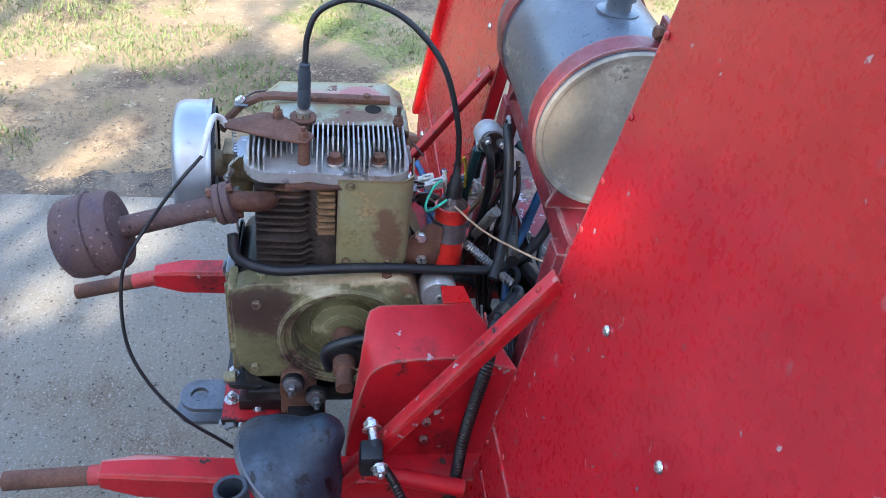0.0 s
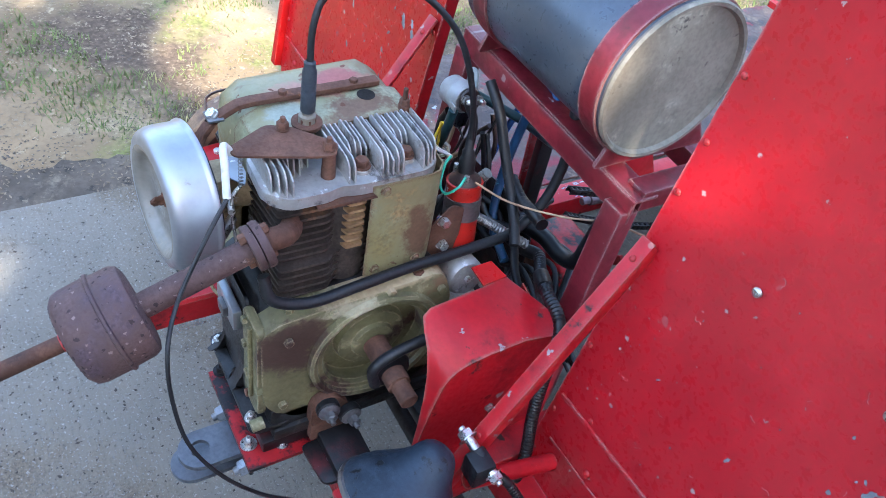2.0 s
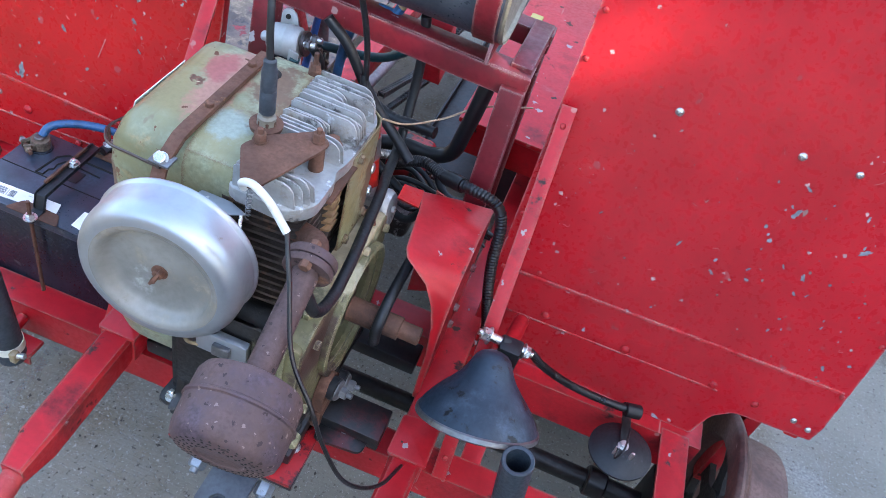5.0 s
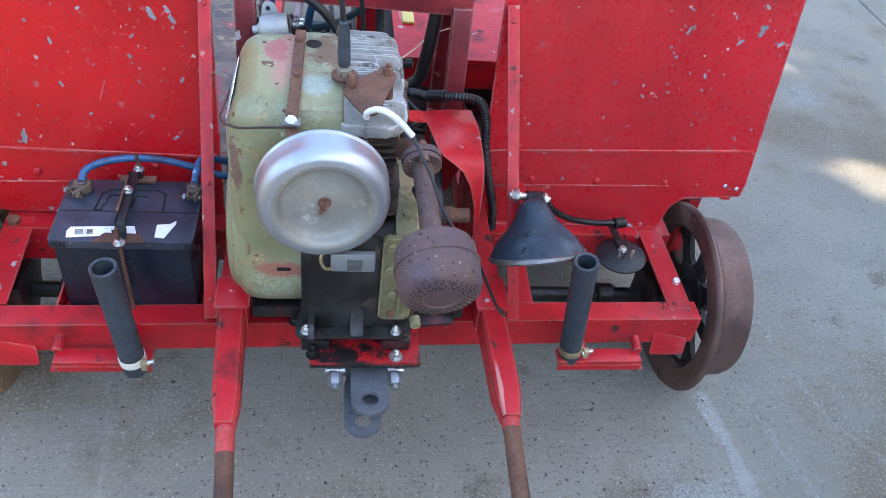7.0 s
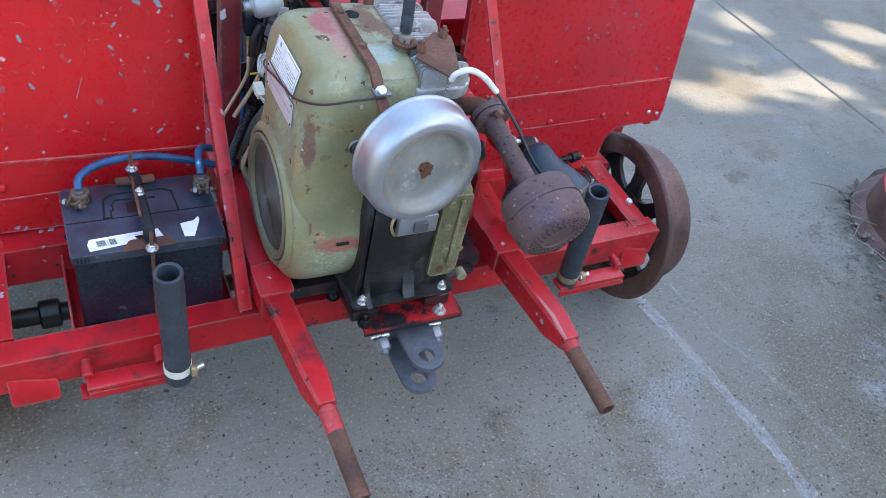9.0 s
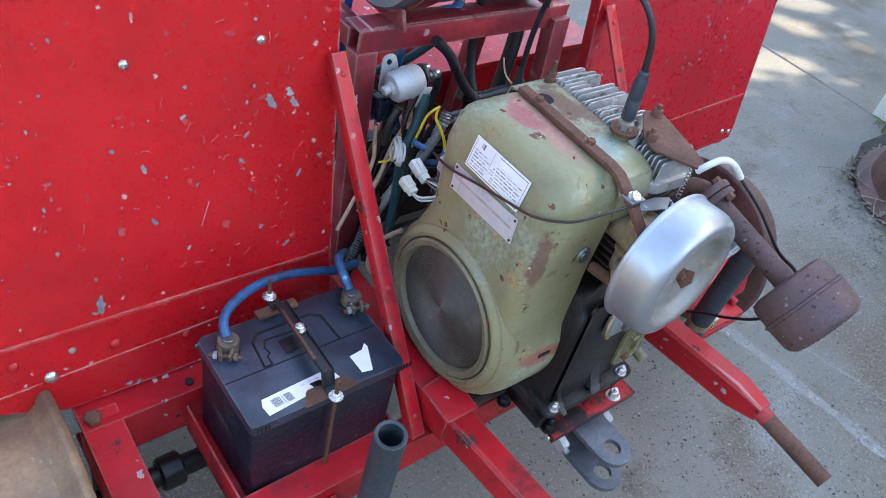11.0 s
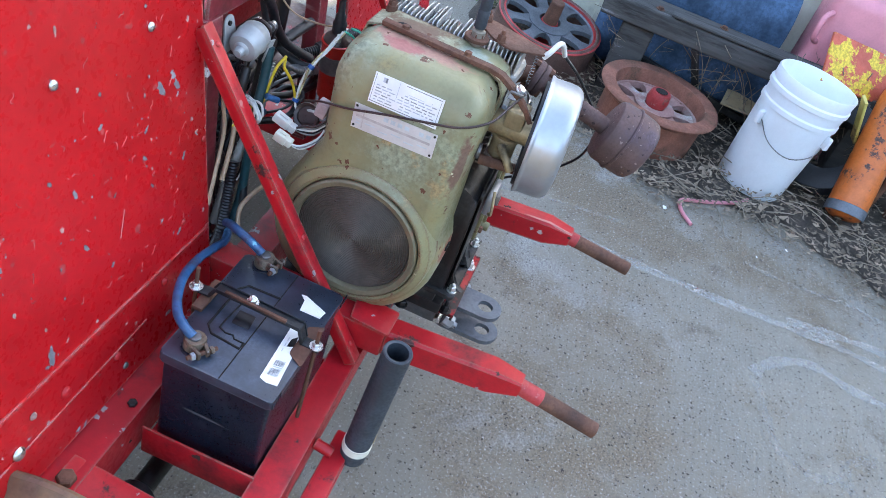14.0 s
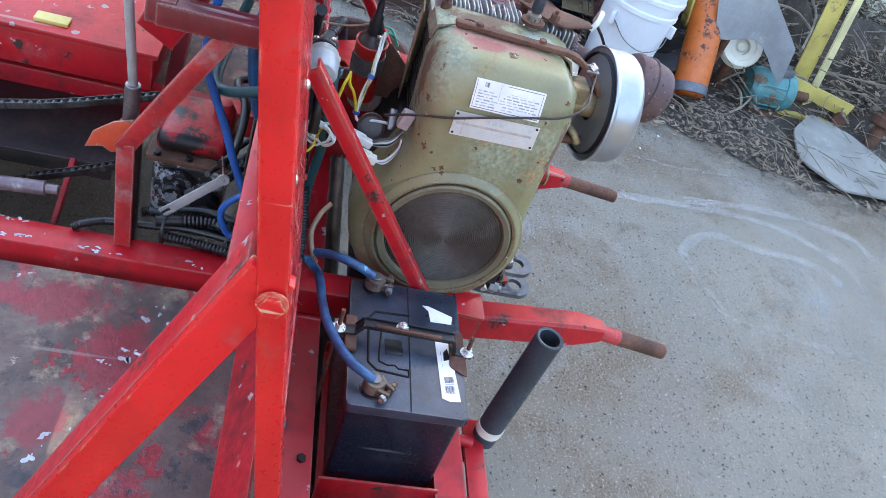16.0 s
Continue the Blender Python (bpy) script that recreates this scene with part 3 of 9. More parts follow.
def part(name, bm, material, parent, label="", sharp=38.0):
    ob = new(name, mesh_of(name, bm, material, sharp))
    ob.parent = parent
    if parent.type == "EMPTY":
        ob.matrix_parent_inverse = Matrix.Translation(-parent.location)
    return tagged(ob, label)


def thing(name, at, label, category, group="", kind=""):
    ob = new(name)
    ob.location = at
    ob.empty_display_size = 0.05
    return tagged(ob, label, category, group, kind)


def solo(name, bm, material, label, category, group="", kind="", sharp=38.0):
    return tagged(new(name, mesh_of(name, bm, material, sharp)), label, category, group, kind)


def turn_to(d):
    return Vector(d).to_track_quat("Z", "Y").to_matrix().to_4x4()


def box(bm, lo, hi, m=None, bevel=0.0, seg=2):
    r = bmesh.ops.create_cube(bm, size=1)
    vs = r["verts"]
    c, s = [(a + b) / 2 for a, b in zip(lo, hi)], [b - a for a, b in zip(lo, hi)]
    for v in vs:
        v.co = Vector([v.co[i] * s[i] + c[i] for i in range(3)])
    if bevel:
        es = list({e for v in vs for e in v.link_edges})
        g = bmesh.ops.bevel(bm, geom=es, offset=bevel, segments=seg, profile=0.5, affect="EDGES")
        vs = list({v for f in g["faces"] for v in f.verts} | {v for v in vs if v.is_valid})
    if m is not None:
        bmesh.ops.transform(bm, matrix=m, verts=vs)
    return bm


def bar(bm, a, b, w, h, up=(0, 0, 1), bevel=0.002):
    """A straight bar of section w across and h along `up`, from a to b."""
    a, b = Vector(a), Vector(b)
    d = (b - a).normalized()
    side = d.cross(Vector(up)).normalized()
    u = side.cross(d)
    m = Matrix((side, d, u)).transposed().to_4x4()
    m.translation = a
    return box(bm, (-w / 2, 0, -h / 2), (w / 2, (b - a).length, h / 2), m, bevel, 2)


def lathe(bm, profile, a, d, seg=32, close=False):
    """A turned shape: (radius, distance along d from a)."""
    m = turn_to(d)
    m.translation = a
    rings = []
    for r, z in profile:
        if r < 1e-5:
            rings.append([bm.verts.new(m @ Vector((0, 0, z)))])
        else:
            rings.append([bm.verts.new(m @ Vector((r * math.cos(2 * math.pi * i / seg), r * math.sin(2 * math.pi * i / seg), z))) for i in range(seg)])
    pairs = list(zip(rings, rings[1:])) + ([(rings[-1], rings[0])] if close else [])
    for p, q in pairs:
        for i in range(seg):
            j = (i + 1) % seg
            if len(p) == 1 and len(q) == 1:
                continue
            if len(p) == 1:
                bm.faces.new((p[0], q[i], q[j]))
            elif len(q) == 1:
                bm.faces.new((p[i], p[j], q[0]))
            else:
                bm.faces.new((p[i], p[j], q[j], q[i]))
    return bm


def rod(bm, a, b, r, r2=None, seg=20, edge=None):
    a, b = Vector(a), Vector(b)
    n = (b - a).length
    r2 = r if r2 is None else r2
    e = min(r, r2) * 0.12 if edge is None else edge
    return lathe(bm, [(0, 0), (r - e, 0), (r, e), (r2, n - e), (r2 - e, n), (0, n)], a, b - a, seg)


def pipe(bm, a, b, r, wall, seg=24):
    a, b = Vector(a), Vector(b)
    n = (b - a).length
    return lathe(bm, [(r - wall, 0), (r, 0), (r, n), (r - wall * 0.3, n + wall * 0.2), (r - wall, n), (r - wall, n - 0.12 * n)], a, b - a, seg, close=True)


def smooth_path(pts, steps=8):
    pts = [Vector(p) for p in pts]
    ext = [pts[0] * 2 - pts[1], *pts, pts[-1] * 2 - pts[-2]]
    out = []
    for i in range(1, len(ext) - 2):
        p0, p1, p2, p3 = ext[i - 1:i + 3]
        for k in range(steps):
            t = k / steps
            out.append(0.5 * (2 * p1 + (p2 - p0) * t + (2 * p0 - 5 * p1 + 4 * p2 - p3) * t * t + (3 * p1 - p0 - 3 * p2 + p3) * t ** 3))
    return out + [pts[-1]]


def tube(bm, pts, r, seg=10, steps=8, ribs=0.0, smooth=True):
    """A round cable through the points. ribs: spacing of the corrugations of a conduit."""
    path = smooth_path(pts, steps) if smooth else [Vector(p) for p in pts]
    if ribs:
        fine, left = [path[0]], 0.0
        for p, q in zip(path, path[1:]):
            n = (q - p).length
            k = max(1, round(n / (ribs / 2)))
            fine += [p.lerp(q, (i + 1) / k) for i in range(k)]
        path = fine
    u = None
    rings = []
    for i, p in enumerate(path):
        d = (path[min(i + 1, len(path) - 1)] - path[max(i - 1, 0)]).normalized()
        if u is None:
            u = d.orthogonal().normalized()
        u = (u - d * u.dot(d)).normalized()
        w = d.cross(u)
        rr = r * (0.86 if ribs and i % 2 else 1.0)
        rings.append([bm.verts.new(p + rr * (u * math.cos(2 * math.pi * k / seg) + w * math.sin(2 * math.pi * k / seg))) for k in range(seg)])
    for p, q in zip(rings, rings[1:]):
        for k in range(seg):
            bm.faces.new((p[k], p[(k + 1) % seg], q[(k + 1) % seg], q[k]))
    bm.faces.new(rings[0][::-1])
    bm.faces.new(rings[-1])
    return bm


def prism(bm, outline, a, u, v, n, thick, bevel=0.0):
    """A flat outline of (u, v) pairs at the point a, thickened along n."""
    a, u, v, n = Vector(a), Vector(u), Vector(v), Vector(n).normalized()
    lo = [bm.verts.new(a + u * p + v * q) for p, q in outline]
    hi = [bm.verts.new(a + u * p + v * q + n * thick) for p, q in outline]
    faces = [bm.faces.new(lo[::-1]), bm.faces.new(hi)]
    for i in range(len(outline)):
        j = (i + 1) % len(outline)
        faces.append(bm.faces.new((lo[i], lo[j], hi[j], hi[i])))
    if bevel:
        es = list({e for f in faces[:2] for e in f.edges})
        bmesh.ops.bevel(bm, geom=es, offset=bevel, segments=2, profile=0.5, affect="EDGES")
    return bm


def rounded(outline, r, seg=5):
    """The outline with its corners rounded by r (a number, or one for each corner)."""
    out, n = [], len(outline)
    for i, p in enumerate(outline):
        rr = r[i] if isinstance(r, (list, tuple)) else r
        p, a, b = Vector(p), Vector(outline[i - 1]), Vector(outline[(i + 1) % n])
        if rr < 1e-6:
            out.append(tuple(p))
            continue
        da, db = (a - p).normalized(), (b - p).normalized()
        k = min(rr, (a - p).length * 0.49, (b - p).length * 0.49)
        s, e = p + da * k, p + db * k
        for q in range(seg + 1):
            t = q / seg
            out.append(tuple((1 - t) ** 2 * s + 2 * t * (1 - t) * p + t * t * e))
    return out


def inset(outline, d):
    """The closed outline (anticlockwise) moved inwards by d."""
    out, n = [], len(outline)
    for i, p in enumerate(outline):
        p, a, b = Vector(p), Vector(outline[i - 1]), Vector(outline[(i + 1) % n])
        t = ((b - p).normalized() + (p - a).normalized()).normalized()
        out.append(tuple(p + Vector((-t.y, t.x)) * d))
    return out


def loft(bm, loops, caps=True):
    vs = [[bm.verts.new(p) for p in l] for l in loops]
    for p, q in zip(vs, vs[1:]):
        for i in range(len(p)):
            j = (i + 1) % len(p)
            bm.faces.new((p[i], p[j], q[j], q[i]))
    if caps:
        bm.faces.new(vs[0][::-1])
        bm.faces.new(vs[-1])
    return bm


def hexhead(bm, at, d, across, high, washer=0.0, stud=0.0, dome=True):
    """A hexagon head or nut on a washer, with a stud end."""
    m = turn_to(d)
    m.translation = at
    z = 0.0
    if washer:
        lathe(bm, [(0, 0), (washer, 0), (washer, 0.0018), (0, 0.0018)], at, d, 18)
        z = 0.0018
    r = across / 2 / math.cos(math.pi / 6)
    lo = [m @ Vector((r * math.cos(i * math.pi / 3), r * math.sin(i * math.pi / 3), z)) for i in range(6)]
    mid = [m @ Vector((r * math.cos(i * math.pi / 3), r * math.sin(i * math.pi / 3), z + high * 0.85)) for i in range(6)]
    top = [m @ Vector((r * 0.84 * math.cos(i * math.pi / 3), r * 0.84 * math.sin(i * math.pi / 3), z + high)) for i in range(6)]
    loft(bm, [lo, mid, top])
    if stud:
        lathe(bm, [(across * 0.27, z + high * 0.9), (across * 0.27, z + high + stud), (across * 0.2, z + high + stud + 0.001), (0, z + high + stud + 0.001)], at, d, 12)
    return bm


def bolt(parent, at, d=(0, 0, 1), across=0.013, high=0.007, washer=0.009, stud=0.0, material=None, name="bolt"):
    return part(name, hexhead(bmesh.new(), at, d, across, high, washer, stud), material or M_bolt, parent)


def rivet_mesh(r=0.006):
    bm = bmesh.new()
    lathe(bm, [(r, 0), (r * 0.92, r * 0.3), (r * 0.6, r * 0.55), (0, r * 0.66)], (0, 0, 0), (0, 0, 1), 12)
    return bm


def panel_y(z):
    return 0.352 + 0.134 * z

# ---------------------------------------------------------------- ground
def sheet(name, lo, hi, z, material, label, category, cuts=1):
    bm = bmesh.new()
    bmesh.ops.create_grid(bm, x_segments=cuts, y_segments=cuts, size=0.5)
    for v in bm.verts:
        v.co = Vector((lo[0] + (v.co.x + 0.5) * (hi[0] - lo[0]), lo[1] + (v.co.y + 0.5) * (hi[1] - lo[1]), z))
    return solo(name, bm, material, label, category, kind="structure")


sheet("ground", (-900, -900), (900, 900), -0.045, M_dirt, "bare sandy dirt with patchy dry grass", "ground")
slab = thing("pavement", (0, 0, 0), "weathered grey concrete slab with stains and pale scratches", "pavement", kind="structure")
part("slab", box(bmesh.new(), (-1.10, -7, -0.14), (2.645, 9, 0.0), None, 0.006, 1), M_concrete, slab)
part("slab", box(bmesh.new(), (2.657, -7, -0.14), (9.0, 9, -0.001), None, 0.006, 1), M_concrete, slab)
for pts, w, m in (([(0.906, 0.206), (0.932, 0.04), (0.947, -0.146), (0.957, -0.30), (0.956, -0.466), (0.955, -0.68), (0.967, -0.97), (0.979, -1.20), (0.932, -1.43), (0.803, -1.59)], 0.024, M_chalk),
                  ([(1.0, -1.0), (1.046, -1.25), (1.048, -1.48), (0.999, -1.716), (0.883, -1.773)], 0.026, M_chalk),
                  ([(0.667, -0.88), (0.724, -0.916), (0.795, -0.993), (0.825, -1.09), (0.79, -1.2), (0.781, -1.338), (0.746, -1.49), (0.668, -1.523)], 0.024, M_chalk),
                  ([(0.667, -0.88), (0.576, -0.906), (0.472, -0.927), (0.40, -0.96), (0.36, -1.05), (0.40, -1.14)], 0.018, M_chalkfaint),
                  ([(0.533, -1.253), (0.445, -1.15), (0.353, -1.174), (0.335, -1.313), (0.316, -1.454)], 0.022, M_chalkfaint),
                  ([(1.241, -0.85), (1.226, -1.02), (1.25, -1.25), (1.2, -1.6)], 0.014, M_chalkfaint),
                  ([(0.79, -1.36), (0.60, -1.40), (0.40, -1.32)], 0.022, M_chalkfaint), ([(0.90, -1.56), (0.70, -1.62), (0.40, -1.54)], 0.022, M_chalkfaint),
                  ([(1.046, 0.25), (1.05, 0.08), (1.11, -0.11), (1.16, -0.4)], 0.012, M_chalkfaint), ([(1.18, 0.44), (1.229, 0.146), (1.33, -0.02)], 0.010, M_chalkfaint),
                  ([(-0.545, 0.26), (-0.537, 0.12), (-0.526, -0.05)], 0.013, M_chalkfaint)):
    path = smooth_path([(x, y, 0.0012) for x, y in pts], 10)
    bm = bmesh.new()
    rows = []
    for i, p in enumerate(path):
        d = (path[min(i + 1, len(path) - 1)] - path[max(i - 1, 0)]).normalized()
        s = Vector((-d.y, d.x, 0)) * w * 1.3 * (0.62 + 0.14 * math.sin(i * 0.5) + 0.08 * math.sin(i * 1.3))
        rows.append((bm.verts.new(p + s), bm.verts.new(p - s)))
    for a, b in zip(rows, rows[1:]):
        bm.faces.new((a[0], b[0], b[1], a[1]))
    part("chalk_mark", bm, m, slab)


# ---------------------------------------------------------------- trolley frame
SIDE = {"L": -1, "R": 1}
frame_ob = thing("trolley_frame", (0, 0.3, 0.2), "red painted welded steel frame of a rail trolley", "trolley frame")


def channel(bm, x0, x1, y0, y1, ztop, high, t=0.006, skew=0.0):
    """A channel along x, open towards +y."""
    c = [(y1, ztop), (y0, ztop), (y0, ztop - high), (y1, ztop - high), (y1, ztop - high + t), (y0 + t, ztop - high + t), (y0 + t, ztop - t), (y1, ztop - t)]
    return prism(bm, c, (x0, skew * x0, 0), (0, 1, 0), (0, 0, 1), (1, skew, 0), (x1 - x0) * math.hypot(1, skew), 0.001)


part("front_beam", channel(bmesh.new(), -0.738, 0.762, 0.1135, 0.1665, 0.371, 0.075, skew=0.019), M_red, frame_ob)
part("rear_beam", channel(bmesh.new(), -0.738, 0.760, 0.366, 0.431, 0.394, 0.09, skew=0.014), M_red, frame_ob)
for x0, x1, shift in ((-0.738, -0.678, 0.0), (0.706, 0.760, -0.014)):
    bm = bmesh.new()
    prism(bm, [(0.158, 0.3645), (0.390, 0.3905), (0.390, 0.3960), (0.158, 0.3715)], (x0, 0, 0), (shift / 0.232, 1, 0), (0, 0, 1), (1, 0, 0), x1 - x0, 0.0012)
    box(bm, (x0 if x0 < 0 else x1 - 0.018, 0.165, 0.300), (x0 + 0.006 if x0 < 0 else x1 - 0.012, 0.385, 0.363), None, 0.0015)
    part("side_rail", bm, M_red, frame_ob)
    bolt(frame_ob, ((x0 + x1) / 2 + 0.003 + shift * 0.3, 0.233 if x0 > 0 else 0.197, 0.3795 if x0 > 0 else 0.3755), (0, -0.1, 1), across=0.016)
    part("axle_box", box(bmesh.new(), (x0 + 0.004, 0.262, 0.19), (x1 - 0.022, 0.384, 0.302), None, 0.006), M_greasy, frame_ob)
for x in (-0.665, 0.70):
    bm = bmesh.new()
    prism(bm, rounded([(-0.035, -0.03), (0.045, -0.03), (0.045, 0.012), (-0.035, 0.03)], 0.006), (x, 0.112 + 0.019 * x, 0.300), (1, 0, 0), (0, 0.25, 1), (0, -1, 0), 0.006, 0.001)
    part("end_lug", bm, M_red, frame_ob)
bolt(frame_ob, (-0.718, 0.375, 0.3945), (0, -0.05, 1), across=0.024, high=0.012, washer=0.0, material=M_rust)
bolt(frame_ob, (-0.564, 0.375, 0.3945), (0, -0.05, 1), across=0.013, high=0.006, washer=0.0, material=M_oilblack)
# inner cross member between the engine and the lamp bay
for x in (0.372,):
    part("cross_bar", prism(bmesh.new(), [(0.150, 0.357), (0.382, 0.382), (0.382, 0.3895), (0.150, 0.3655)], (x - 0.018, 0, 0), (0, 1, 0), (0, 0, 1), (1, 0, 0), 0.036, 0.0012), M_red, frame_ob)
# long rails that run on into the carrying handles
for x in (-0.2335, 0.272):
    bm = bmesh.new()
    box(bm, (x - 0.0285, 0.075, 0.395), (x + 0.0285, 2.2, 0.455), None, 0.005)
    part("long_rail", bm, M_red, frame_ob)
    part("saddle_plate", prism(bmesh.new(), rounded([(-0.033, 0.0), (0.033, 0.0), (0.032, 0.085), (-0.032, 0.075)], 0.006), (x, 0.070, 0.456), (1, 0, 0), (0, 1, 0.05), (0, 0, 1), 0.006, 0.001), M_red, frame_ob)


wear = random.Random(29)
for y, x, n in ((0.903, -0.209, 3), (0.886, -0.208, 3), (0.892, -0.250, 5), (0.871, -0.246, 6), (0.772, -0.249, 3), (0.752, -0.252, 4), (0.721, -0.255, 2), (0.598, -0.239, 2), (0.588, -0.248, 3)):
    for _ in range(n):
        cx, cy, r, w, o = min(x + wear.gauss(0, 0.003), -0.207), y + wear.gauss(0, 0.008), 0.001 * wear.uniform(1.2, 4.0), wear.uniform(0, 6), []
        for i in range(14):
            a = math.pi * i / 7
            q = r * wear.uniform(0.6, 1.1) * (0.8 + 0.4 * math.sin(2 * a + w))
            o.append((max(cx + q * math.cos(a), -0.2605), cy + 1.6 * q * math.sin(a)))
        part("paint_flake", prism(bmesh.new(), o, (0, 0, 0.4551), (1, 0, 0), (0, 1, 0), (0, 0, 1), 0.0004), M_flake, frame_ob)


def handle(x0, x1, y_knee, z_knee, y_end, z_end, painted):
    """A carrying handle: a tapered welded box that ends in a length of pipe."""
    h = thing("carrying_handle", (x0, 0.08, 0.425), "red tapered steel carrying handle with a bare rusty pipe end", "handle", "carrying handles")
    bm = bmesh.new()
    xk = x0 + (x1 - x0) * 0.55
    secs = []
    for k, (w, hh) in ((0.0, (0.0245, 0.030)), (0.05, (0.0250, 0.031)), (0.78, (0.0235, 0.029)), (1.0, (0.0165, 0.017))):
        y = 0.074 + (y_knee - 0.074) * k
        x = x0 + (xk - x0) * k
        z = 0.427 + (z_knee - 0.427) * k
        secs.append([Vector((x + a * w, y, z + b * hh)) for a, b in ((-1, -0.8), (-0.8, -1), (0.8, -1), (1, -0.8), (1, 0.8), (0.8, 1), (-0.8, 1), (-1, 0.8))])
    loft(bm, secs)
    part("tapered_box", bm, M_red, h)
    a, b = Vector((xk, y_knee + 0.02, z_knee)), Vector((x1, y_end, z_end))
    part("pipe", pipe(bmesh.new(), a, b, 0.0155, 0.0035, 20), M_rust, h, "rusty pipe grip")
    part("sleeve", pipe(bmesh.new(), a, a.lerp(b, painted), 0.0162, 0.003, 20), M_redrust, h, "flaking red paint over rust")
    return h


handle(-0.2335, -0.211, -0.185, 0.440, -0.342, 0.402, 0.35)
handle(0.272, 0.266, -0.185, 0.452, -0.333, 0.436, 0.22)

# flat braces from the panels to the front beam
for x0, x1 in ((-0.291, -0.281), (0.298, 0.330)):
    b = thing("panel_brace", (x1, 0.112, 0.39), "red steel angle brace between panel and front beam", "brace", "panel braces")
    bm = bmesh.new()
    top, foot = Vector((x0, panel_y(0.912) - 0.010, 0.912)), Vector((x1, 0.108, 0.388))
    bar(bm, foot, top, 0.024, 0.005, (0, -0.7, 0.6), 0.001)
    s = 0.0098 * (1 if x0 > 0 else -1)
    bar(bm, foot + Vector((s, 0.007, -0.008)), top + Vector((s, 0.007, -0.008)), 0.005, 0.022, (0, -0.7, 0.6), 0.001)
    part("angle", bm, M_red, b)
    d = Vector((0, -0.80, 0.55))
    for k in (0.06, 0.42, 0.95):
        ob = part("rivet", rivet_mesh(0.005), M_red, b)
        q = turn_to(d)
        q.translation = foot.lerp(top, k) + d.normalized() * 0.003
        ob.matrix_basis = q


# ---------------------------------------------------------------- front panels
def front_panel(name, outline, label, rivets, crease, M_panel):
    """A sheet steel front panel that leans back, with a pressed crease, rivets and an angle frame behind it."""
    p = thing(name, (outline[0][0], panel_y(0.4), 0.4), label, "body panel", "front panels")
    bm = bmesh.new()
    slope = Vector((0, 0.134, 1))
    prism(bm, outline, (0, panel_y(0), 0), (1, 0, 0), slope, (0, 1, -0.134), 0.003)
    part("sheet", bm, M_panel, p)
    xs = [q[0] for q in outline]
    x0, x1 = min(xs), max(xs)
    part("crease", bar(bmesh.new(), (x0 + 0.01, panel_y(crease[0]) - 0.0015, crease[0]), (x1 - 0.012, panel_y(crease[1]) - 0.0015, crease[1]), 0.005, 0.007, (0, 0.134, 1), 0.002), M_panel, p)
    lo = crease[0] - 0.087
    part("lap_seam", bar(bmesh.new(), (x0 + 0.03, panel_y(lo) - 0.0006, lo), (x1 - 0.19, panel_y(lo + 0.012) - 0.0006, lo + 0.012), 0.003, 0.0035, (0, 0.134, 1), 0.001), M_panel, p)
    n = Vector((0, -1, 0.134)).normalized()
    q = turn_to(n)
    for x, z, r, m in rivets:
        bm = rivet_mesh(r)
        ob = part("rivet", bm, m, p)
        q.translation = Vector((x, panel_y(z), z)) + n * 0.001
        ob.matrix_basis = q.copy()
    return p


zt = 1.50
R_out = rounded([(0.283, 0.40), (0.735, 0.394), (0.749, 0.452), (0.780, 0.479), (0.917, 0.486), (0.922, 0.52), (0.888, zt), (0.283, zt)], [0.004, 0.008, 0.012, 0.008, 0.003, 0.003, 0.05, 0.01])
rv = [(0.450, 0.961, 0.007, M_bolt), (0.637, 0.965, 0.007, M_bolt), (0.72, 0.97, 0.006, M_bolt), (0.555, 0.517, 0.009, M_red), (0.40, 0.52, 0.008, M_red), (0.72, 0.52, 0.008, M_red), (0.80, 0.515, 0.007, M_red),
      (0.872, 0.515, 0.006, M_bolt), (0.902, 0.508, 0.006, M_bolt), (0.36, 0.60, 0.005, M_red), (0.911, 0.60, 0.005, M_red), (0.907, 0.72, 0.005, M_red), (0.902, 0.85, 0.005, M_red)]
rv += [(0.293, z, 0.005, M_red) for z in (0.55, 0.70, 0.985, 1.06, 1.15, 1.25, 1.38)]
panel_R = front_panel("front_panel", R_out, "glossy red sheet steel front panel with chipped paint and rivets", rv, (0.586, 0.609), M_panelR)
L_out = rounded([(-0.877, 0.46), (-0.76, 0.405), (-0.73, 0.400), (-0.283, 0.40), (-0.283, zt), (-0.877, zt)], [0.03, 0.01, 0.01, 0.004, 0.01, 0.05])
rv = [(-0.409, 0.943, 0.007, M_bolt), (-0.596, 0.938, 0.007, M_bolt), (-0.76, 0.935, 0.007, M_bolt), (-0.66, 0.50, 0.009, M_red), (-0.42, 0.52, 0.008, M_red), (-0.55, 0.47, 0.007, M_red), (-0.80, 0.52, 0.008, M_red),
      (-0.36, 0.60, 0.005, M_red), (-0.868, 0.6, 0.005, M_red), (-0.868, 0.829, 0.006, M_red), (-0.868, 0.95, 0.006, M_red), (-0.868, 1.06, 0.006, M_red), (-0.868, 1.2, 0.006, M_red)]
rv += [(-0.756, 0.478, 0.0105, M_bolt), (-0.721, 0.515, 0.006, M_faded), (-0.534, 0.435, 0.006, M_steel)]
rv += [(-0.293, z, 0.005, M_red) for z in (0.55, 0.72, 0.88, 1.06, 1.15, 1.25)]
panel_L = front_panel("front_panel", L_out, "red sheet steel front panel with many grey paint chips", rv, (0.556, 0.547), M_panelL)

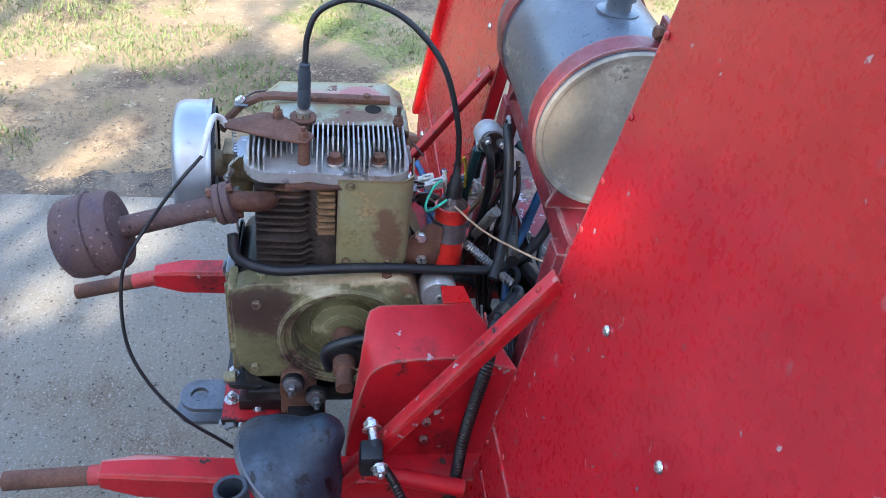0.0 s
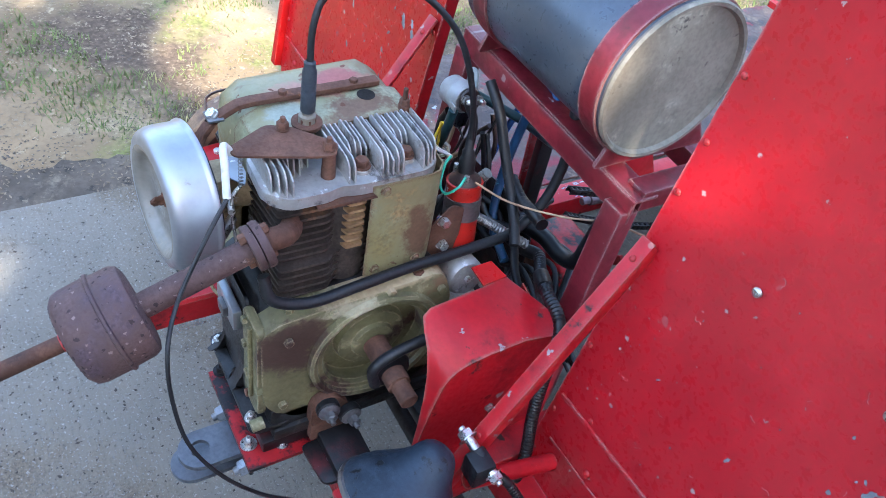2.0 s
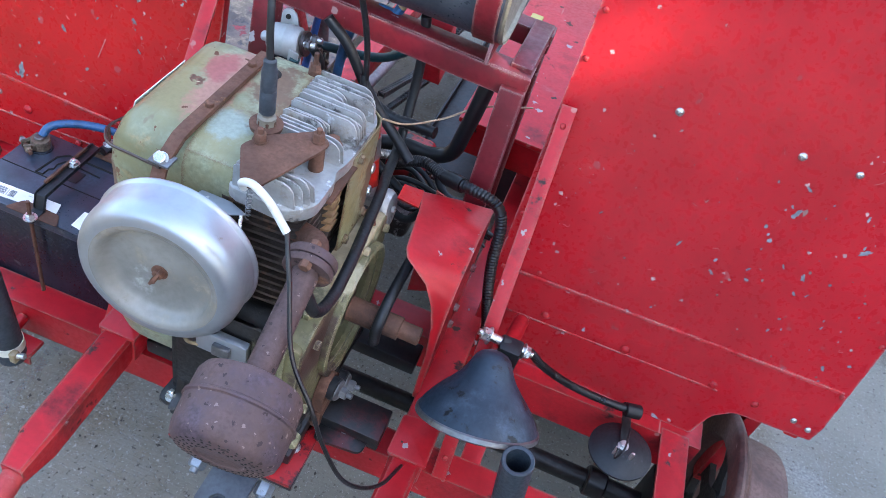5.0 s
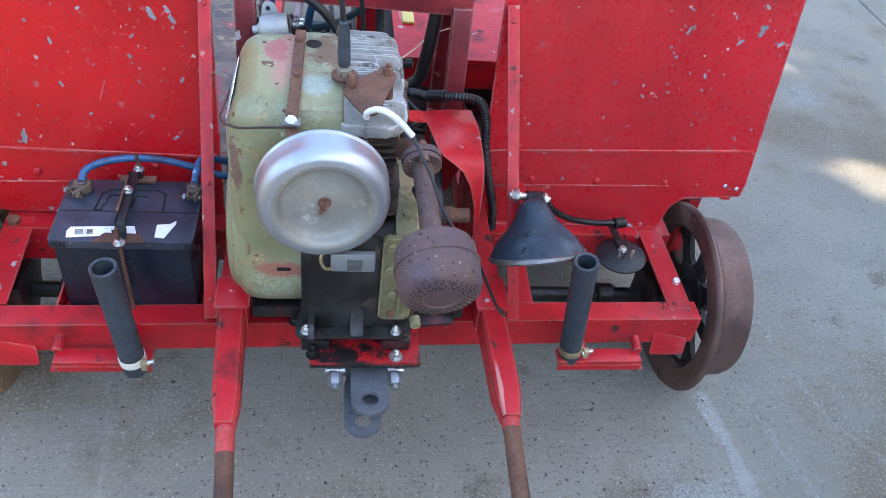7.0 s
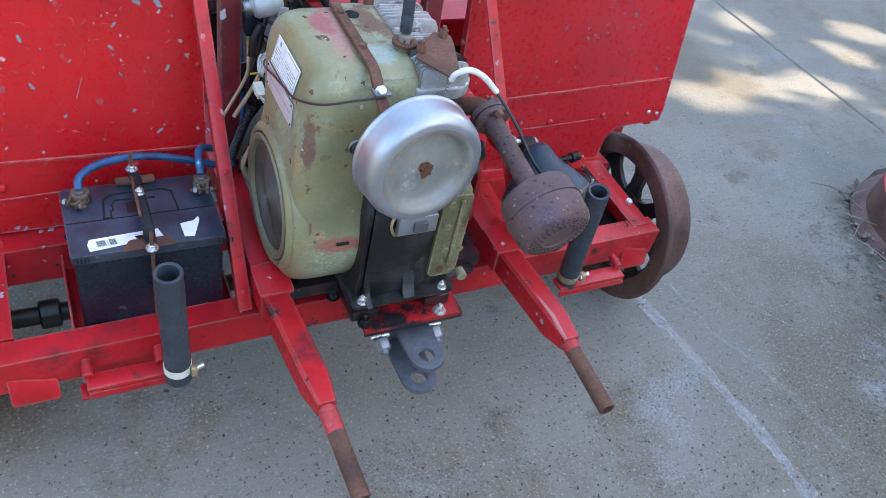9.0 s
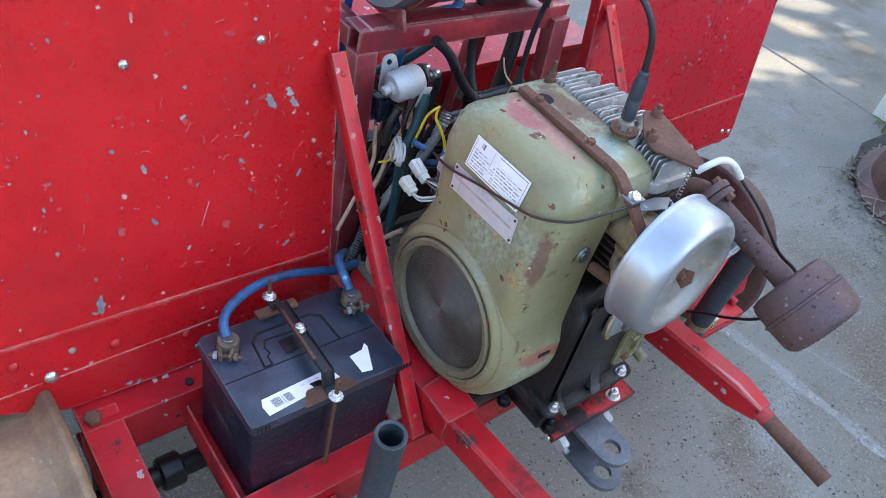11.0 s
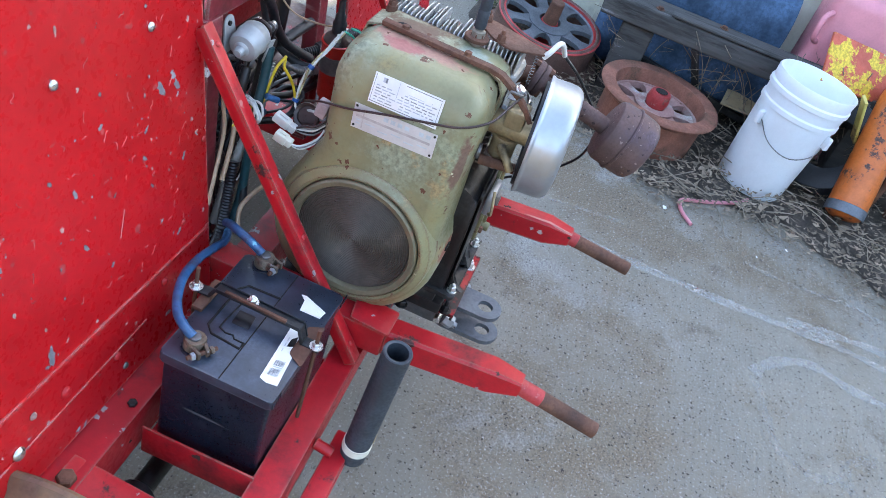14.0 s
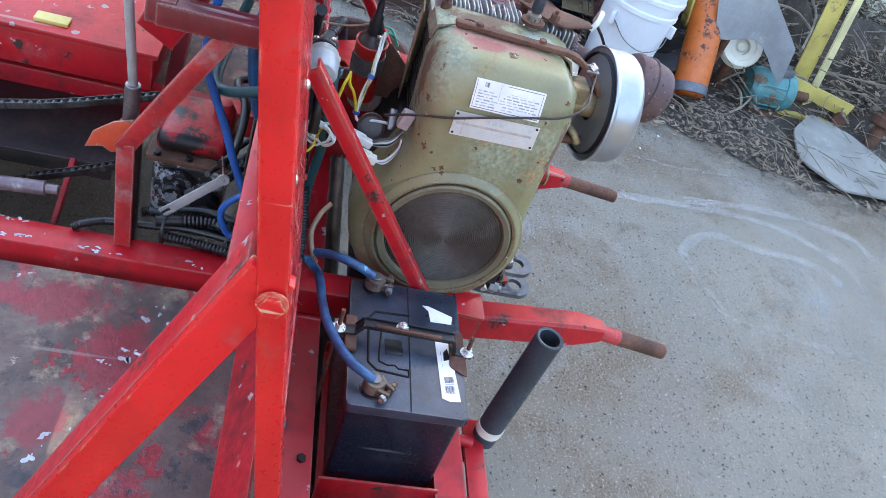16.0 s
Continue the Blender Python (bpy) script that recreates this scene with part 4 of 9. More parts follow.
# bare spots where the paint has flaked off
CHIPS_R = ((0.676, 0.878, 11), (0.835, 0.885, 13), (0.795, 0.860, 10), (0.886, 0.861, 10), (0.544, 0.758, 6), (0.612, 0.730, 6), (0.660, 0.760, 5), (0.740, 0.782, 7), (0.742, 0.750, 5), (0.854, 0.639, 6), (0.769, 0.912, 6), (0.410, 0.756, 4), (0.672, 0.922, 6), (0.811, 0.710, 4), (0.742, 0.668, 4), (0.704, 0.788, 5), (0.761, 0.755, 4))
CHIPS_L = ((-0.395, 0.849, 13), (-0.357, 0.840, 10), (-0.586, 0.785, 8), (-0.443, 0.762, 7), (-0.431, 0.710, 6), (-0.348, 0.718, 8), (-0.580, 0.697, 7), (-0.671, 0.579, 16), (-0.414, 0.636, 5), (-0.312, 0.738, 6), (-0.371, 0.589, 9), (-0.533, 0.636, 5), (-0.625, 0.822, 5), (-0.526, 0.851, 6), (-0.513, 0.741, 4), (-0.435, 0.803, 7))
rng = random.Random(41)
for pan, lst in ((panel_R, CHIPS_R), (panel_L, CHIPS_L)):
    for x, z, mm in lst:
        for k in range(1 + mm // 9):
            r, n, tw = mm * 0.00095 * (1 if k == 0 else 0.35), 22, rng.uniform(0, 3)
            ox, oz = (0, 0) if k == 0 else (rng.uniform(-1.8, 1.8) * mm * 0.001, rng.uniform(-1.8, 1.8) * mm * 0.001)
            el = rng.uniform(0.45, 0.85)
            o = []
            for i in range(n):
                a = 2 * math.pi * i / n
                q = r * rng.uniform(0.70, 1.12) * (0.85 + 0.25 * math.sin(2 * a + tw) + 0.14 * math.sin(5 * a + 2 * tw))
                px, pz = q * math.cos(a), q * el * math.sin(a)
                o.append((x + ox + px * math.cos(tw) - pz * math.sin(tw), z + oz + px * math.sin(tw) + pz * math.cos(tw)))
            part("bare_spot", prism(bmesh.new(), o, (0, panel_y(0) - 0.0004, 0), (1, 0, 0), (0, 0.134, 1), (0, 1, -0.134), 0.0003), M_chip, pan, "bare grey steel where paint flaked off")

flake_rng = random.Random(77)
for pan, n, (xa, xb), (za, zb), most in ((panel_R, 46, (0.60, 0.90), (0.60, 0.96), 4.5), (panel_R, 14, (0.33, 0.60), (0.62, 1.05), 2.2), (panel_L, 95, (-0.86, -0.31), (0.57, 1.02), 3.0)):
    for _ in range(n):
        x, z, r = flake_rng.uniform(xa, xb), flake_rng.uniform(za, zb), 0.001 * (1.1 + (most - 1.1) * flake_rng.random() ** 2.2)
        tall, o = flake_rng.uniform(0.7, 1.9), []
        for i in range(8):
            a = math.pi * i / 4
            q = r * flake_rng.uniform(0.6, 1.2)
            o.append((x + q * math.cos(a), z + q * tall * math.sin(a)))
        part("bare_spot", prism(bmesh.new(), o, (0, panel_y(0) - 0.0004, 0), (1, 0, 0), (0, 0.134, 1), (0, 1, -0.134), 0.0003), M_chip if flake_rng.random() < 0.6 else M_faded, pan)

# hair-thin pale scuffs in the paint
for pan, n, (xa, xb), (za, zb) in ((panel_L, 46, (-0.60, -0.31), (0.58, 0.98)), (panel_L, 14, (-0.85, -0.60), (0.60, 1.0)), (panel_R, 16, (0.34, 0.88), (0.62, 1.0))):
    for _ in range(n):
        x, z, a = flake_rng.uniform(xa, xb), flake_rng.uniform(za, zb), flake_rng.uniform(0, 6.28)
        bend, pts = flake_rng.uniform(0.6, 1.5), []
        for _ in range(flake_rng.randint(4, 9)):
            pts.append((x, panel_y(z) - 0.0002, z))
            a += flake_rng.uniform(-bend, bend)
            x, z = x + 0.0020 * math.cos(a), z + 0.0026 * math.sin(a)
        part("scuff", tube(bmesh.new(), pts, 0.00035, 4, 3), M_scuff, pan)
for x0, z0, x1, z1 in ((-0.511, 0.668, -0.497, 0.708),):
    part("scuff", tube(bmesh.new(), [(x0, panel_y(z0), z0), (x1, panel_y(z1), z1)], 0.0010, 5, 2), M_scuff, panel_L)

# upright posts and stays behind the panels
for s, xo, po in ((-1, -0.888, panel_L), (1, 0.888, panel_R)):
    off = Vector((0, 0.017 if s > 0 else -0.007, 0))
    part("post", bar(bmesh.new(), Vector((xo, panel_y(0.47), 0.47)) + off, Vector((xo, panel_y(1.49), 1.49)) + off, 0.025, 0.021, (0, -1, 0), 0.003), M_redbright, po)
    xi = -0.30 if s < 0 else 0.30
    back = Vector((0, 0.017, 0))
    part("post", bar(bmesh.new(), Vector((xi, panel_y(0.46), 0.46)) + back, Vector((xi, panel_y(1.49), 1.49)) + back, 0.026, 0.024, (0, -1, 0), 0.002), M_red, po)
    part("stay", bar(bmesh.new(), Vector((xo + s * 0.004, panel_y(1.08) + off.y, 1.085)), Vector((xo + 0.02 * s, 0.785, 0.440)), 0.034, 0.012, (1, 0, 0.0), 0.002), M_redbright, po)
    part("stay_flange", bar(bmesh.new(), Vector((xo - s * 0.014, panel_y(1.08) + off.y + 0.016, 1.087)), Vector((xo + 0.002 * s, 0.801, 0.442)), 0.005, 0.030, (1, 0, 0.0), 0.001), M_red, po)
    part("rail", bar(bmesh.new(), Vector((xo - s * 0.02, panel_y(1.05), 1.05)) + back, Vector((xi, panel_y(1.05), 1.05)) + back, 0.024, 0.024, (0, -1, 0), 0.002), M_red, po)
    bolt(po, (xo + s * 0.015, panel_y(1.062) + off.y, 1.066), (s, 0.02, 0.0), 0.016, 0.004, 0.011, material=M_redbright)


# ---------------------------------------------------------------- wheels
def rail_wheel(name, at, axis, label, rim_m, web_m, hub_m, R=0.236, spokes=8, group="rail wheels", tall=1.0, up=0.0):
    """A spoked rail wheel: flange at the origin side, tread along the axis."""
    w = thing(name, at, label, "rail wheel", group)
    at = Vector(at)
    T = R * 0.84
    bm = bmesh.new()
    k = tall
    lathe(bm, [(T * 0.915, 0.001), (R * 0.965, -0.002), (R * 0.985, 0.0), (R, 0.006), (R * 0.995, 0.012), (R * 0.965, 0.018), (R * 0.92, 0.022), (R * 0.888, 0.029), (T * 1.012, 0.036), (T, 0.046), (T * 0.99, 0.082 * k), (T * 0.982, 0.100 * k), (T * 0.968, 0.108 * k), (T * 0.93, 0.110 * k), (T * 0.90, 0.106 * k), (T * 0.885, 0.03)], at, axis, 72, close=True)
    part("rim", bm, rim_m, w)
    m = turn_to(axis)
    m.translation = at
    part("hub_ring", lathe(bmesh.new(), [(R * 0.17, 0.030 * k), (R * 0.34, 0.030 * k), (R * 0.34, 0.052 * k), (R * 0.17, 0.056 * k)], at + up * Vector(axis), axis, 40, close=True), web_m, w)
    ring_o = lathe(bmesh.new(), [(R * 0.70, 0.034 * k), (T * 0.91, 0.034 * k), (T * 0.91, 0.060 * k), (R * 0.70, 0.050 * k)], at + up * Vector(axis), axis, 48, close=True)
    for i in range(spokes):
        a = 2 * math.pi * i / spokes
        r = Matrix.Translation(up * Vector(axis)) @ m @ Matrix.Rotation(a, 4, "Z")
        ring = []
        for rr, ww in ((R * 0.30, R * 0.13), (R * 0.42, R * 0.085), (R * 0.58, R * 0.085), (R * 0.73, R * 0.16)):
            ring.append([r @ Vector((rr, x, z)) for x, z in ((-ww, 0.036 * k), (ww, 0.036 * k), (ww, 0.049 * k), (-ww, 0.049 * k))])
        part("spoke", loft(bmesh.new(), ring), web_m, w)
    part("web_ring", ring_o, web_m, w)
    hk = 1.0 if k == 1 else 0.6
    part("hub", lathe(bmesh.new(), [(0.0, -0.01), (R * 0.15, -0.01), (R * 0.17, 0.0), (R * 0.19, 0.045 * hk), (R * 0.15, 0.10 * hk), (R * 0.135, 0.13 * hk), (R * 0.07, 0.13 * hk), (R * 0.06, 0.11 * hk), (0, 0.11 * hk)], at + up * Vector(axis), axis, 28), hub_m, w)
    return w


for x, s in ((0.802, 1), (-0.764, -1)):
    rail_wheel("rail_wheel", (x, 0.329, 0.2365), (s, 0, 0), "rusty steel rail wheel with an inner flange", M_wheel if s > 0 else M_wheelsunlit, M_oilblack if s > 0 else M_wheel, M_greasy)
    rail_wheel("rail_wheel", (x, 1.62, 0.2365), (s, 0, 0), "rusty steel rail wheel with an inner flange", M_wheel if s > 0 else M_wheelsunlit, M_oilblack if s > 0 else M_wheel, M_greasy)
for y in (0.329, 1.62):
    ax = thing("axle", (0, y, 0.2365), "greasy black steel wheel axle", "axle", "axles")
    part("shaft", rod(bmesh.new(), (-0.79, y, 0.2365), (0.802, y, 0.2365), 0.019), M_oilblack, ax)
    for x in (-0.62, 0.62):
        part("collar", rod(bmesh.new(), (x - 0.02, y, 0.2365), (x + 0.02, y, 0.2365), 0.03), M_greasy, ax)

# ---------------------------------------------------------------- engine
eng = thing("engine", (0.0, 0.16, 0.44), "olive green single cylinder air-cooled petrol engine, worn and rusty", "engine")

# blower housing: a deep rounded sheet steel cowl round the flywheel and over the cylinder
CY, CZ, CR = 0.196, 0.580, 0.157
arc = [(CY + CR * math.cos(a), CZ + CR * math.sin(a)) for a in [radians(d) for d in range(38, -181 - 22, -12)]]
cowl = [(0.292, 0.745), *[(y, z) for y, z in arc if z < 0.70], (0.052, 0.745), (0.047, 0.86), (0.055, 0.902), (0.080, 0.925), (0.262, 0.930), (0.287, 0.913), (0.296, 0.88)]
cowl = cowl[::-1]
if sum(a[0] * b[1] - a[1] * b[0] for a, b in zip(cowl, cowl[1:] + cowl[:1])) < 0:
    cowl = cowl[::-1]
fine = []
for a, b in zip(cowl, cowl[1:] + cowl[:1]):
    k = max(1, math.ceil(math.dist(a, b) / 0.022))
    fine += [(a[0] + (b[0] - a[0]) * i / k, a[1] + (b[1] - a[1]) * i / k) for i in range(k)]
cowl = fine
bm = bmesh.new()
loops = []
for x, d in ((-0.2172, 0.036), (-0.217, 0.032), (-0.2135, 0.020), (-0.206, 0.0105), (-0.196, 0.0045), (-0.182, 0.0010), (-0.165, 0.0), (-0.098, 0.0)):
    ring = []
    for y, z in inset(cowl, d) if d else cowl:
        ring.append((x, y, z if z < 0.79 else 0.79 + (z - 0.79) * (1 - min(d, 0.032) * 15.0)))
    loops.append(ring)
loft(bm, loops, caps=False)
bm.faces.ensure_lookup_table()
first = [v for v in bm.verts if abs(v.co.x + 0.2172) < 1e-6]
mid_v = bm.verts.new((-0.2172, 0.172, 0.715))
for a, b in zip(first, first[1:] + first[:1]):
    bm.faces.new((mid_v, a, b))
shroud = part("blower_housing", bm, M_olive, eng, "olive painted housing with rusty scuffs", 50)
bm = bmesh.new()
prof = [(0.047, 0.852), (0.047, 0.897), (0.056, 0.916), (0.080, 0.9265), (0.262, 0.931), (0.290, 0.922), (0.296, 0.897)]
inner = [(y + (0.003 if i < 3 else (-0.003 if i > 4 else 0)), z - (0.003 if 2 <= i <= 5 else 0)) for i, (y, z) in enumerate(prof)]
prism(bm, prof + inner[::-1], (-0.102, 0, 0), (0, 1, 0), (0, 0, 1), (1, 0, 0), 0.068)
part("top_cover", bm, M_olive, eng, "olive top cover with a rust-brown patch")
part("cover_hole", lathe(bmesh.new(), [(0, 0), (0.0135, 0), (0.0135, 0.0003), (0, 0.0003)], (-0.084, 0.235, 0.9308), (0, 0, 1), 20), M_hole, eng)
part("slot", box(bmesh.new(), (-0.143, 0.0375, 0.591), (-0.119, 0.0405, 0.598), None, 0.001), M_hole, eng)
part("grommet", lathe(bmesh.new(), [(0, 0.004), (0.006, 0.004), (0.007, 0.001), (0.012, 0.003), (0.014, 0.0), (0.012, -0.004)], (-0.128, 0.047, 0.80), (0, -1, 0.05), 18), M_steel, eng)

# flywheel screen and its rings
bm = bmesh.new()
lathe(bm, [(0.153, -0.028), (0.151, -0.008), (0.148, 0.003), (0.142, 0.006), (0.139, 0.0105), (0.134, 0.0125), (0.129, 0.010), (0.128, 0.0)], (-0.213, CY, CZ), (-1, 0, 0), 64, close=True)
ob = part("screen_rim", bm, M_olive, eng)
FLY = Matrix.Translation((-0.216, 0.189, 0.597)) @ Matrix.Diagonal((1, 0.935, 0.935, 1)) @ Matrix.Translation((0.213, -CY, -CZ))
ob.data.transform(FLY)
bm = bmesh.new()
lathe(bm, [(0.1265, -0.01), (0.1260, 0.012), (0.1225, 0.0155), (0.1135, 0.013), (0.1105, 0.007), (0.110, 0.003)], (-0.213, CY, CZ), (-1, 0, 0), 64)
ob = part("flywheel_ring", bm, surf("dusty_flywheel_ring", (0.19, 0.165, 0.10), 0.2, 0.55, 0.2, 8, 140, 0.15, layers=(((0.34, 0.10, 0.055), 5, 0.56, 0.68, 0.6, 0), ((0.27, 0.25, 0.18), 7, 0.58, 0.7, 0.5, 0))), eng)
ob.data.transform(FLY)
bm = bmesh.new()
pr = [(0.1112, 0.0045)]
for i in range(28):
    r = 0.108 - i * 0.00385
    pr += [(r + 0.0012, 0.0045 + 0.0002 * i), (r, 0.0062 + 0.0002 * i), (r - 0.0014, 0.0045 + 0.0002 * i)]
pr = [p for p in pr if p[0] > 0.001] + [(0, 0.0098)]
lathe(bm, pr, (-0.213, CY, CZ), (-1, 0, 0), 64)
ob = part("flywheel_screen", bm, M_screen, eng, "dusty brown ringed flywheel screen", 60)
ob.data.transform(FLY)

# data plates on the rounded face of the housing
def plate(name, cx, label, corners, material, lines, holes):
    a, b, c = (Vector(p) for p in corners)
    u, v = b - a, c - a
    n = v.cross(u).normalized()
    if n.x > 0:
        n = -n
    pl = part(name, prism(bmesh.new(), [(0, 0), (1, 0), (1, 1), (0, 1)], a + n * 0.001, u, v, n, 0.0012), material, eng, label)
    for p, q, w, h, m in lines:
        part("print_bar", prism(bmesh.new(), [(p, q), (p + w, q), (p + w, q + h), (p, q + h)], a + n * 0.0022, u, v, n, 0.0003), m, pl)
    for p, q in holes:
        part("pin", lathe(bmesh.new(), [(0.0022, 0), (0.0018, 0.001), (0, 0.0012)], a + u * p + v * q + n * 0.0022, n, 10), M_hole, pl)
    return pl


print_rng = random.Random(3)
rows_a = [(0.02, 0.045, 0.006, 0.90, M_ink), (0.965, 0.10, 0.006, 0.84, M_ink), (0.02, 0.93, 0.95, 0.022, M_ink), (0.45, 0.05, 0.52, 0.022, M_ink), (0.13, 0.08, 0.035, 0.16, M_inkpale), (0.165, 0.08, 0.025, 0.16, M_ink), (0.36, 0.05, 0.006, 0.55, M_inkpale), (0.10, 0.46, 0.26, 0.010, M_inkpale), (0.52, 0.30, 0.22, 0.012, M_inkpale)]
for i in range(6):
    q = 0.06
    while q < 0.90 - 0.3 * (i == 5):
        w = print_rng.uniform(0.03, 0.10)
        if not 0.30 < q < 0.36:
            rows_a.append((q, 0.36 + 0.095 * i, min(w, 0.93 - q), 0.038, M_inkpale if print_rng.random() < 0.6 else M_printgrey))
        q += w + 0.022
plate("instruction_plate", 0, "white instruction plate with small worn print", ((-0.2055, 0.2265, 0.9035), (-0.2055, 0.1130, 0.9035), (-0.2180, 0.2255, 0.858)), M_label, rows_a, ())
rows_b = [(0.04, 0.42, 0.90, 0.10, M_stripe), (0.12, 0.30, 0.012, 0.62, M_stripe), (0.05, 0.60, 0.05, 0.05, M_paleblue), (0.05, 0.74, 0.05, 0.05, M_paleblue)] + [(0.36 + 0.085 * k + 0.09 * (k > 3), 0.14, 0.055, 0.16, M_paleblue) for k in range(6)] + [(0.16 + 0.16 * k, 0.66 + 0.1 * (k % 2), 0.12, 0.045, M_paleblue) for k in range(5)]
plate("maker_plate", 0, "pale aluminium plate with faded stamped print", ((-0.2172, 0.243, 0.8475), (-0.2172, 0.105, 0.8500), (-0.2180, 0.242, 0.8050)), M_plate, rows_b, ((0.03, 0.1), (0.97, 0.1), (0.03, 0.9), (0.97, 0.9)))

# long rusty strap over the cover, bent down to the carburettor
bm = bmesh.new()
path = [(-0.106, 0.262, 0.9365), (-0.109, 0.075, 0.9340), (-0.110, 0.055, 0.931), (-0.112, 0.022, 0.912), (-0.108, 0.004, 0.893), (-0.100, -0.010, 0.872)]
for a, b in zip(path, path[1:]):
    d = (Vector(b) - Vector(a)).normalized()
    bar(bm, Vector(a) - d * 0.001, Vector(b) + d * 0.001, 0.017, 0.008, (0, -0.3, 1), 0.001)
strap = part("cover_strap", bm, M_rust, eng, "rusty flat strap over the cover")
for y in (0.225, 0.118):
    bolt(eng, (-0.107, y, 0.939), (0, 0, 1), 0.011, 0.006, 0.0, material=M_rust)
part("cable_clip", box(bmesh.new(), (-0.124, 0.012, 0.9155), (-0.098, 0.034, 0.9195), None, 0.001), M_steel, eng)
bolt(eng, (-0.112, 0.022, 0.919), (0, -0.55, 0.83), 0.014, 0.006, 0.009)
tube_bm = tube(bmesh.new(), [(-0.108, 0.012, 0.915), (-0.150, 0.024, 0.905), (-0.195, 0.040, 0.892), (-0.2225, 0.078, 0.879), (-0.2245, 0.130, 0.866), (-0.2245, 0.190, 0.851), (-0.2235, 0.250, 0.834), (-0.205, 0.300, 0.815), (-0.175, 0.340, 0.785)], 0.0020, 8)
part("control_cable", tube_bm, M_coilcap, eng)

# crankcase
bm = bmesh.new()
out = rounded([(0.020, 0.455), (0.318, 0.455), (0.325, 0.66), (0.300, 0.722), (0.040, 0.700), (0.018, 0.68)], [0.02, 0.02, 0.03, 0.02, 0.012, 0.012])
prism(bm, out, (-0.100, 0, 0), (0, 1, 0), (0, 0, 1), (1, 0, 0), 0.172, 0.004)
crank = part("crankcase", bm, M_oilblack, eng, "oily black and olive cast crankcase")
bm = bmesh.new()
out = rounded([(0.014, 0.520), (0.062, 0.464), (0.29, 0.462), (0.322, 0.50), (0.326, 0.66), (0.300, 0.722), (0.036, 0.708), (0.010, 0.69)], [0.03, 0.03, 0.03, 0.03, 0.03, 0.02, 0.02, 0.02])
BY, BZ = 0.196, 0.596


def edge_at(a):
    """Where the ray from the bearing at the angle a leaves the cover's outline."""
    d, best = Vector((math.cos(a), math.sin(a))), 1.0
    for p, q in zip(out, out[1:] + out[:1]):
        p, e = Vector(p) - Vector((BY, BZ)), Vector(q) - Vector(p)
        den = d.x * e.y - d.y * e.x
        if abs(den) > 1e-9:
            t, w = (p.x * e.y - p.y * e.x) / den, (p.x * d.y - p.y * d.x) / den
            if t > 0 and -1e-6 <= w <= 1 + 1e-6:
                best = min(best, t)
    return best


loops = []
for x, k, hole in ((0.060, 0.0, 0), (0.094, 0.0, 0), (0.0985, 0.0015, 0), (0.100, 0.006, 0), (0.100, 0.090, 1), (0.096, 0.085, 1), (0.060, 0.085, 1)):
    ring = []
    for i in range(72):
        a = 2 * math.pi * i / 72
        r = k if hole else edge_at(a) - k
        ring.append((x, BY + r * math.cos(a), BZ + r * math.sin(a)))
    loops.append(ring)
loft(bm, loops, caps=False)
part("side_cover", bm, M_crank, eng, "olive side cover with bare dark patches")
bm = bmesh.new()
lathe(bm, [(0.113, -0.002), (0.112, 0.010), (0.107, 0.0125), (0.101, 0.010), (0.098, 0.004), (0.090, 0.003), (0.086, -0.003), (0.0845, -0.026), (0.060, -0.0265), (0.056, -0.014), (0.036, -0.012), (0.034, -0.004), (0.0, -0.004)], (0.100, BY, BZ), (1, 0, 0), 64)
part("bearing_cover", bm, M_crank, eng, "recessed olive bearing cover")
bm = bmesh.new()
lathe(bm, [(0.0, 0.0), (0.020, 0.0), (0.020, 0.045), (0.015, 0.046), (0.015, 0.062), (0.019, 0.062), (0.019, 0.086), (0.0145, 0.087), (0.0145, 0.118), (0.0125, 0.120), (0.0, 0.120)], (0.100, 0.196, 0.596), (1, 0, 0), 24)
part("crankshaft", bm, M_rust, eng, "rusty stub of the crankshaft")
part("shaft_pulley", lathe(bmesh.new(), [(0.016, 0.0), (0.030, 0.0), (0.033, 0.005), (0.030, 0.011), (0.016, 0.012)], (0.148, 0.196, 0.596), (1, 0, 0), 28, close=True), M_rubber, eng)
part("drive_belt", tube(bmesh.new(), [(0.155, 0.172, 0.572), (0.156, 0.166, 0.615), (0.156, 0.21, 0.640), (0.158, 0.30, 0.655), (0.158, 0.42, 0.66)], 0.009, 10), M_rubber, eng)
for y, z in ((0.052, 0.668), (0.045, 0.52), (0.30, 0.685), (0.30, 0.52), (0.12, 0.702), (0.21, 0.712)):
    bolt(eng, (0.100, y, z), (1, 0, 0), 0.013, 0.008, 0.0, material=M_crank)
bolt(eng, (0.086, 0.262, 0.712), (0, 0, 1), 0.016, 0.010, 0.014, material=M_rust)
bolt(eng, (0.080, 0.060, 0.707), (0, 0, 1), 0.013, 0.010, 0.0, material=M_crank)
part("drain_plug", rod(bmesh.new(), (0.108, 0.012, 0.5), (0.108, -0.008, 0.498), 0.010), M_crank, eng)
bolt(eng, (0.094, 0.014, 0.565), (0, -1, 0), 0.014, 0.009, 0.0, material=M_crank)
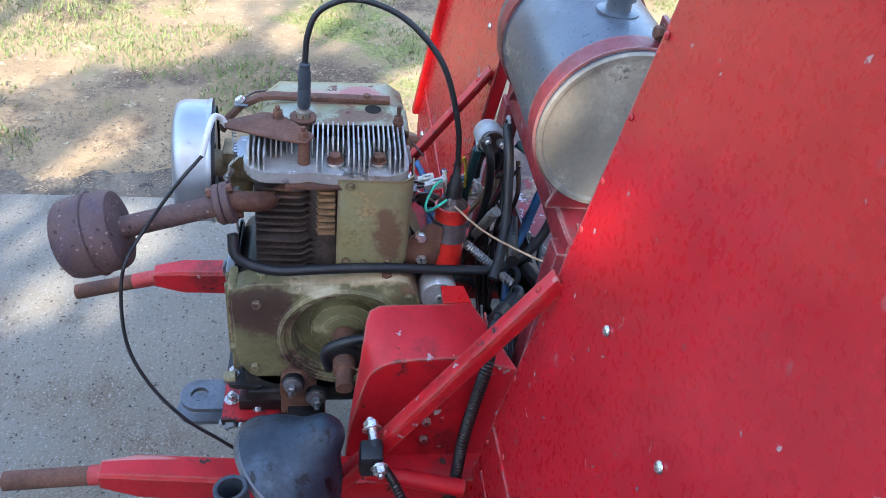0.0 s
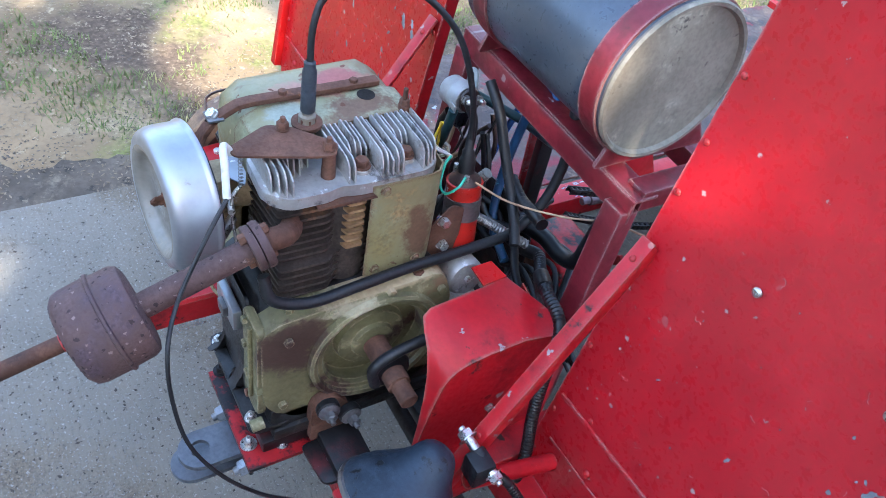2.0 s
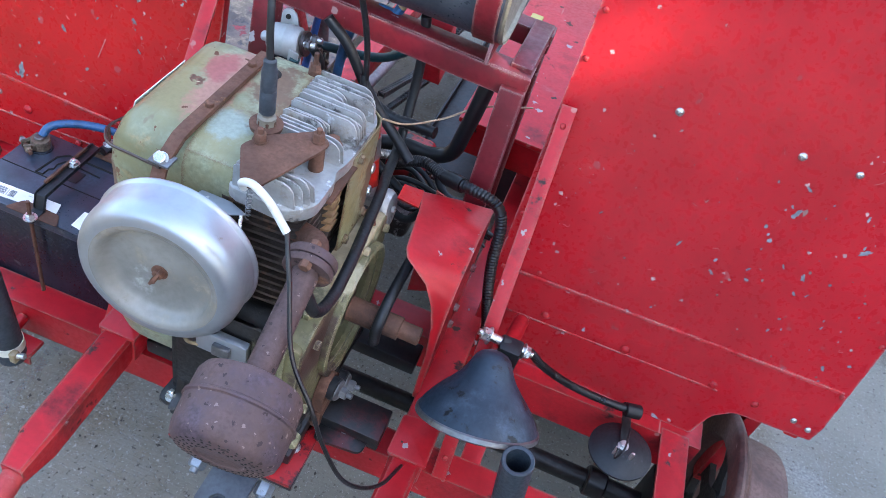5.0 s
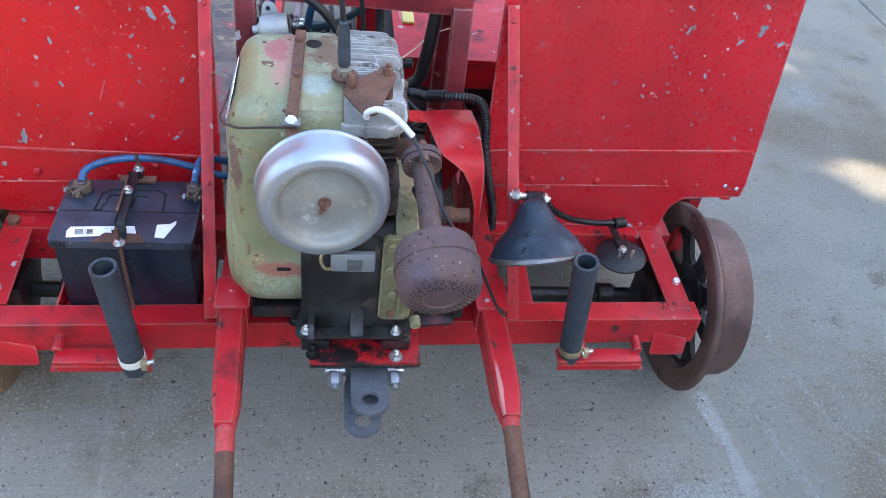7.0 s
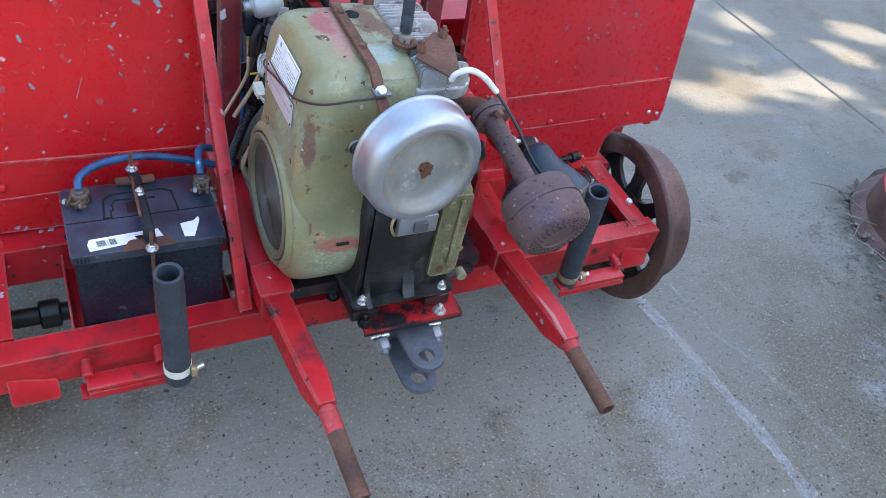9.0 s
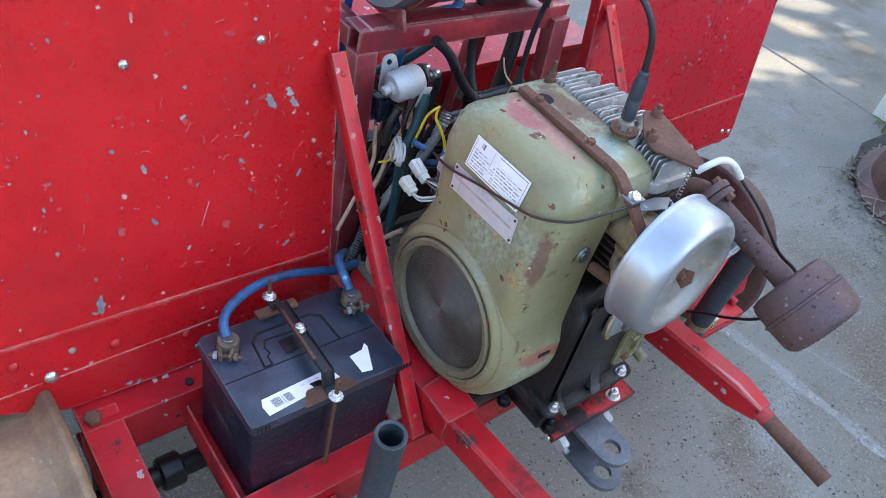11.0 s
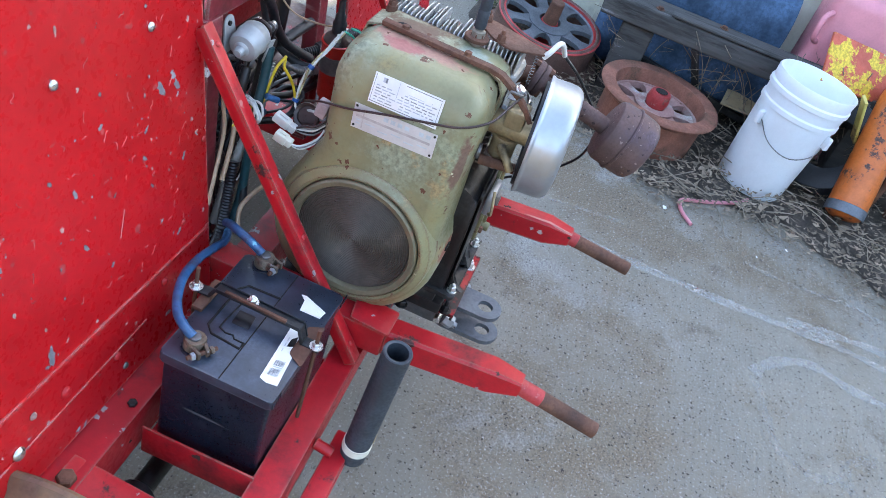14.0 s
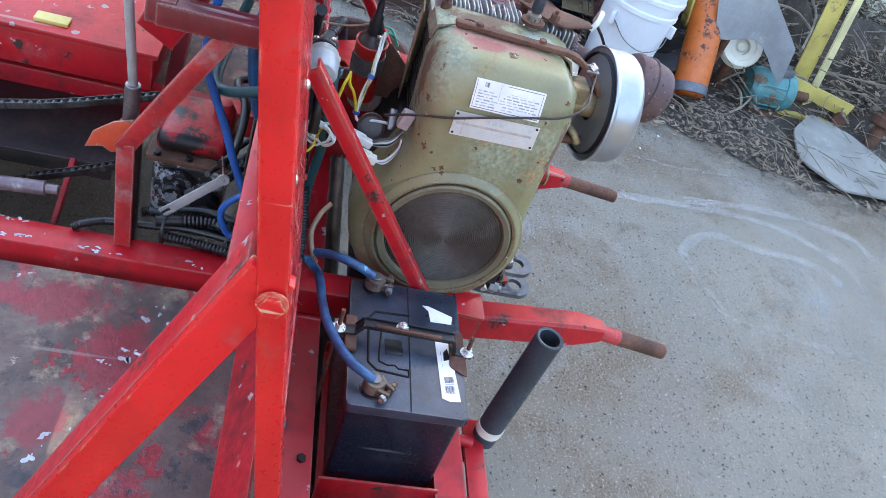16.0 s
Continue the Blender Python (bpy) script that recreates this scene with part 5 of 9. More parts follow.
# tappet cover, governor case and cast pads on the front of the block
part("valve_cover", prism(bmesh.new(), rounded([(-0.09, 0.472), (0.036, 0.472), (0.036, 0.70), (-0.09, 0.70)], 0.012), (0, 0.019, 0), (1, 0, 0), (0, 0, 1), (0, -1, 0), 0.006, 0.005), M_oilblack, eng, "oily black valve cover")
part("cast_fillet", prism(bmesh.new(), [(0.0, 0.0), (0.030, 0.0), (0.012, 0.008), (0.004, 0.022), (0.0, 0.045)], (-0.088, 0.014, 0.4685), (0, -1, 0), (0, 0, 1), (1, 0, 0), 0.012, 0.002), M_oilblack, eng)
part("cast_fillet", prism(bmesh.new(), [(0.0, 0.0), (0.022, 0.0), (0.012, 0.008), (0.004, 0.026), (0.0, 0.060)], (-0.012, 0.014, 0.4685), (0, -1, 0), (0, 0, 1), (1, 0, 0), 0.026, 0.004), M_oilblack, eng)
bm = bmesh.new()
prism(bm, rounded([(0.038, 0.500), (0.096, 0.500), (0.097, 0.698), (0.038, 0.700)], 0.010), (0, 0.020, 0), (1, 0, 0), (0, 0, 1), (0, -1, 0), 0.013, 0.004)
pad = part("front_pad", bm, M_crank, eng, "olive cast pad with chipped paint")
for z in (0.520, 0.572, 0.632, 0.684):
    bolt(pad, (0.060 if z < 0.6 else 0.052, 0.007, z), (0, -1, 0), 0.013, 0.007, 0.0, material=M_crank if z > 0.55 else M_rust)
part("cast_rib", box(bmesh.new(), (0.070, 0.000, 0.530), (0.078, 0.008, 0.690), None, 0.003), M_crank, pad)
part("foot_flange", prism(bmesh.new(), rounded([(-0.112, -0.006), (0.100, -0.006), (0.104, 0.060), (-0.108, 0.060)], 0.012), (0, 0, 0.4585), (1, 0, 0), (0, 1, 0), (0, 0, 1), 0.010, 0.003), M_oilblack, eng, "oily black foot flange")
bolt(eng, (0.074, 0.003, 0.4685), (0, 0, 1), 0.014, 0.010, 0.010, 0.005)
bolt(eng, (-0.092, 0.004, 0.4685), (0, 0, 1), 0.014, 0.010, 0.010, 0.005)
bp_ = part("breather_plate", box(bmesh.new(), (-0.050, -0.004, 0.632), (0.026, 0.010, 0.672), None, 0.003), M_zinc, eng, "dull grey breather plate")
part("breather_boss", box(bmesh.new(), (-0.022, -0.012, 0.642), (0.004, -0.003, 0.662), None, 0.002), M_steel, bp_)
part("breather_pipe", tube(bmesh.new(), [(-0.052, 0.000, 0.690), (-0.066, -0.006, 0.668), (-0.060, -0.008, 0.645), (-0.046, -0.002, 0.638)], 0.0028, 8), M_brass, eng)
# starter-side pump behind the block
bm = bmesh.new()
lathe(bm, [(0, 0), (0.030, 0), (0.033, 0.004), (0.033, 0.035), (0.028, 0.042), (0, 0.042)], (0.052, 0.352, 0.672), (1, 0, 0.15), 28)
part("points_cover", bm, M_head, eng)
bolt(eng, (0.094, 0.352, 0.680), (1, 0, 0.15), 0.010, 0.006, 0.0)
# feet
for x in (-0.075, 0.078):
    part("engine_foot", box(bmesh.new(), (x - 0.03, 0.03, 0.432), (x + 0.03, 0.31, 0.458), None, 0.004), M_oilblack, eng)
part("sump", box(bmesh.new(), (-0.095, 0.026, 0.445), (0.10, 0.315, 0.50), None, 0.008), M_oilblack, eng)

# cylinder with its cooling fins
part("barrel", lathe(bmesh.new(), [(0, 0.70), (0.040, 0.70), (0.040, 0.89), (0, 0.89)], (0.012, 0.165, 0), (0, 0, 1), 32), M_fin, eng)
for i in range(13):
    z = 0.715 + i * 0.0132
    w = 0.072 if i < 5 else 0.062
    bm = bmesh.new()
    prism(bm, rounded([(-0.05, 0.045), (w - 0.010, 0.052), (w - 0.008, 0.125), (w - 0.024, 0.14), (w - 0.024, 0.285), (-0.05, 0.285)], 0.008, 3), (0, 0, z), (1, 0, 0), (0, 1, 0), (0, 0, 1), 0.0045)
    part("cylinder_fin", bm, M_fin, eng)
    if i > 4:
        bm = bmesh.new()
        prism(bm, rounded([(0.03, 0.142), (0.060, 0.150), (0.060, 0.176), (0.03, 0.178)], 0.003, 2), (0, 0, z + 0.0005), (1, 0, 0), (0, 1, 0), (0, 0, 1), 0.0042)
        part("cylinder_fin", bm, M_tanfin, eng, "tan rusty cooling fin")
bm = bmesh.new()
side = [(0.0660, 0.179), (0.0685, 0.187), (0.0685, 0.268), (0.064, 0.284), (0.050, 0.296), (0.0, 0.300)]
sin_ = [(x - 0.0022 * (1 if y < 0.285 else 0.5), y - (0.0 if y < 0.27 else 0.0022)) for x, y in side]
prism(bm, side + sin_[::-1], (0, 0, 0.722), (1, 0, 0), (0, 1, 0), (0, 0, 1), 0.172)
part("side_baffle", bm, M_olive, eng, "olive sheet baffle beside the cylinder")
for y, z in ((0.197, 0.884), (0.195, 0.735), (0.262, 0.735)):
    bolt(eng, (0.0685, y, z), (1, 0, 0), 0.011, 0.005, 0.008, material=M_olive)
bm = bmesh.new()
prism(bm, [(0.0, 0.0), (0.085, 0.0), (0.080, 0.005), (0.0, 0.004)], (0.058, 0.10, 0.878), (0, 1, 0), (0, 0, 1), (1, 0, 0), 0.014)
part("gasket_strip", bm, M_rust, eng)

# cylinder head with upright fins
head_plan = rounded([(-0.040, 0.040), (0.040, 0.036), (0.066, 0.062), (0.066, 0.118), (0.060, 0.135), (0.066, 0.16), (0.066, 0.262), (0.048, 0.288), (-0.040, 0.288)], 0.014)
head = part("cylinder_head", prism(bmesh.new(), head_plan, (0, 0, 0.884), (1, 0, 0), (0, 1, 0), (0, 0, 1), 0.018, 0.003), M_head, eng, "weathered cast aluminium finned cylinder head")


def head_x(y):
    xs = []
    for (a, b), (c, d) in zip(head_plan, head_plan[1:] + head_plan[:1]):
        if (b - y) * (d - y) < 0:
            xs.append(a + (c - a) * (y - b) / (d - b))
    return max(xs)


for i in range(31):
    y = 0.046 + i * 0.00778
    x1 = head_x(y) - 0.007
    lo = -0.034
    for bx, by in ((0.034, 0.127), (0.034, 0.085), (0.038, 0.174), (0.035, 0.241), (0.012, 0.124)):
        if abs(y - by) < 0.0125:
            x1 = min(x1, bx - 0.014)
    if 0.095 < y < 0.135:
        lo, x1 = -0.012, min(x1, 0.008)
    top = 0.935 + 0.0025 * math.sin(i * 1.7) + 0.0025 * math.sin(i * 4.1)
    if x1 - lo < 0.012:
        continue
    bm = bmesh.new()
    prism(bm, [(lo, 0.900), (x1 + 0.004, 0.900), (x1, 0.925), (x1 - 0.006, top - 0.003), (x1 - 0.014, top), (lo + 0.004, top), (lo, top - 0.004)], (0, y - 0.00125, 0), (1, 0, 0), (0, 0, 1), (0, 1, 0), 0.0025, 0.0006)
    part("head_fin", bm, M_head, head)
for x, y in ((0.036, 0.174), (0.033, 0.241)):
    part("boss", rod(bmesh.new(), (x, y, 0.898), (x, y, 0.908), 0.014), M_head, head)
    bolt(head, (x, y, 0.908), (0, 0, 1), 0.017, 0.010, 0.013, material=M_rust)
part("stud_sleeve", rod(bmesh.new(), (0.035, 0.127, 0.895), (0.035, 0.127, 0.942), 0.010, 0.0085, 18), M_rust, head)
part("stud_sleeve", rod(bmesh.new(), (-0.039, 0.273, 0.90), (-0.039, 0.273, 0.938), 0.010, 0.0085, 18), M_rust, head)
bolt(head, (-0.039, 0.273, 0.936), (0, 0, 1), 0.013, 0.010, 0.0, 0.016, M_rust)
# rusty triangular bracket under two head nuts
bm = bmesh.new()
tri_o = rounded([(-0.038, 0.068), (-0.024, 0.098), (0.026, 0.143), (0.049, 0.130), (0.044, 0.106), (0.012, 0.010), (-0.006, 0.008)], 0.007)
prism(bm, tri_o, (0, 0, 0.9420), (1, 0, 0), (0, 1, 0), (0, 0, 1), 0.0035, 0.0008)
brk = part("cable_bracket", bm, M_rust, eng, "rusty triangular cable bracket")
for x, y in ((0.034, 0.126), (-0.023, 0.086)):
    bolt(brk, (x, y, 0.9455), (0, 0, 1), 0.014, 0.010, 0.009, 0.006, M_rust)

# spark plug, boot and lead
part("plug_well", lathe(bmesh.new(), [(0.011, 0), (0.020, 0), (0.021, 0.006), (0.012, 0.007)], (-0.034, 0.124, 0.936), (0, 0, 1), 24, close=True), M_rust, eng)
plug = part("spark_plug", lathe(bmesh.new(), [(0, -0.03), (0.010, -0.03), (0.0115, 0.0), (0.0115, 0.012), (0.0075, 0.014), (0.0070, 0.034), (0, 0.035)], (-0.034, 0.124, 0.940), (-0.02, 0.02, 1), 18), M_tankend, eng, "dusty tan spark plug in a steel body")
part("plug_nut", hexhead(bmesh.new(), (-0.034, 0.124, 0.936), (0, 0, 1), 0.021, 0.014, 0.0), M_rust, plug)
part("plug_boot", lathe(bmesh.new(), [(0.0085, 0.0), (0.0100, 0.002), (0.0100, 0.030), (0.0092, 0.032), (0.0098, 0.034), (0.0095, 0.06), (0.0078, 0.064), (0.0078, 0.072), (0.0052, 0.075)], (-0.035, 0.125, 0.957), (-0.03, 0.02, 1), 20), M_grayrub, plug)

# exhaust
ex = part("exhaust_elbow", tube(bmesh.new(), [(0.030, 0.080, 0.835), (0.060, 0.066, 0.846), (0.079, 0.048, 0.858), (0.086, 0.024, 0.863), (0.086, 0.010, 0.858)], 0.0155, 18), M_rust, eng, "rusty exhaust elbow and silencer")
ax_d = Vector((0.072, -0.962, -0.264)).normalized()
p0 = Vector((0.0865, 0.024, 0.8628))
bm = bmesh.new()
lathe(bm, [(0.012, 0.0), (0.031, 0.0), (0.032, 0.002), (0.032, 0.009), (0.031, 0.011), (0.012, 0.011)], p0 - ax_d * 0.0, ax_d, 28, close=True)
part("flange", bm, M_muffler, ex)
bm = bmesh.new()
lathe(bm, [(0.012, 0.0), (0.030, 0.0), (0.031, 0.002), (0.031, 0.008), (0.030, 0.010), (0.012, 0.010)], p0 + ax_d * 0.0125, ax_d, 28, close=True)
part("flange", bm, M_muffler, ex)
sd = ax_d.cross(Vector((0, 0, 1))).normalized()
ud = sd.cross(ax_d)
for k in (1, -1):
    bolt(ex, p0 + ud * 0.024 * k + ax_d * 0.022, ax_d, 0.013, 0.009, 0.0, material=M_rust)
    bolt(ex, p0 + ud * 0.024 * k, -ax_d, 0.013, 0.008, 0.0, material=M_rust)
part("exhaust_pipe", rod(bmesh.new(), p0 + ax_d * 0.015, p0 + ax_d * 0.180, 0.0165, 0.0165, 24), M_muffler, ex)
q0 = p0 + ax_d * 0.1645
muf = part("muffler", lathe(bmesh.new(), [(0.014, 0.0), (0.048, 0.001), (0.056, 0.004), (0.0600, 0.012), (0.0605, 0.036), (0.0635, 0.0375), (0.0640, 0.0405), (0.0615, 0.042), (0.0605, 0.072), (0.058, 0.081), (0.050, 0.0875), (0.036, 0.090), (0.028, 0.0895), (0.026, 0.0875), (0.0, 0.087)], q0, ax_d, 48), M_muffler, ex, "purple-brown rusty round silencer with drilled end")
bm = bmesh.new()
for ring, (rr, n) in enumerate(((0.032, 22), (0.0375, 26), (0.043, 30), (0.048, 32))):
    for i in range(n):
        a = 2 * math.pi * (i + 0.5 * (ring % 2)) / n
        h = 0.0895 - max(0, rr - 0.036) * 0.18
        lathe(bm, [(0.0015, 0.0), (0.0015, 0.0008), (0, 0.0008)], q0 + ax_d * h + (sd * math.cos(a) + ud * math.sin(a)) * rr, ax_d, 6)
tagged(part("perforation", bm, M_hole, muf), kind="stuff")

# carburettor and air cleaner
carb = part("carburettor", tube(bmesh.new(), [(-0.050, 0.080, 0.822), (-0.056, 0.045, 0.826), (-0.062, 0.005, 0.830), (-0.064, -0.03, 0.830)], 0.022, 18), M_brass, eng, "dull brass carburettor")
part("float_bowl", lathe(bmesh.new(), [(0, 0), (0.018, 0), (0.022, 0.004), (0.022, 0.036), (0.025, 0.038), (0.025, 0.044), (0, 0.044)], (-0.060, 0.018, 0.768), (0, 0, 1), 24), M_brass, carb)
part("throttle_shaft", rod(bmesh.new(), (-0.058, 0.030, 0.80), (-0.056, 0.030, 0.880), 0.0045), M_bolt, carb)
part("choke_block", box(bmesh.new(), (-0.085, -0.004, 0.835), (-0.035, 0.030, 0.868), None, 0.004), M_brass, carb)
part("throttle_lever", prism(bmesh.new(), rounded([(-0.07, 0.0), (-0.03, -0.012), (-0.005, 0.004), (-0.03, 0.014), (-0.07, 0.014)], 0.004), (0, 0.025, 0.878), (1, 0, 0), (0, 1, 0), (0, 0, 1), 0.002), M_zinc, carb)
part("link_rod", tube(bmesh.new(), [(-0.010, 0.026, 0.879), (-0.004, 0.010, 0.860), (0.0, 0.012, 0.80), (0.004, 0.020, 0.74)], 0.0025, 8), M_bolt, carb)
part("mixture_screw", rod(bmesh.new(), (-0.020, 0.012, 0.846), (0.008, 0.006, 0.850), 0.005), M_bolt, carb)
part("spring", tube(bmesh.new(), [(0.000 + 0.003 * math.cos(i * 1.3), 0.022 + 0.003 * math.sin(i * 1.3), 0.935 - 0.0012 * i) for i in range(44)], 0.0008, 5, 2), M_steel, carb)
part("fuel_union", rod(bmesh.new(), (-0.035, 0.020, 0.80), (-0.010, -0.004, 0.792), 0.007), M_bolt, carb)
part("drain_rod", tube(bmesh.new(), [(-0.085, 0.02, 0.80), (-0.105, 0.0, 0.790), (-0.108, -0.012, 0.775)], 0.007, 10), M_brass, carb)
part("intake_stub", rod(bmesh.new(), (-0.100, 0.045, 0.770), (-0.095, -0.018, 0.775), 0.009), M_rust, carb)
ac_c, ac_d = Vector((-0.0645, -0.019, 0.8335)), Vector((0.07, -1, 0.025)).normalized()
ac = part("air_cleaner", lathe(bmesh.new(), [(0.030, 0.0), (0.086, 0.0), (0.088, 0.005), (0.097, 0.005), (0.1010, 0.001), (0.1020, 0.003), (0.1012, 0.006), (0.0995, 0.0075), (0.0990, 0.010), (0.0993, 0.036), (0.0985, 0.045), (0.0960, 0.052), (0.0915, 0.0575), (0.086, 0.0600), (0.078, 0.0605)], ac_c, ac_d, 80), M_zinc, eng, "dull zinc-plated round air cleaner with dished lid", 45)
part("lid_dish", lathe(bmesh.new(), [(0.078, 0.0605), (0.0735, 0.0600), (0.0695, 0.0575), (0.0665, 0.052), (0.0640, 0.0465), (0.0600, 0.0435), (0.052, 0.0425), (0.024, 0.0420), (0.020, 0.0435), (0.0, 0.0440)], ac_c, ac_d, 80), M_dish, ac, "stained grey dished lid")
part("filter_band", lathe(bmesh.new(), [(0.090, -0.004), (0.090, 0.009)], ac_c, ac_d, 48), M_rubber, ac)
part("wing_nut", hexhead(bmesh.new(), ac_c + ac_d * 0.0435, ac_d, 0.012, 0.006, 0.010, 0.010), M_rust, ac)
for s in (1, -1):
    part("wing", box(bmesh.new(), (-0.002, -0.001, 0.0), (0.002, 0.011, 0.012), Matrix.Translation(ac_c + ac_d * 0.050) @ Matrix.Rotation(0.5 * 1, 4, "Y") @ (Matrix.Rotation(math.pi, 4, "Y") if s < 0 else Matrix()) @ Matrix.Rotation(1.2, 4, "X"), 0.001), M_rust, ac)

# throttle cable: white sleeve and thin black outer
part("cable_sleeve", tube(bmesh.new(), [(-0.002, 0.012, 0.938), (-0.001, 0.004, 0.952), (0.016, -0.004, 0.963), (0.040, -0.010, 0.953), (0.066, -0.017, 0.928)], 0.0048, 10), M_white, eng, "white cable sleeve")
thr = solo("throttle_cable", tube(bmesh.new(), [(0.066, -0.017, 0.928), (0.092, -0.055, 0.890), (0.122, -0.098, 0.835), (0.160, -0.123, 0.800), (0.187, -0.130, 0.744), (0.215, -0.122, 0.680), (0.240, -0.090, 0.622), (0.258, -0.045, 0.572), (0.266, 0.0, 0.535), (0.270, 0.030, 0.508)], 0.0028, 8, 10), M_wire, "thin black throttle cable hanging in a loop", "cable")
ht = solo("ignition_lead", tube(bmesh.new(), [(-0.0372, 0.1263, 1.026), (-0.043, 0.131, 1.075), (-0.050, 0.150, 1.110), (-0.050, 0.200, 1.128), (-0.040, 0.270, 1.108), (-0.020, 0.330, 1.05), (-0.004, 0.362, 0.96), (0.004, 0.371, 0.885)], 0.0046, 10, 10), M_rubber, "thick black ignition lead arching from plug to coil", "cable")

# ---------------------------------------------------------------- engine mount and hitch
mnt = thing("mounting_plate", (0.0, 0.08, 0.385), "red steel engine mounting plate with greasy packing", "mounting plate")
part("plate", prism(bmesh.new(), [(-0.085, -0.018), (0.126, -0.018), (0.126, 0.10), (-0.085, 0.10)], (0, 0, 0.396), (1, 0, 0), (0, 1, 0), (0, 0, 1), 0.008, 0.001), M_greasyred, mnt)
part("plate_edge", box(bmesh.new(), (-0.0845, -0.0175, 0.388), (0.1255, -0.012, 0.3955), None, 0.001), M_oilblack, mnt)
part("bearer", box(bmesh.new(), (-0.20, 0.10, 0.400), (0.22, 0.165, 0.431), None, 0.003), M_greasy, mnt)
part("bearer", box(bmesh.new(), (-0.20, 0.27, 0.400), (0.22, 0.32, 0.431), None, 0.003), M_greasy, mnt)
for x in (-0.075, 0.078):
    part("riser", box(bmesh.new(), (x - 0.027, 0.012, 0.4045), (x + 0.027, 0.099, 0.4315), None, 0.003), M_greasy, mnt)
bolt(mnt, (0.079, -0.003, 0.404), (0, 0, 1), 0.016, 0.012, 0.014, 0.006)
bolt(mnt, (-0.079, 0.003, 0.404), (0, 0, 1), 0.016, 0.012, 0.014, 0.012, M_greasy)
bolt(mnt, (0.10, 0.045, 0.404), (0, 0, 1), 0.013, 0.007, 0.010)
bolt(mnt, (-0.115, 0.085, 0.404), (0, 0, 1), 0.016, 0.010, 0.013, 0.0, M_oilblack)
# rubber-bushed side mount by the crankshaft
sm = thing("rubber_mount", (0.16, 0.16, 0.43), "rusty bracket with two bolts and rubber washers", "engine mount")
part("bracket", prism(bmesh.new(), rounded([(0.086, 0.455), (0.150, 0.455), (0.152, 0.488), (0.126, 0.522), (0.098, 0.520), (0.088, 0.50)], 0.010), (0.101, 0, 0), (0, 1, 0), (0, 0, 1), (1, 0, 0), 0.018, 0.003), M_rust, sm)
for y, z, tilt in ((0.112, 0.502, (1, -0.12, 0.05)), (0.150, 0.470, (1, 0.05, -0.02))):
    part("washer", lathe(bmesh.new(), [(0, 0.0), (0.0185, 0.0), (0.0195, 0.004), (0.0195, 0.012), (0.017, 0.014), (0, 0.014)], (0.119, y, z), tilt, 28), M_rubber, sm, "black rubber washer")
    part("cup_washer", lathe(bmesh.new(), [(0, 0.0), (0.0175, 0.0), (0.0175, 0.002), (0.013, 0.005), (0, 0.005)], Vector((0.119, y, z)) + Vector(tilt) * 0.014, tilt, 24), M_steel, sm)
    bolt(sm, Vector((0.119, y, z)) + Vector(tilt) * 0.019, tilt, 0.017, 0.011, 0.0, 0.008, M_steel)
part("foot", prism(bmesh.new(), rounded([(0.118, 0.070), (0.200, 0.078), (0.206, 0.150), (0.120, 0.158)], 0.012), (0, 0, 0.4045), (1, 0, 0), (0, 1, 0), (0, 0, 1), 0.007, 0.0015), M_greasy, sm)
part("web", box(bmesh.new(), (0.102, 0.088, 0.4115), (0.119, 0.148, 0.456), None, 0.003), M_rust, sm)
bolt(sm, (0.160, 0.113, 0.4115), (0, 0, 1), 0.017, 0.008, 0.014, 0.0, M_steel)

hit = thing("tow_hitch", (0.0, 0.0, 0.33), "blue-grey steel tow hitch with two holed lugs", "tow hitch")


def lug(z, cy, cx, r, hole, back):
    bm = bmesh.new()
    n = 40
    ang = [2 * math.pi * i / n for i in range(n)]
    outer = []
    for a in ang:
        c, s = math.cos(a), math.sin(a)
        outer.append((cx + r * c, cy + r * s) if s < 0 else (cx + r * max(-1, min(1, c * 1.25)), cy + s * (back - cy)))
    lo_o, hi_o = [(x, y, z) for x, y in outer], [(x, y, z + 0.010) for x, y in outer]
    lo_i, hi_i = [(cx + hole * math.cos(a), cy + hole * math.sin(a), z) for a in ang], [(cx + hole * math.cos(a), cy + hole * math.sin(a), z + 0.010) for a in ang]
    vs = [[bm.verts.new(p) for p in l] for l in (lo_o, hi_o, hi_i, lo_i)]
    for p, q in zip(vs, vs[1:] + vs[:1]):
        for i in range(n):
            j = (i + 1) % n
            bm.faces.new((p[i], p[j], q[j], q[i]))
    return bm


part("lug", lug(0.352, -0.070, 0.030, 0.036, 0.0165, 0.06), M_hitch, hit)
part("lug", lug(0.300, -0.082, 0.018, 0.036, 0.0165, 0.06), M_hitch, hit)
part("drawbar", box(bmesh.new(), (-0.030, 0.02, 0.312), (0.075, 0.115, 0.350), None, 0.004), M_hitch, hit)
for x, s in ((-0.036, -1), (0.080, 1)):
    part("cross_bolt", rod(bmesh.new(), (x - 0.02, 0.012, 0.345), (x + 0.02, 0.012, 0.345), 0.007), M_bolt, hit)
    bolt(hit, (x, 0.000, 0.345), (0, -1, -0.3), 0.026, 0.022, 0.0, 0.008, M_zincdull)

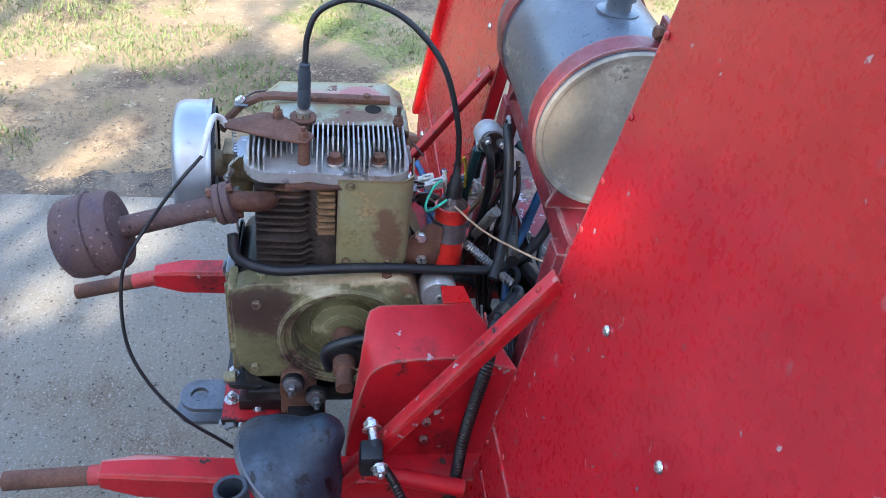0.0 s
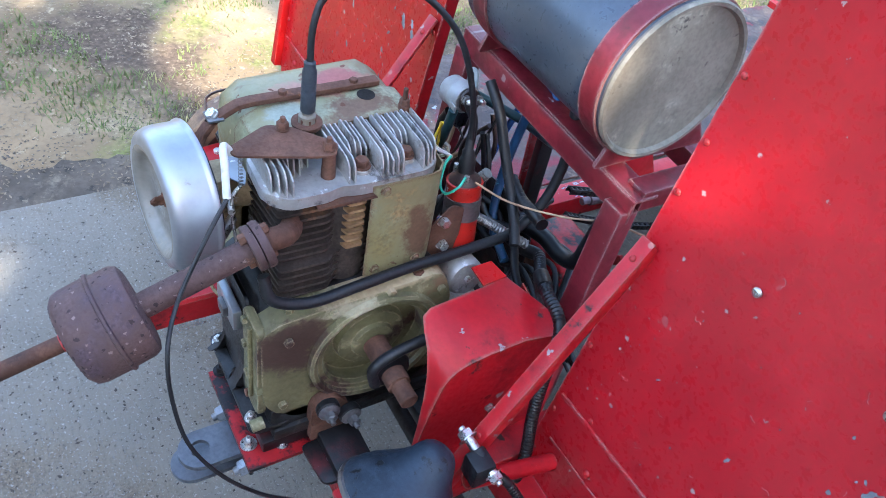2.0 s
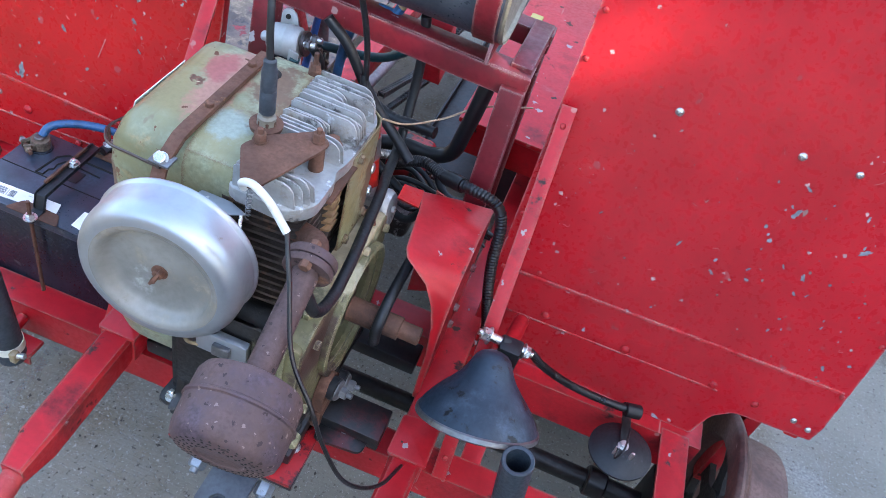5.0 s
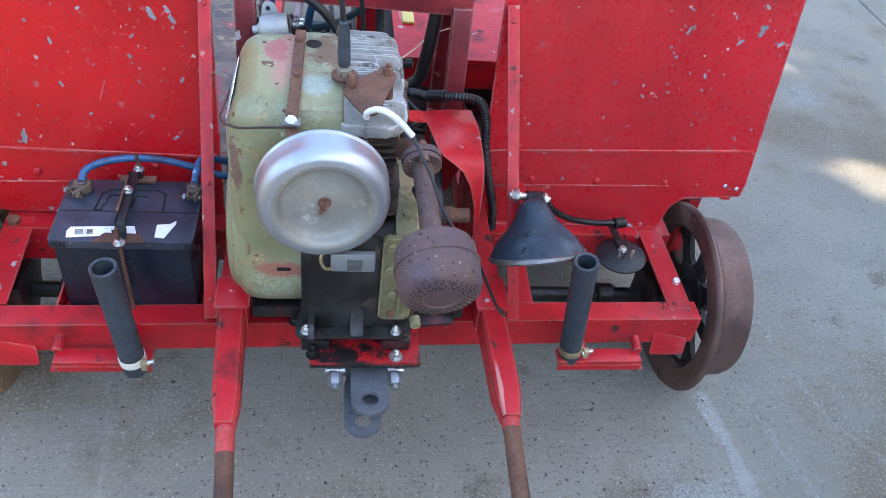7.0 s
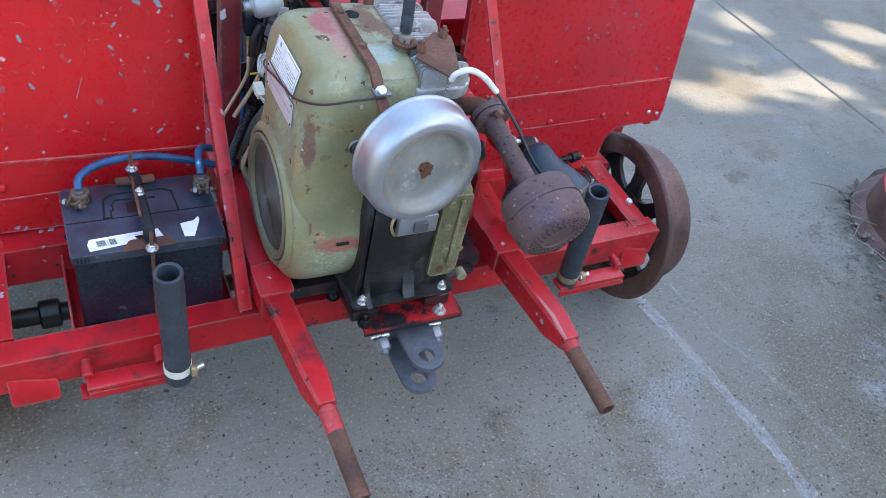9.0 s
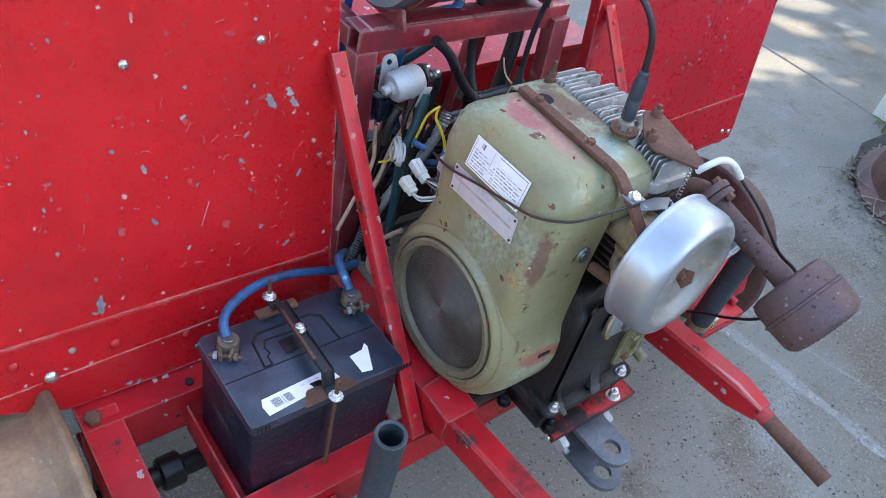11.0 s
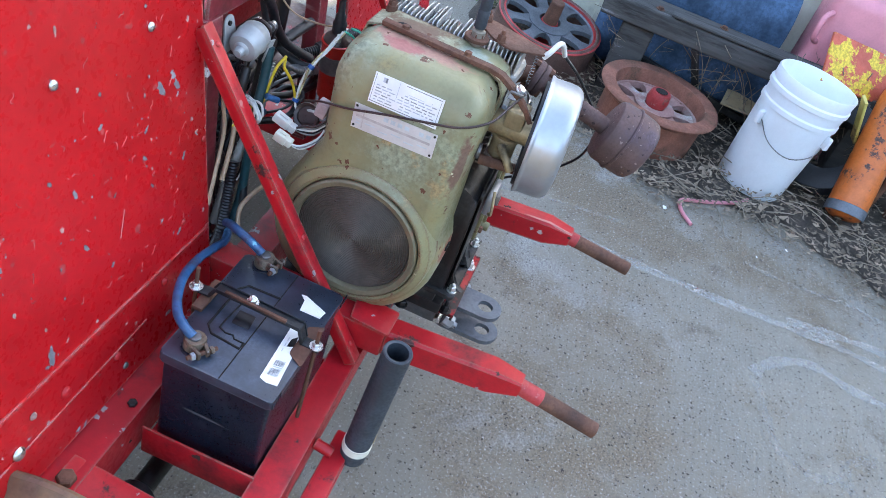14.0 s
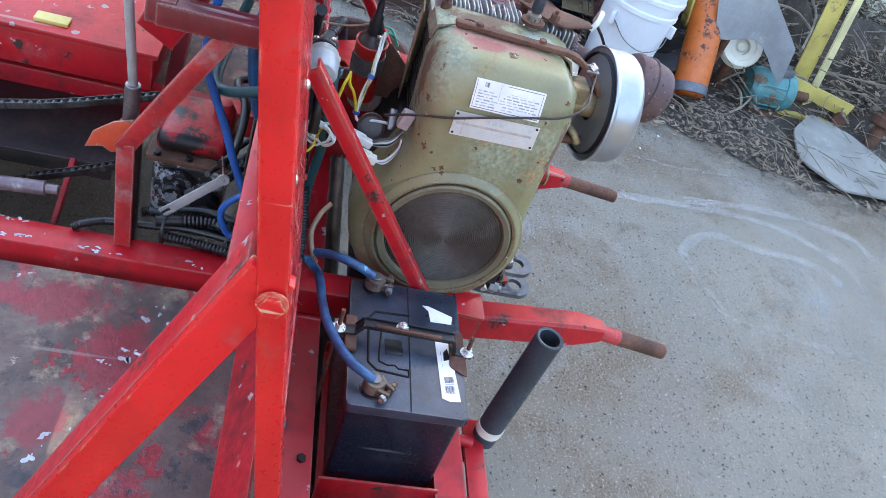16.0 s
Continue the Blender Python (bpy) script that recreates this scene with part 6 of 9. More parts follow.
# ---------------------------------------------------------------- belt guard
gd = thing("belt_guard", (0.2, 0.31, 0.45), "red bent sheet steel belt guard with a torn tab", "belt guard")
bm = bmesh.new()
left_e = [(0.128, 0.400, 0.700), (0.138, 0.350, 0.705), (0.146, 0.290, 0.711), (0.152, 0.248, 0.714), (0.160, 0.232, 0.711), (0.178, 0.226, 0.700), (0.200, 0.222, 0.683), (0.218, 0.217, 0.650), (0.230, 0.211, 0.608), (0.236, 0.206, 0.55), (0.238, 0.200, 0.44)]
right_e = [(0.246, 0.461, 0.668), (0.245, 0.363, 0.694), (0.245, 0.305, 0.691), (0.245, 0.268, 0.685), (0.245, 0.250, 0.677), (0.245, 0.238, 0.666), (0.245, 0.229, 0.649), (0.245, 0.222, 0.618), (0.246, 0.215, 0.580), (0.247, 0.208, 0.54), (0.248, 0.200, 0.44)]
loops = []
for a, b in zip(left_e, right_e):
    a, b = Vector(a), Vector(b)
    low = Vector((-0.0005, 0.0018, -0.0022))
    loops.append([a, a.lerp(b, 0.5) + Vector((0, 0, 0.003)), a.lerp(b, 0.93) + Vector((0, 0, 0.0012)), b, b + low, a.lerp(b, 0.93) + low, a.lerp(b, 0.5) + low, a + low])
loft(bm, loops)
part("hood", bm, M_red, gd, sharp=45)
bm = bmesh.new()
prism(bm, [(y, z - 0.0005) for x, y, z in right_e] + [(0.461, 0.44)], (0.2435, 0, 0), (0, 1, 0), (0, 0, 1), (1, 0, 0), 0.0025)
bmesh.ops.triangulate(bm, faces=[f for f in bm.faces if len(f.verts) > 4])
part("side_sheet", bm, M_red, gd, sharp=30)
bm = bmesh.new()
prism(bm, rounded([(0.0, 0.0), (0.06, 0.03), (0.10, 0.14), (0.096, 0.225), (0.0, 0.255)], [0.0, 0.02, 0.03, 0.01, 0]), (0.146, 0.42, 0.44), (1, 0, 0), (0, 0, 1), (0, 1, 0), 0.003)
part("end_sheet", bm, M_red, gd)
bm = bmesh.new()
loft(bm, [[(0.136, 0.352, 0.706), (0.129, 0.400, 0.702), (0.129, 0.400, 0.699), (0.136, 0.352, 0.703)], [(0.098, 0.352, 0.709), (0.096, 0.390, 0.708), (0.096, 0.390, 0.705), (0.098, 0.352, 0.706)]])
part("torn_tab", bm, M_redbright, gd)
for y, z in ((0.33, 0.50), (0.33, 0.545), (0.40, 0.58)):
    bolt(gd, (0.2462, y, z), (1, 0, 0), 0.012, 0.006, 0.008, material=M_redold)

# coil on its bracket
coil = thing("ignition_coil", (0.045, 0.367, 0.70), "red cylindrical ignition coil with flaking paint in a steel clamp", "ignition coil")
c0, c1 = Vector((0.032, 0.366, 0.690)), Vector((0.012, 0.369, 0.815))
cd = (c1 - c0).normalized()
part("can", lathe(bmesh.new(), [(0, 0), (0.024, 0), (0.0275, 0.004), (0.0275, 0.118), (0.029, 0.119), (0.029, 0.124), (0.026, 0.125)], c0, cd, 36), M_coil, coil)
part("clamp", lathe(bmesh.new(), [(0.0280, 0.064), (0.0294, 0.064), (0.0294, 0.100), (0.0280, 0.100)], c0, cd, 36, close=True), M_steel, coil)
part("cap", lathe(bmesh.new(), [(0.0265, 0.122), (0.024, 0.130), (0.016, 0.136), (0.011, 0.145), (0.011, 0.150), (0, 0.150)], c0, cd, 28), M_coilcap, coil)
part("boot", lathe(bmesh.new(), [(0.0135, 0.140), (0.0125, 0.150), (0.013, 0.160), (0.010, 0.166), (0.0098, 0.175), (0.0065, 0.18), (0.006, 0.20), (0.0046, 0.205)], c0, cd, 20), M_rubber, coil)
part("bracket", prism(bmesh.new(), rounded([(0.292, 0.690), (0.352, 0.690), (0.352, 0.790), (0.330, 0.800), (0.292, 0.760)], 0.006), (0.044, 0, 0), (0, 1, 0), (0, 0, 1), (1, 0, 0.2), 0.004, 0.001), M_rust, coil)
for y, z in ((0.317, 0.774), (0.322, 0.725)):
    bolt(coil, (0.046, y, z), (1, 0, 0.15), 0.015, 0.012, 0.010, 0.0)
for dx, m in ((0.016, M_bolt), (-0.016, M_bolt)):
    part("terminal", rod(bmesh.new(), c0 + cd * 0.128 + Vector((dx, -0.008, 0)), c0 + cd * 0.145 + Vector((dx, -0.008, 0)), 0.004), m, coil)

# ---------------------------------------------------------------- battery
bat = thing("battery", (-0.437, 0.248, 0.345), "dusty black car battery with a torn white label", "battery")
bm = bmesh.new()
prism(bm, rounded([(-0.562, 0.160), (-0.312, 0.160), (-0.312, 0.333), (-0.562, 0.333)], 0.008, 4), (0, 0, 0.347), (1, 0, 0), (0, 1, 0), (0, 0, 1), 0.180, 0.003)
part("case", bm, M_blackp, bat)
bm = bmesh.new()
prism(bm, rounded([(-0.567, 0.155), (-0.307, 0.155), (-0.307, 0.338), (-0.567, 0.338)], 0.008, 4), (0, 0, 0.5275), (1, 0, 0), (0, 1, 0), (0, 0, 1), 0.018, 0.003)
lid = part("lid", bm, M_lid, bat)
part("lid_seam", box(bmesh.new(), (-0.566, 0.2405, 0.5452), (-0.308, 0.2425, 0.5464), None, 0.0003), M_hole, lid)
for i in range(9):
    for x in (-0.560, -0.318):
        if i < 5:
            part("lid_rib", box(bmesh.new(), (x + 0.006 * (i % 5) - 0.004, 0.1535, 0.529), (x + 0.006 * (i % 5) - 0.001, 0.156, 0.540), None, 0.0004), M_blackp, lid)
for line, r in (([(-0.374, 0.24), (-0.377, 0.297), (-0.392, 0.307), (-0.483, 0.307), (-0.497, 0.294), (-0.502, 0.244), (-0.489, 0.244)], 0.0020), ([(-0.408, 0.286), (-0.465, 0.29), (-0.479, 0.29), (-0.485, 0.277), (-0.483, 0.265), (-0.489, 0.26), (-0.489, 0.244)], 0.0015)):
    part("handle_groove", tube(bmesh.new(), [(x, y, 0.5462) for x, y in line], r, 6, 2, smooth=False), M_hole, lid)
part("vent_square", prism(bmesh.new(), rounded([(-0.431, 0.282), (-0.431, 0.254), (-0.461, 0.251), (-0.462, 0.28)], 0.003)[::-1], (0, 0, 0.5454), (1, 0, 0), (0, 1, 0), (0, 0, 1), 0.0009, 0.0002), M_wire, lid)
LAB = [Vector(q) for q in [(-0.419, 0.199), (-0.412, 0.176), (-0.535, 0.164), (-0.539, 0.193)]]
part("label", prism(bmesh.new(), [tuple(q) for q in (LAB[0], LAB[1], LAB[2], LAB[2].lerp(LAB[3], 0.6), LAB[3].lerp(LAB[0], 0.05), LAB[3].lerp(LAB[0], 0.3))], (0, 0, 0.5458), (1, 0, 0), (0, 1, 0), (0, 0, 1), 0.0008), M_label, lid, "torn white label")
part("label", prism(bmesh.new(), [(-0.345, 0.217), (-0.344, 0.208), (-0.361, 0.166), (-0.378, 0.169), (-0.379, 0.204), (-0.355, 0.207)], (0, 0, 0.5458), (1, 0, 0), (0, 1, 0), (0, 0, 1), 0.0008), M_label, lid, "torn white label")


def on_label(a, b):
    """A point of the label: a across it, b down it."""
    p = LAB[0].lerp(LAB[1], a).lerp(LAB[3].lerp(LAB[2], a), b)
    return p.x, p.y


def ink(a0, a1, b0, b1, m):
    part("print_bar", prism(bmesh.new(), [on_label(a0, b0), on_label(a1, b0), on_label(a1, b1), on_label(a0, b1)], (0, 0, 0.5467), (1, 0, 0), (0, 1, 0), (0, 0, 1), 0.0004), m, lid)


part("label_mark", prism(bmesh.new(), [on_label(0.45, 0.22), on_label(0.75, 0.16), on_label(0.85, 0.34), on_label(0.40, 0.36)], (0, 0, 0.5467), (1, 0, 0), (0, 1, 0), (0, 0, 1), 0.0004), M_wire, lid)
for k in range(3):
    ink(0.25, 0.30, 0.20 + 0.1 * k, 0.26 + 0.1 * k, M_inkpale)
for k in range(13):
    ink(0.28 + 0.042 * k, 0.28 + 0.042 * k + 0.014 + 0.010 * (k % 3 == 0), 0.62, 0.71, M_ink)
    ink(0.25 + 0.042 * k, 0.25 + 0.042 * k + 0.012 + 0.012 * (k % 4 == 1), 0.76, 0.88, M_ink)
ink(0.3, 0.8, 0.725, 0.74, M_inkpale)
for x in (-0.534, -0.320):
    part("terminal_boss", lathe(bmesh.new(), [(0.020, 0), (0.019, 0.003), (0.0, 0.003)], (x, 0.300, 0.545), (0, 0, 1), 24), M_blackp, bat)
    ter = part("terminal_clamp", lathe(bmesh.new(), [(0.0165, 0.0), (0.0165, 0.016), (0.0155, 0.018), (0.0085, 0.018), (0.0085, 0.020), (0.0, 0.0205)], (x, 0.300, 0.549), (0.05, 0, 1), 22), M_corroded, bat, "corroded grey terminal clamp")
    part("lead_post", rod(bmesh.new(), (x, 0.300, 0.562), (x, 0.300, 0.5715), 0.0086), M_steel, ter)
    side = 1 if x > -0.4 else -1
    ahead = Vector((-0.55, -0.83, 0)) if side < 0 else Vector((-0.1, -1.0, 0))
    across = Vector((-ahead.y, ahead.x, 0))
    for e in (-1, 1):
        a = Vector((x, 0.300, 0.558)) + ahead * 0.010 + across * e * 0.010
        part("clamp_ear", bar(bmesh.new(), a, a + ahead * 0.020 - across * e * 0.0035, 0.006, 0.014, (0, 0, 1), 0.002), M_corroded, ter)
    pin = Vector((x, 0.300, 0.558)) + ahead * 0.024
    part("clamp_bolt", rod(bmesh.new(), pin - across * 0.024, pin + across * 0.024, 0.0035, seg=12), M_rust, ter)
    bolt(ter, pin + across * 0.012, across, 0.011, 0.006, 0.0, 0.0, M_corroded)
    bolt(ter, pin - across * 0.012, -across, 0.011, 0.006, 0.0, 0.0, M_zincdull)
# hold-down
hd = thing("battery_clamp", (-0.437, 0.25, 0.546), "black steel hold-down strap with long threaded rods", "battery clamp")
bm = bmesh.new()
pts = [(-0.437, 0.142, 0.546), (-0.437, 0.170, 0.549), (-0.437, 0.178, 0.574), (-0.437, 0.320, 0.578), (-0.436, 0.330, 0.560), (-0.436, 0.362, 0.558)]
for a, b in zip(pts, pts[1:]):
    d = (Vector(b) - Vector(a)).normalized()
    bar(bm, Vector(a) - d * 0.0015, Vector(b) + d * 0.0015, 0.019, 0.004, (0, -0.2, 1), 0.0008)
for e in (-0.0088, 0.0088):
    for a, b in zip(pts[1:4], pts[2:5]):
        bar(bm, Vector(a) + Vector((e, 0, 0.003)), Vector(b) + Vector((e, 0, 0.003)), 0.0018, 0.006, (0, -0.2, 1), 0.0005)
part("strap", bm, M_rubber, hd)
part("strap_rail", bar(bmesh.new(), (-0.446, 0.20, 0.5815), (-0.444, 0.305, 0.5835), 0.005, 0.006, (0, 0, 1), 0.001), M_rust, hd)
bolt(hd, (-0.437, 0.262, 0.580), (0, 0, 1), 0.013, 0.007, 0.010, 0.003)
for y in (0.148, 0.357):
    part("threaded_rod", rod(bmesh.new(), (-0.437, y, 0.352), (-0.437, y, 0.585 if y < 0.2 else 0.60), 0.0034), M_rust, hd)
    bolt(hd, (-0.437, y, 0.5485 if y < 0.2 else 0.560), (0, 0, 1), 0.012, 0.008, 0.011)
part("rusty_shim", prism(bmesh.new(), rounded([(-0.487, 0.150), (-0.392, 0.152), (-0.405, 0.176), (-0.470, 0.178)], 0.006), (0, 0, 0.5466), (1, 0, 0), (0, 1, 0), (0, 0, 1), 0.0012), M_rust, hd)
part("wood_shim", box(bmesh.new(), (-0.47, 0.327, 0.5466), (-0.40, 0.345, 0.5546), None, 0.002), M_rust, hd)
# tray
tr = thing("battery_tray", (-0.437, 0.25, 0.335), "red steel angle tray holding the battery", "tray")
for lo, hi in (((-0.582, 0.153, 0.336), (-0.292, 0.343, 0.341)), ((-0.583, 0.152, 0.318), (-0.579, 0.344, 0.380)), ((-0.296, 0.152, 0.341), (-0.292, 0.344, 0.368))):
    part("tray_side" if hi[2] > 0.35 else "tray_floor", box(bmesh.new(), lo, hi, None, 0.001), M_red, tr)
part("tray_side", box(bmesh.new(), (-0.578, 0.1525, 0.3415), (-0.297, 0.156, 0.366), None, 0.001), M_red, tr)
# battery leads
ld = solo("battery_lead", tube(bmesh.new(), [(-0.534, 0.304, 0.568), (-0.531, 0.322, 0.578), (-0.515, 0.342, 0.580), (-0.482, 0.362, 0.579), (-0.438, 0.378, 0.573), (-0.385, 0.386, 0.562), (-0.335, 0.388, 0.546), (-0.285, 0.392, 0.525), (-0.235, 0.41, 0.505)], 0.0075, 12, 8), M_bluewire, "thick worn blue battery lead", "cable")
ld2 = solo("battery_lead", tube(bmesh.new(), [(-0.320, 0.306, 0.570), (-0.318, 0.330, 0.582), (-0.312, 0.358, 0.588), (-0.292, 0.380, 0.575), (-0.27, 0.40, 0.555)], 0.0075, 12, 8), M_bluewire, "short thick blue battery lead", "cable")

# ---------------------------------------------------------------- buffer hoses
for x0, x1, y0, y1, zt_, s in ((-0.421, -0.431, 0.040, 0.026, 0.606, -1), (0.459, 0.417, 0.068, 0.039, 0.625, 1)):
    hs = thing("buffer_hose", (x0, y0, 0.316), "upright length of black rubber hose held by a hose clamp", "hose", "buffer hoses")
    a, b = Vector((x0, y0, 0.316)), Vector((x1, y1, zt_))
    part("hose", pipe(bmesh.new(), a, b, 0.0235, 0.006, 28), M_grayrub, hs)
    d = (b - a).normalized()
    cl = part("hose_clamp", lathe(bmesh.new(), [(0.0238, 0.028), (0.0250, 0.028), (0.0250, 0.046), (0.0238, 0.046)], a, d, 28, close=True), M_cream if s < 0 else M_brass, hs, "pale metal hose clamp")
    part("clamp_screw", rod(bmesh.new(), a + d * 0.037 + Vector((0.020, -0.018, 0)), a + d * 0.040 + Vector((0.044, -0.014, 0.003)), 0.005), M_bolt, cl)
    part("clamp_lug", box(bmesh.new(), (x0 + 0.018, y0 - 0.026, 0.340), (x0 + 0.030, y0 - 0.012, 0.362), None, 0.002), M_brass, cl)
    st = thing("step_bar", (x0 + s * 0.11, 0.066, 0.30), "short red flat bar carrying the hose below the beam", "bar", "step bars")
    xa, xb = (x0 - 0.03 * s, x0 + s * 0.155)
    part("flat", box(bmesh.new(), (min(xa, xb), 0.045, 0.318), (max(xa, xb), 0.082, 0.328), None, 0.003), M_red, st)
    part("lip", box(bmesh.new(), (min(xa, xb) + 0.002, 0.044, 0.300), (max(xa, xb) - 0.002, 0.0485, 0.3175), None, 0.001), M_red, st)
    for xx in (x0 + s * 0.025, x0 + s * 0.15):
        part("stub", rod(bmesh.new(), (xx, 0.07, 0.332), (xx, 0.104, 0.338), 0.010), M_red, st)
        part("tab", box(bmesh.new(), (xx - 0.016, 0.05, 0.292), (xx + 0.016, 0.085, 0.2995), None, 0.002), M_red, st)

# ---------------------------------------------------------------- headlamp and horn
hl = thing("headlamp", (0.352, 0.14, 0.56), "black painted conical headlamp drooping on its bracket", "headlamp")
hdv = Vector((0.13, -0.60, -0.79)).normalized()
hc = Vector((0.348, 0.116, 0.571)) - hdv * 0.104
part("shell", lathe(bmesh.new(), [(0, -0.002), (0.012, -0.001), (0.021, 0.003), (0.027, 0.009), (0.0315, 0.018), (0.0365, 0.029), (0.044, 0.041), (0.0545, 0.053), (0.066, 0.065), (0.0765, 0.077), (0.085, 0.089), (0.0905, 0.099), (0.0925, 0.104)], hc, hdv, 48), surf("chalky_black_paint", (0.020, 0.034, 0.052), 0.3, 0.45, 0.1, 9, 120, 0.4, spec=0.4, layers=(((0.055, 0.078, 0.105), 8, 0.5, 0.7, 0.55, 0.1), ((0.005, 0.006, 0.008), 24, 0.58, 0.63, 0.4, 0))), hl)
part("rim", lathe(bmesh.new(), [(0.0915, 0.1015), (0.0945, 0.1035), (0.0950, 0.110), (0.088, 0.114), (0.086, 0.109)], hc, hdv, 56, close=True), M_steel, hl, "dull steel rim")
part("lens", lathe(bmesh.new(), [(0.087, 0.111), (0.06, 0.118), (0.03, 0.123), (0, 0.125)], hc, hdv, 40), M_glass, hl)
part("rear_clip", box(bmesh.new(), (0.338, 0.216, 0.578), (0.374, 0.250, 0.622), None, 0.005), M_rubber, hl)
part("pivot_bolt", rod(bmesh.new(), (0.308, 0.233, 0.621), (0.388, 0.246, 0.603), 0.0075), M_bolt, hl)
pd = Vector((0.080, 0.013, -0.018)).normalized()
bolt(hl, Vector((0.319, 0.235, 0.618)), -pd, 0.020, 0.012, 0.015, 0.005)
bolt(hl, Vector((0.376, 0.244, 0.606)), pd, 0.018, 0.010, 0.013, 0.005)
part("spacer", rod(bmesh.new(), (0.338, 0.238, 0.614), (0.352, 0.240, 0.611), 0.012), M_rubber, hl)
part("stalk", pipe(bmesh.new(), (0.350, 0.225, 0.560), (0.363, 0.378, 0.527), 0.0135, 0.003, 22), M_red, hl, "red tube stalk")
solo("lamp_cable", tube(bmesh.new(), [(0.350, 0.225, 0.612), (0.385, 0.262, 0.590), (0.418, 0.290, 0.540), (0.475, 0.318, 0.490), (0.545, 0.335, 0.465), (0.60, 0.345, 0.458)], 0.0075, 10, 8, ribs=0.006), M_wire, "black corrugated lamp cable", "cable")
hn = thing("horn", (0.615, 0.30, 0.37), "round black disc horn with spade terminals", "horn")
h0, h1 = Vector((0.613, 0.298, 0.398)), Vector((-0.05, -0.02, 1.0)).normalized()
part("disc", lathe(bmesh.new(), [(0, -0.012), (0.035, -0.012), (0.050, -0.004), (0.0575, -0.001), (0.0575, 0.003), (0.050, 0.006), (0.035, 0.016), (0.015, 0.019), (0, 0.0195)], h0, h1, 40), M_rubber, hn)
bolt(hn, h0 + h1 * 0.019, h1, 0.014, 0.007, 0.010)
for dx in (-0.014, 0.014):
    part("spade", box(bmesh.new(), (0.613 + dx - 0.0035, 0.274, 0.410), (0.613 + dx + 0.0035, 0.278, 0.436), None, 0.001), M_bolt, hn)
part("bracket", bar(bmesh.new(), (0.612, 0.300, 0.420), (0.606, 0.392, 0.418), 0.018, 0.004), M_oilblack, hn)
part("cable_cap", rod(bmesh.new(), (0.592, 0.342, 0.458), (0.620, 0.350, 0.456), 0.013), M_wire, hn)
solo("horn_lead", tube(bmesh.new(), [(0.600, 0.276, 0.434), (0.598, 0.256, 0.430), (0.606, 0.265, 0.452), (0.608, 0.31, 0.456)], 0.0018, 6), M_wire, "thin black horn lead", "cable")

# ---------------------------------------------------------------- fuel tank and its stand
ts = thing("tank_stand", (0.0, 0.55, 0.45), "red welded angle iron stand under the fuel tank", "tank stand")
fy = 0.497
def leg(a, b, w=0.036):
    bm = bmesh.new()
    bar(bm, a, b, w, 0.005, (0, -1, 0.2), 0.001)
    return bm
part("cross_rail", bar(bmesh.new(), (-0.235, fy - 0.002, 0.900), (0.226, fy + 0.004, 0.885), 0.006, 0.042, (0, 0, 1), 0.001), M_redold, ts)
part("cross_rail", bar(bmesh.new(), (-0.235, fy + 0.02, 0.9195), (0.226, fy + 0.026, 0.9045), 0.042, 0.005, (0, 0, 1), 0.001), M_redold, ts)
part("cross_rail", bar(bmesh.new(), (-0.235, fy + 0.185, 0.900), (0.226, fy + 0.19, 0.885), 0.040, 0.036, (0, 0, 1), 0.002), M_redold, ts)
for x in (-0.222, 0.205):
    part("leg", bar(bmesh.new(), (x, fy + 0.004, 0.885), (x + (0.004 if x > 0 else -0.004), fy - 0.025, 0.456), 0.040, 0.032, (0, -1, 0), 0.002), M_redold, ts)
    part("end_rail", bar(bmesh.new(), (x, fy + 0.02, 0.898), (x, fy + 0.19, 0.898), 0.036, 0.034, (0, 0, 1), 0.002), M_redold, ts)
    if x > 0:
        part("rear_leg", bar(bmesh.new(), (x, fy + 0.185, 0.885), (x, fy + 0.23, 0.456), 0.034, 0.030, (0, -1, 0), 0.002), M_redold, ts)
    s = 1 if x > 0 else -1
    part("cradle", prism(bmesh.new(), rounded([(-0.022, 0.0), (0.190, 0.0), (0.162, 0.052), (0.112, 0.020), (0.062, 0.011), (0.018, 0.020), (-0.008, 0.036)], 0.005), (x - s * 0.055, fy, 0.917), (0, 1, 0), (0, 0, 1), (1, 0, 0), 0.006, 0.001), M_redold, ts)
tk = thing("fuel_tank", (0.035, 0.515, 0.96), "scuffed blue-black cylindrical steel fuel tank with red straps", "fuel tank")
tc_, tr_ = Vector((-0.186, 0.559, 1.050)), 0.1190
part("drum", lathe(bmesh.new(), [(0.0, 0.004), (tr_ - 0.012, 0.004), (tr_ - 0.004, 0.0), (tr_, 0.004), (tr_, 0.348), (tr_ - 0.001, 0.352)], tc_, (1, 0, 0), 64), M_tank, tk)
part("end_cap", lathe(bmesh.new(), [(tr_ + 0.0005, 0.346), (tr_ + 0.0015, 0.350), (tr_ - 0.001, 0.354), (tr_ - 0.006, 0.3535), (tr_ - 0.009, 0.347), (tr_ - 0.02, 0.346), (0.0, 0.3475)], tc_, (1, 0, 0), 64), M_tankend, tk, "dusty pale tank end")
for k in (0.030, 0.306):
    sp = part("strap", lathe(bmesh.new(), [(tr_ + 0.0005, k), (tr_ + 0.0045, k), (tr_ + 0.0045, k + 0.036), (tr_ + 0.0005, k + 0.036)], tc_, (1, 0, 0), 56, close=True), M_redold, tk, "red steel strap")
    part("strap_lug", box(bmesh.new(), (tc_.x + k, 0.584, 1.162), (tc_.x + k + 0.034, 0.591, 1.204), None, 0.002), M_redold, sp)
    bolt(sp, (tc_.x + k + 0.017, 0.584, 1.186), (0, -1, 0), 0.016, 0.009, 0.012, 0.0, M_rust)
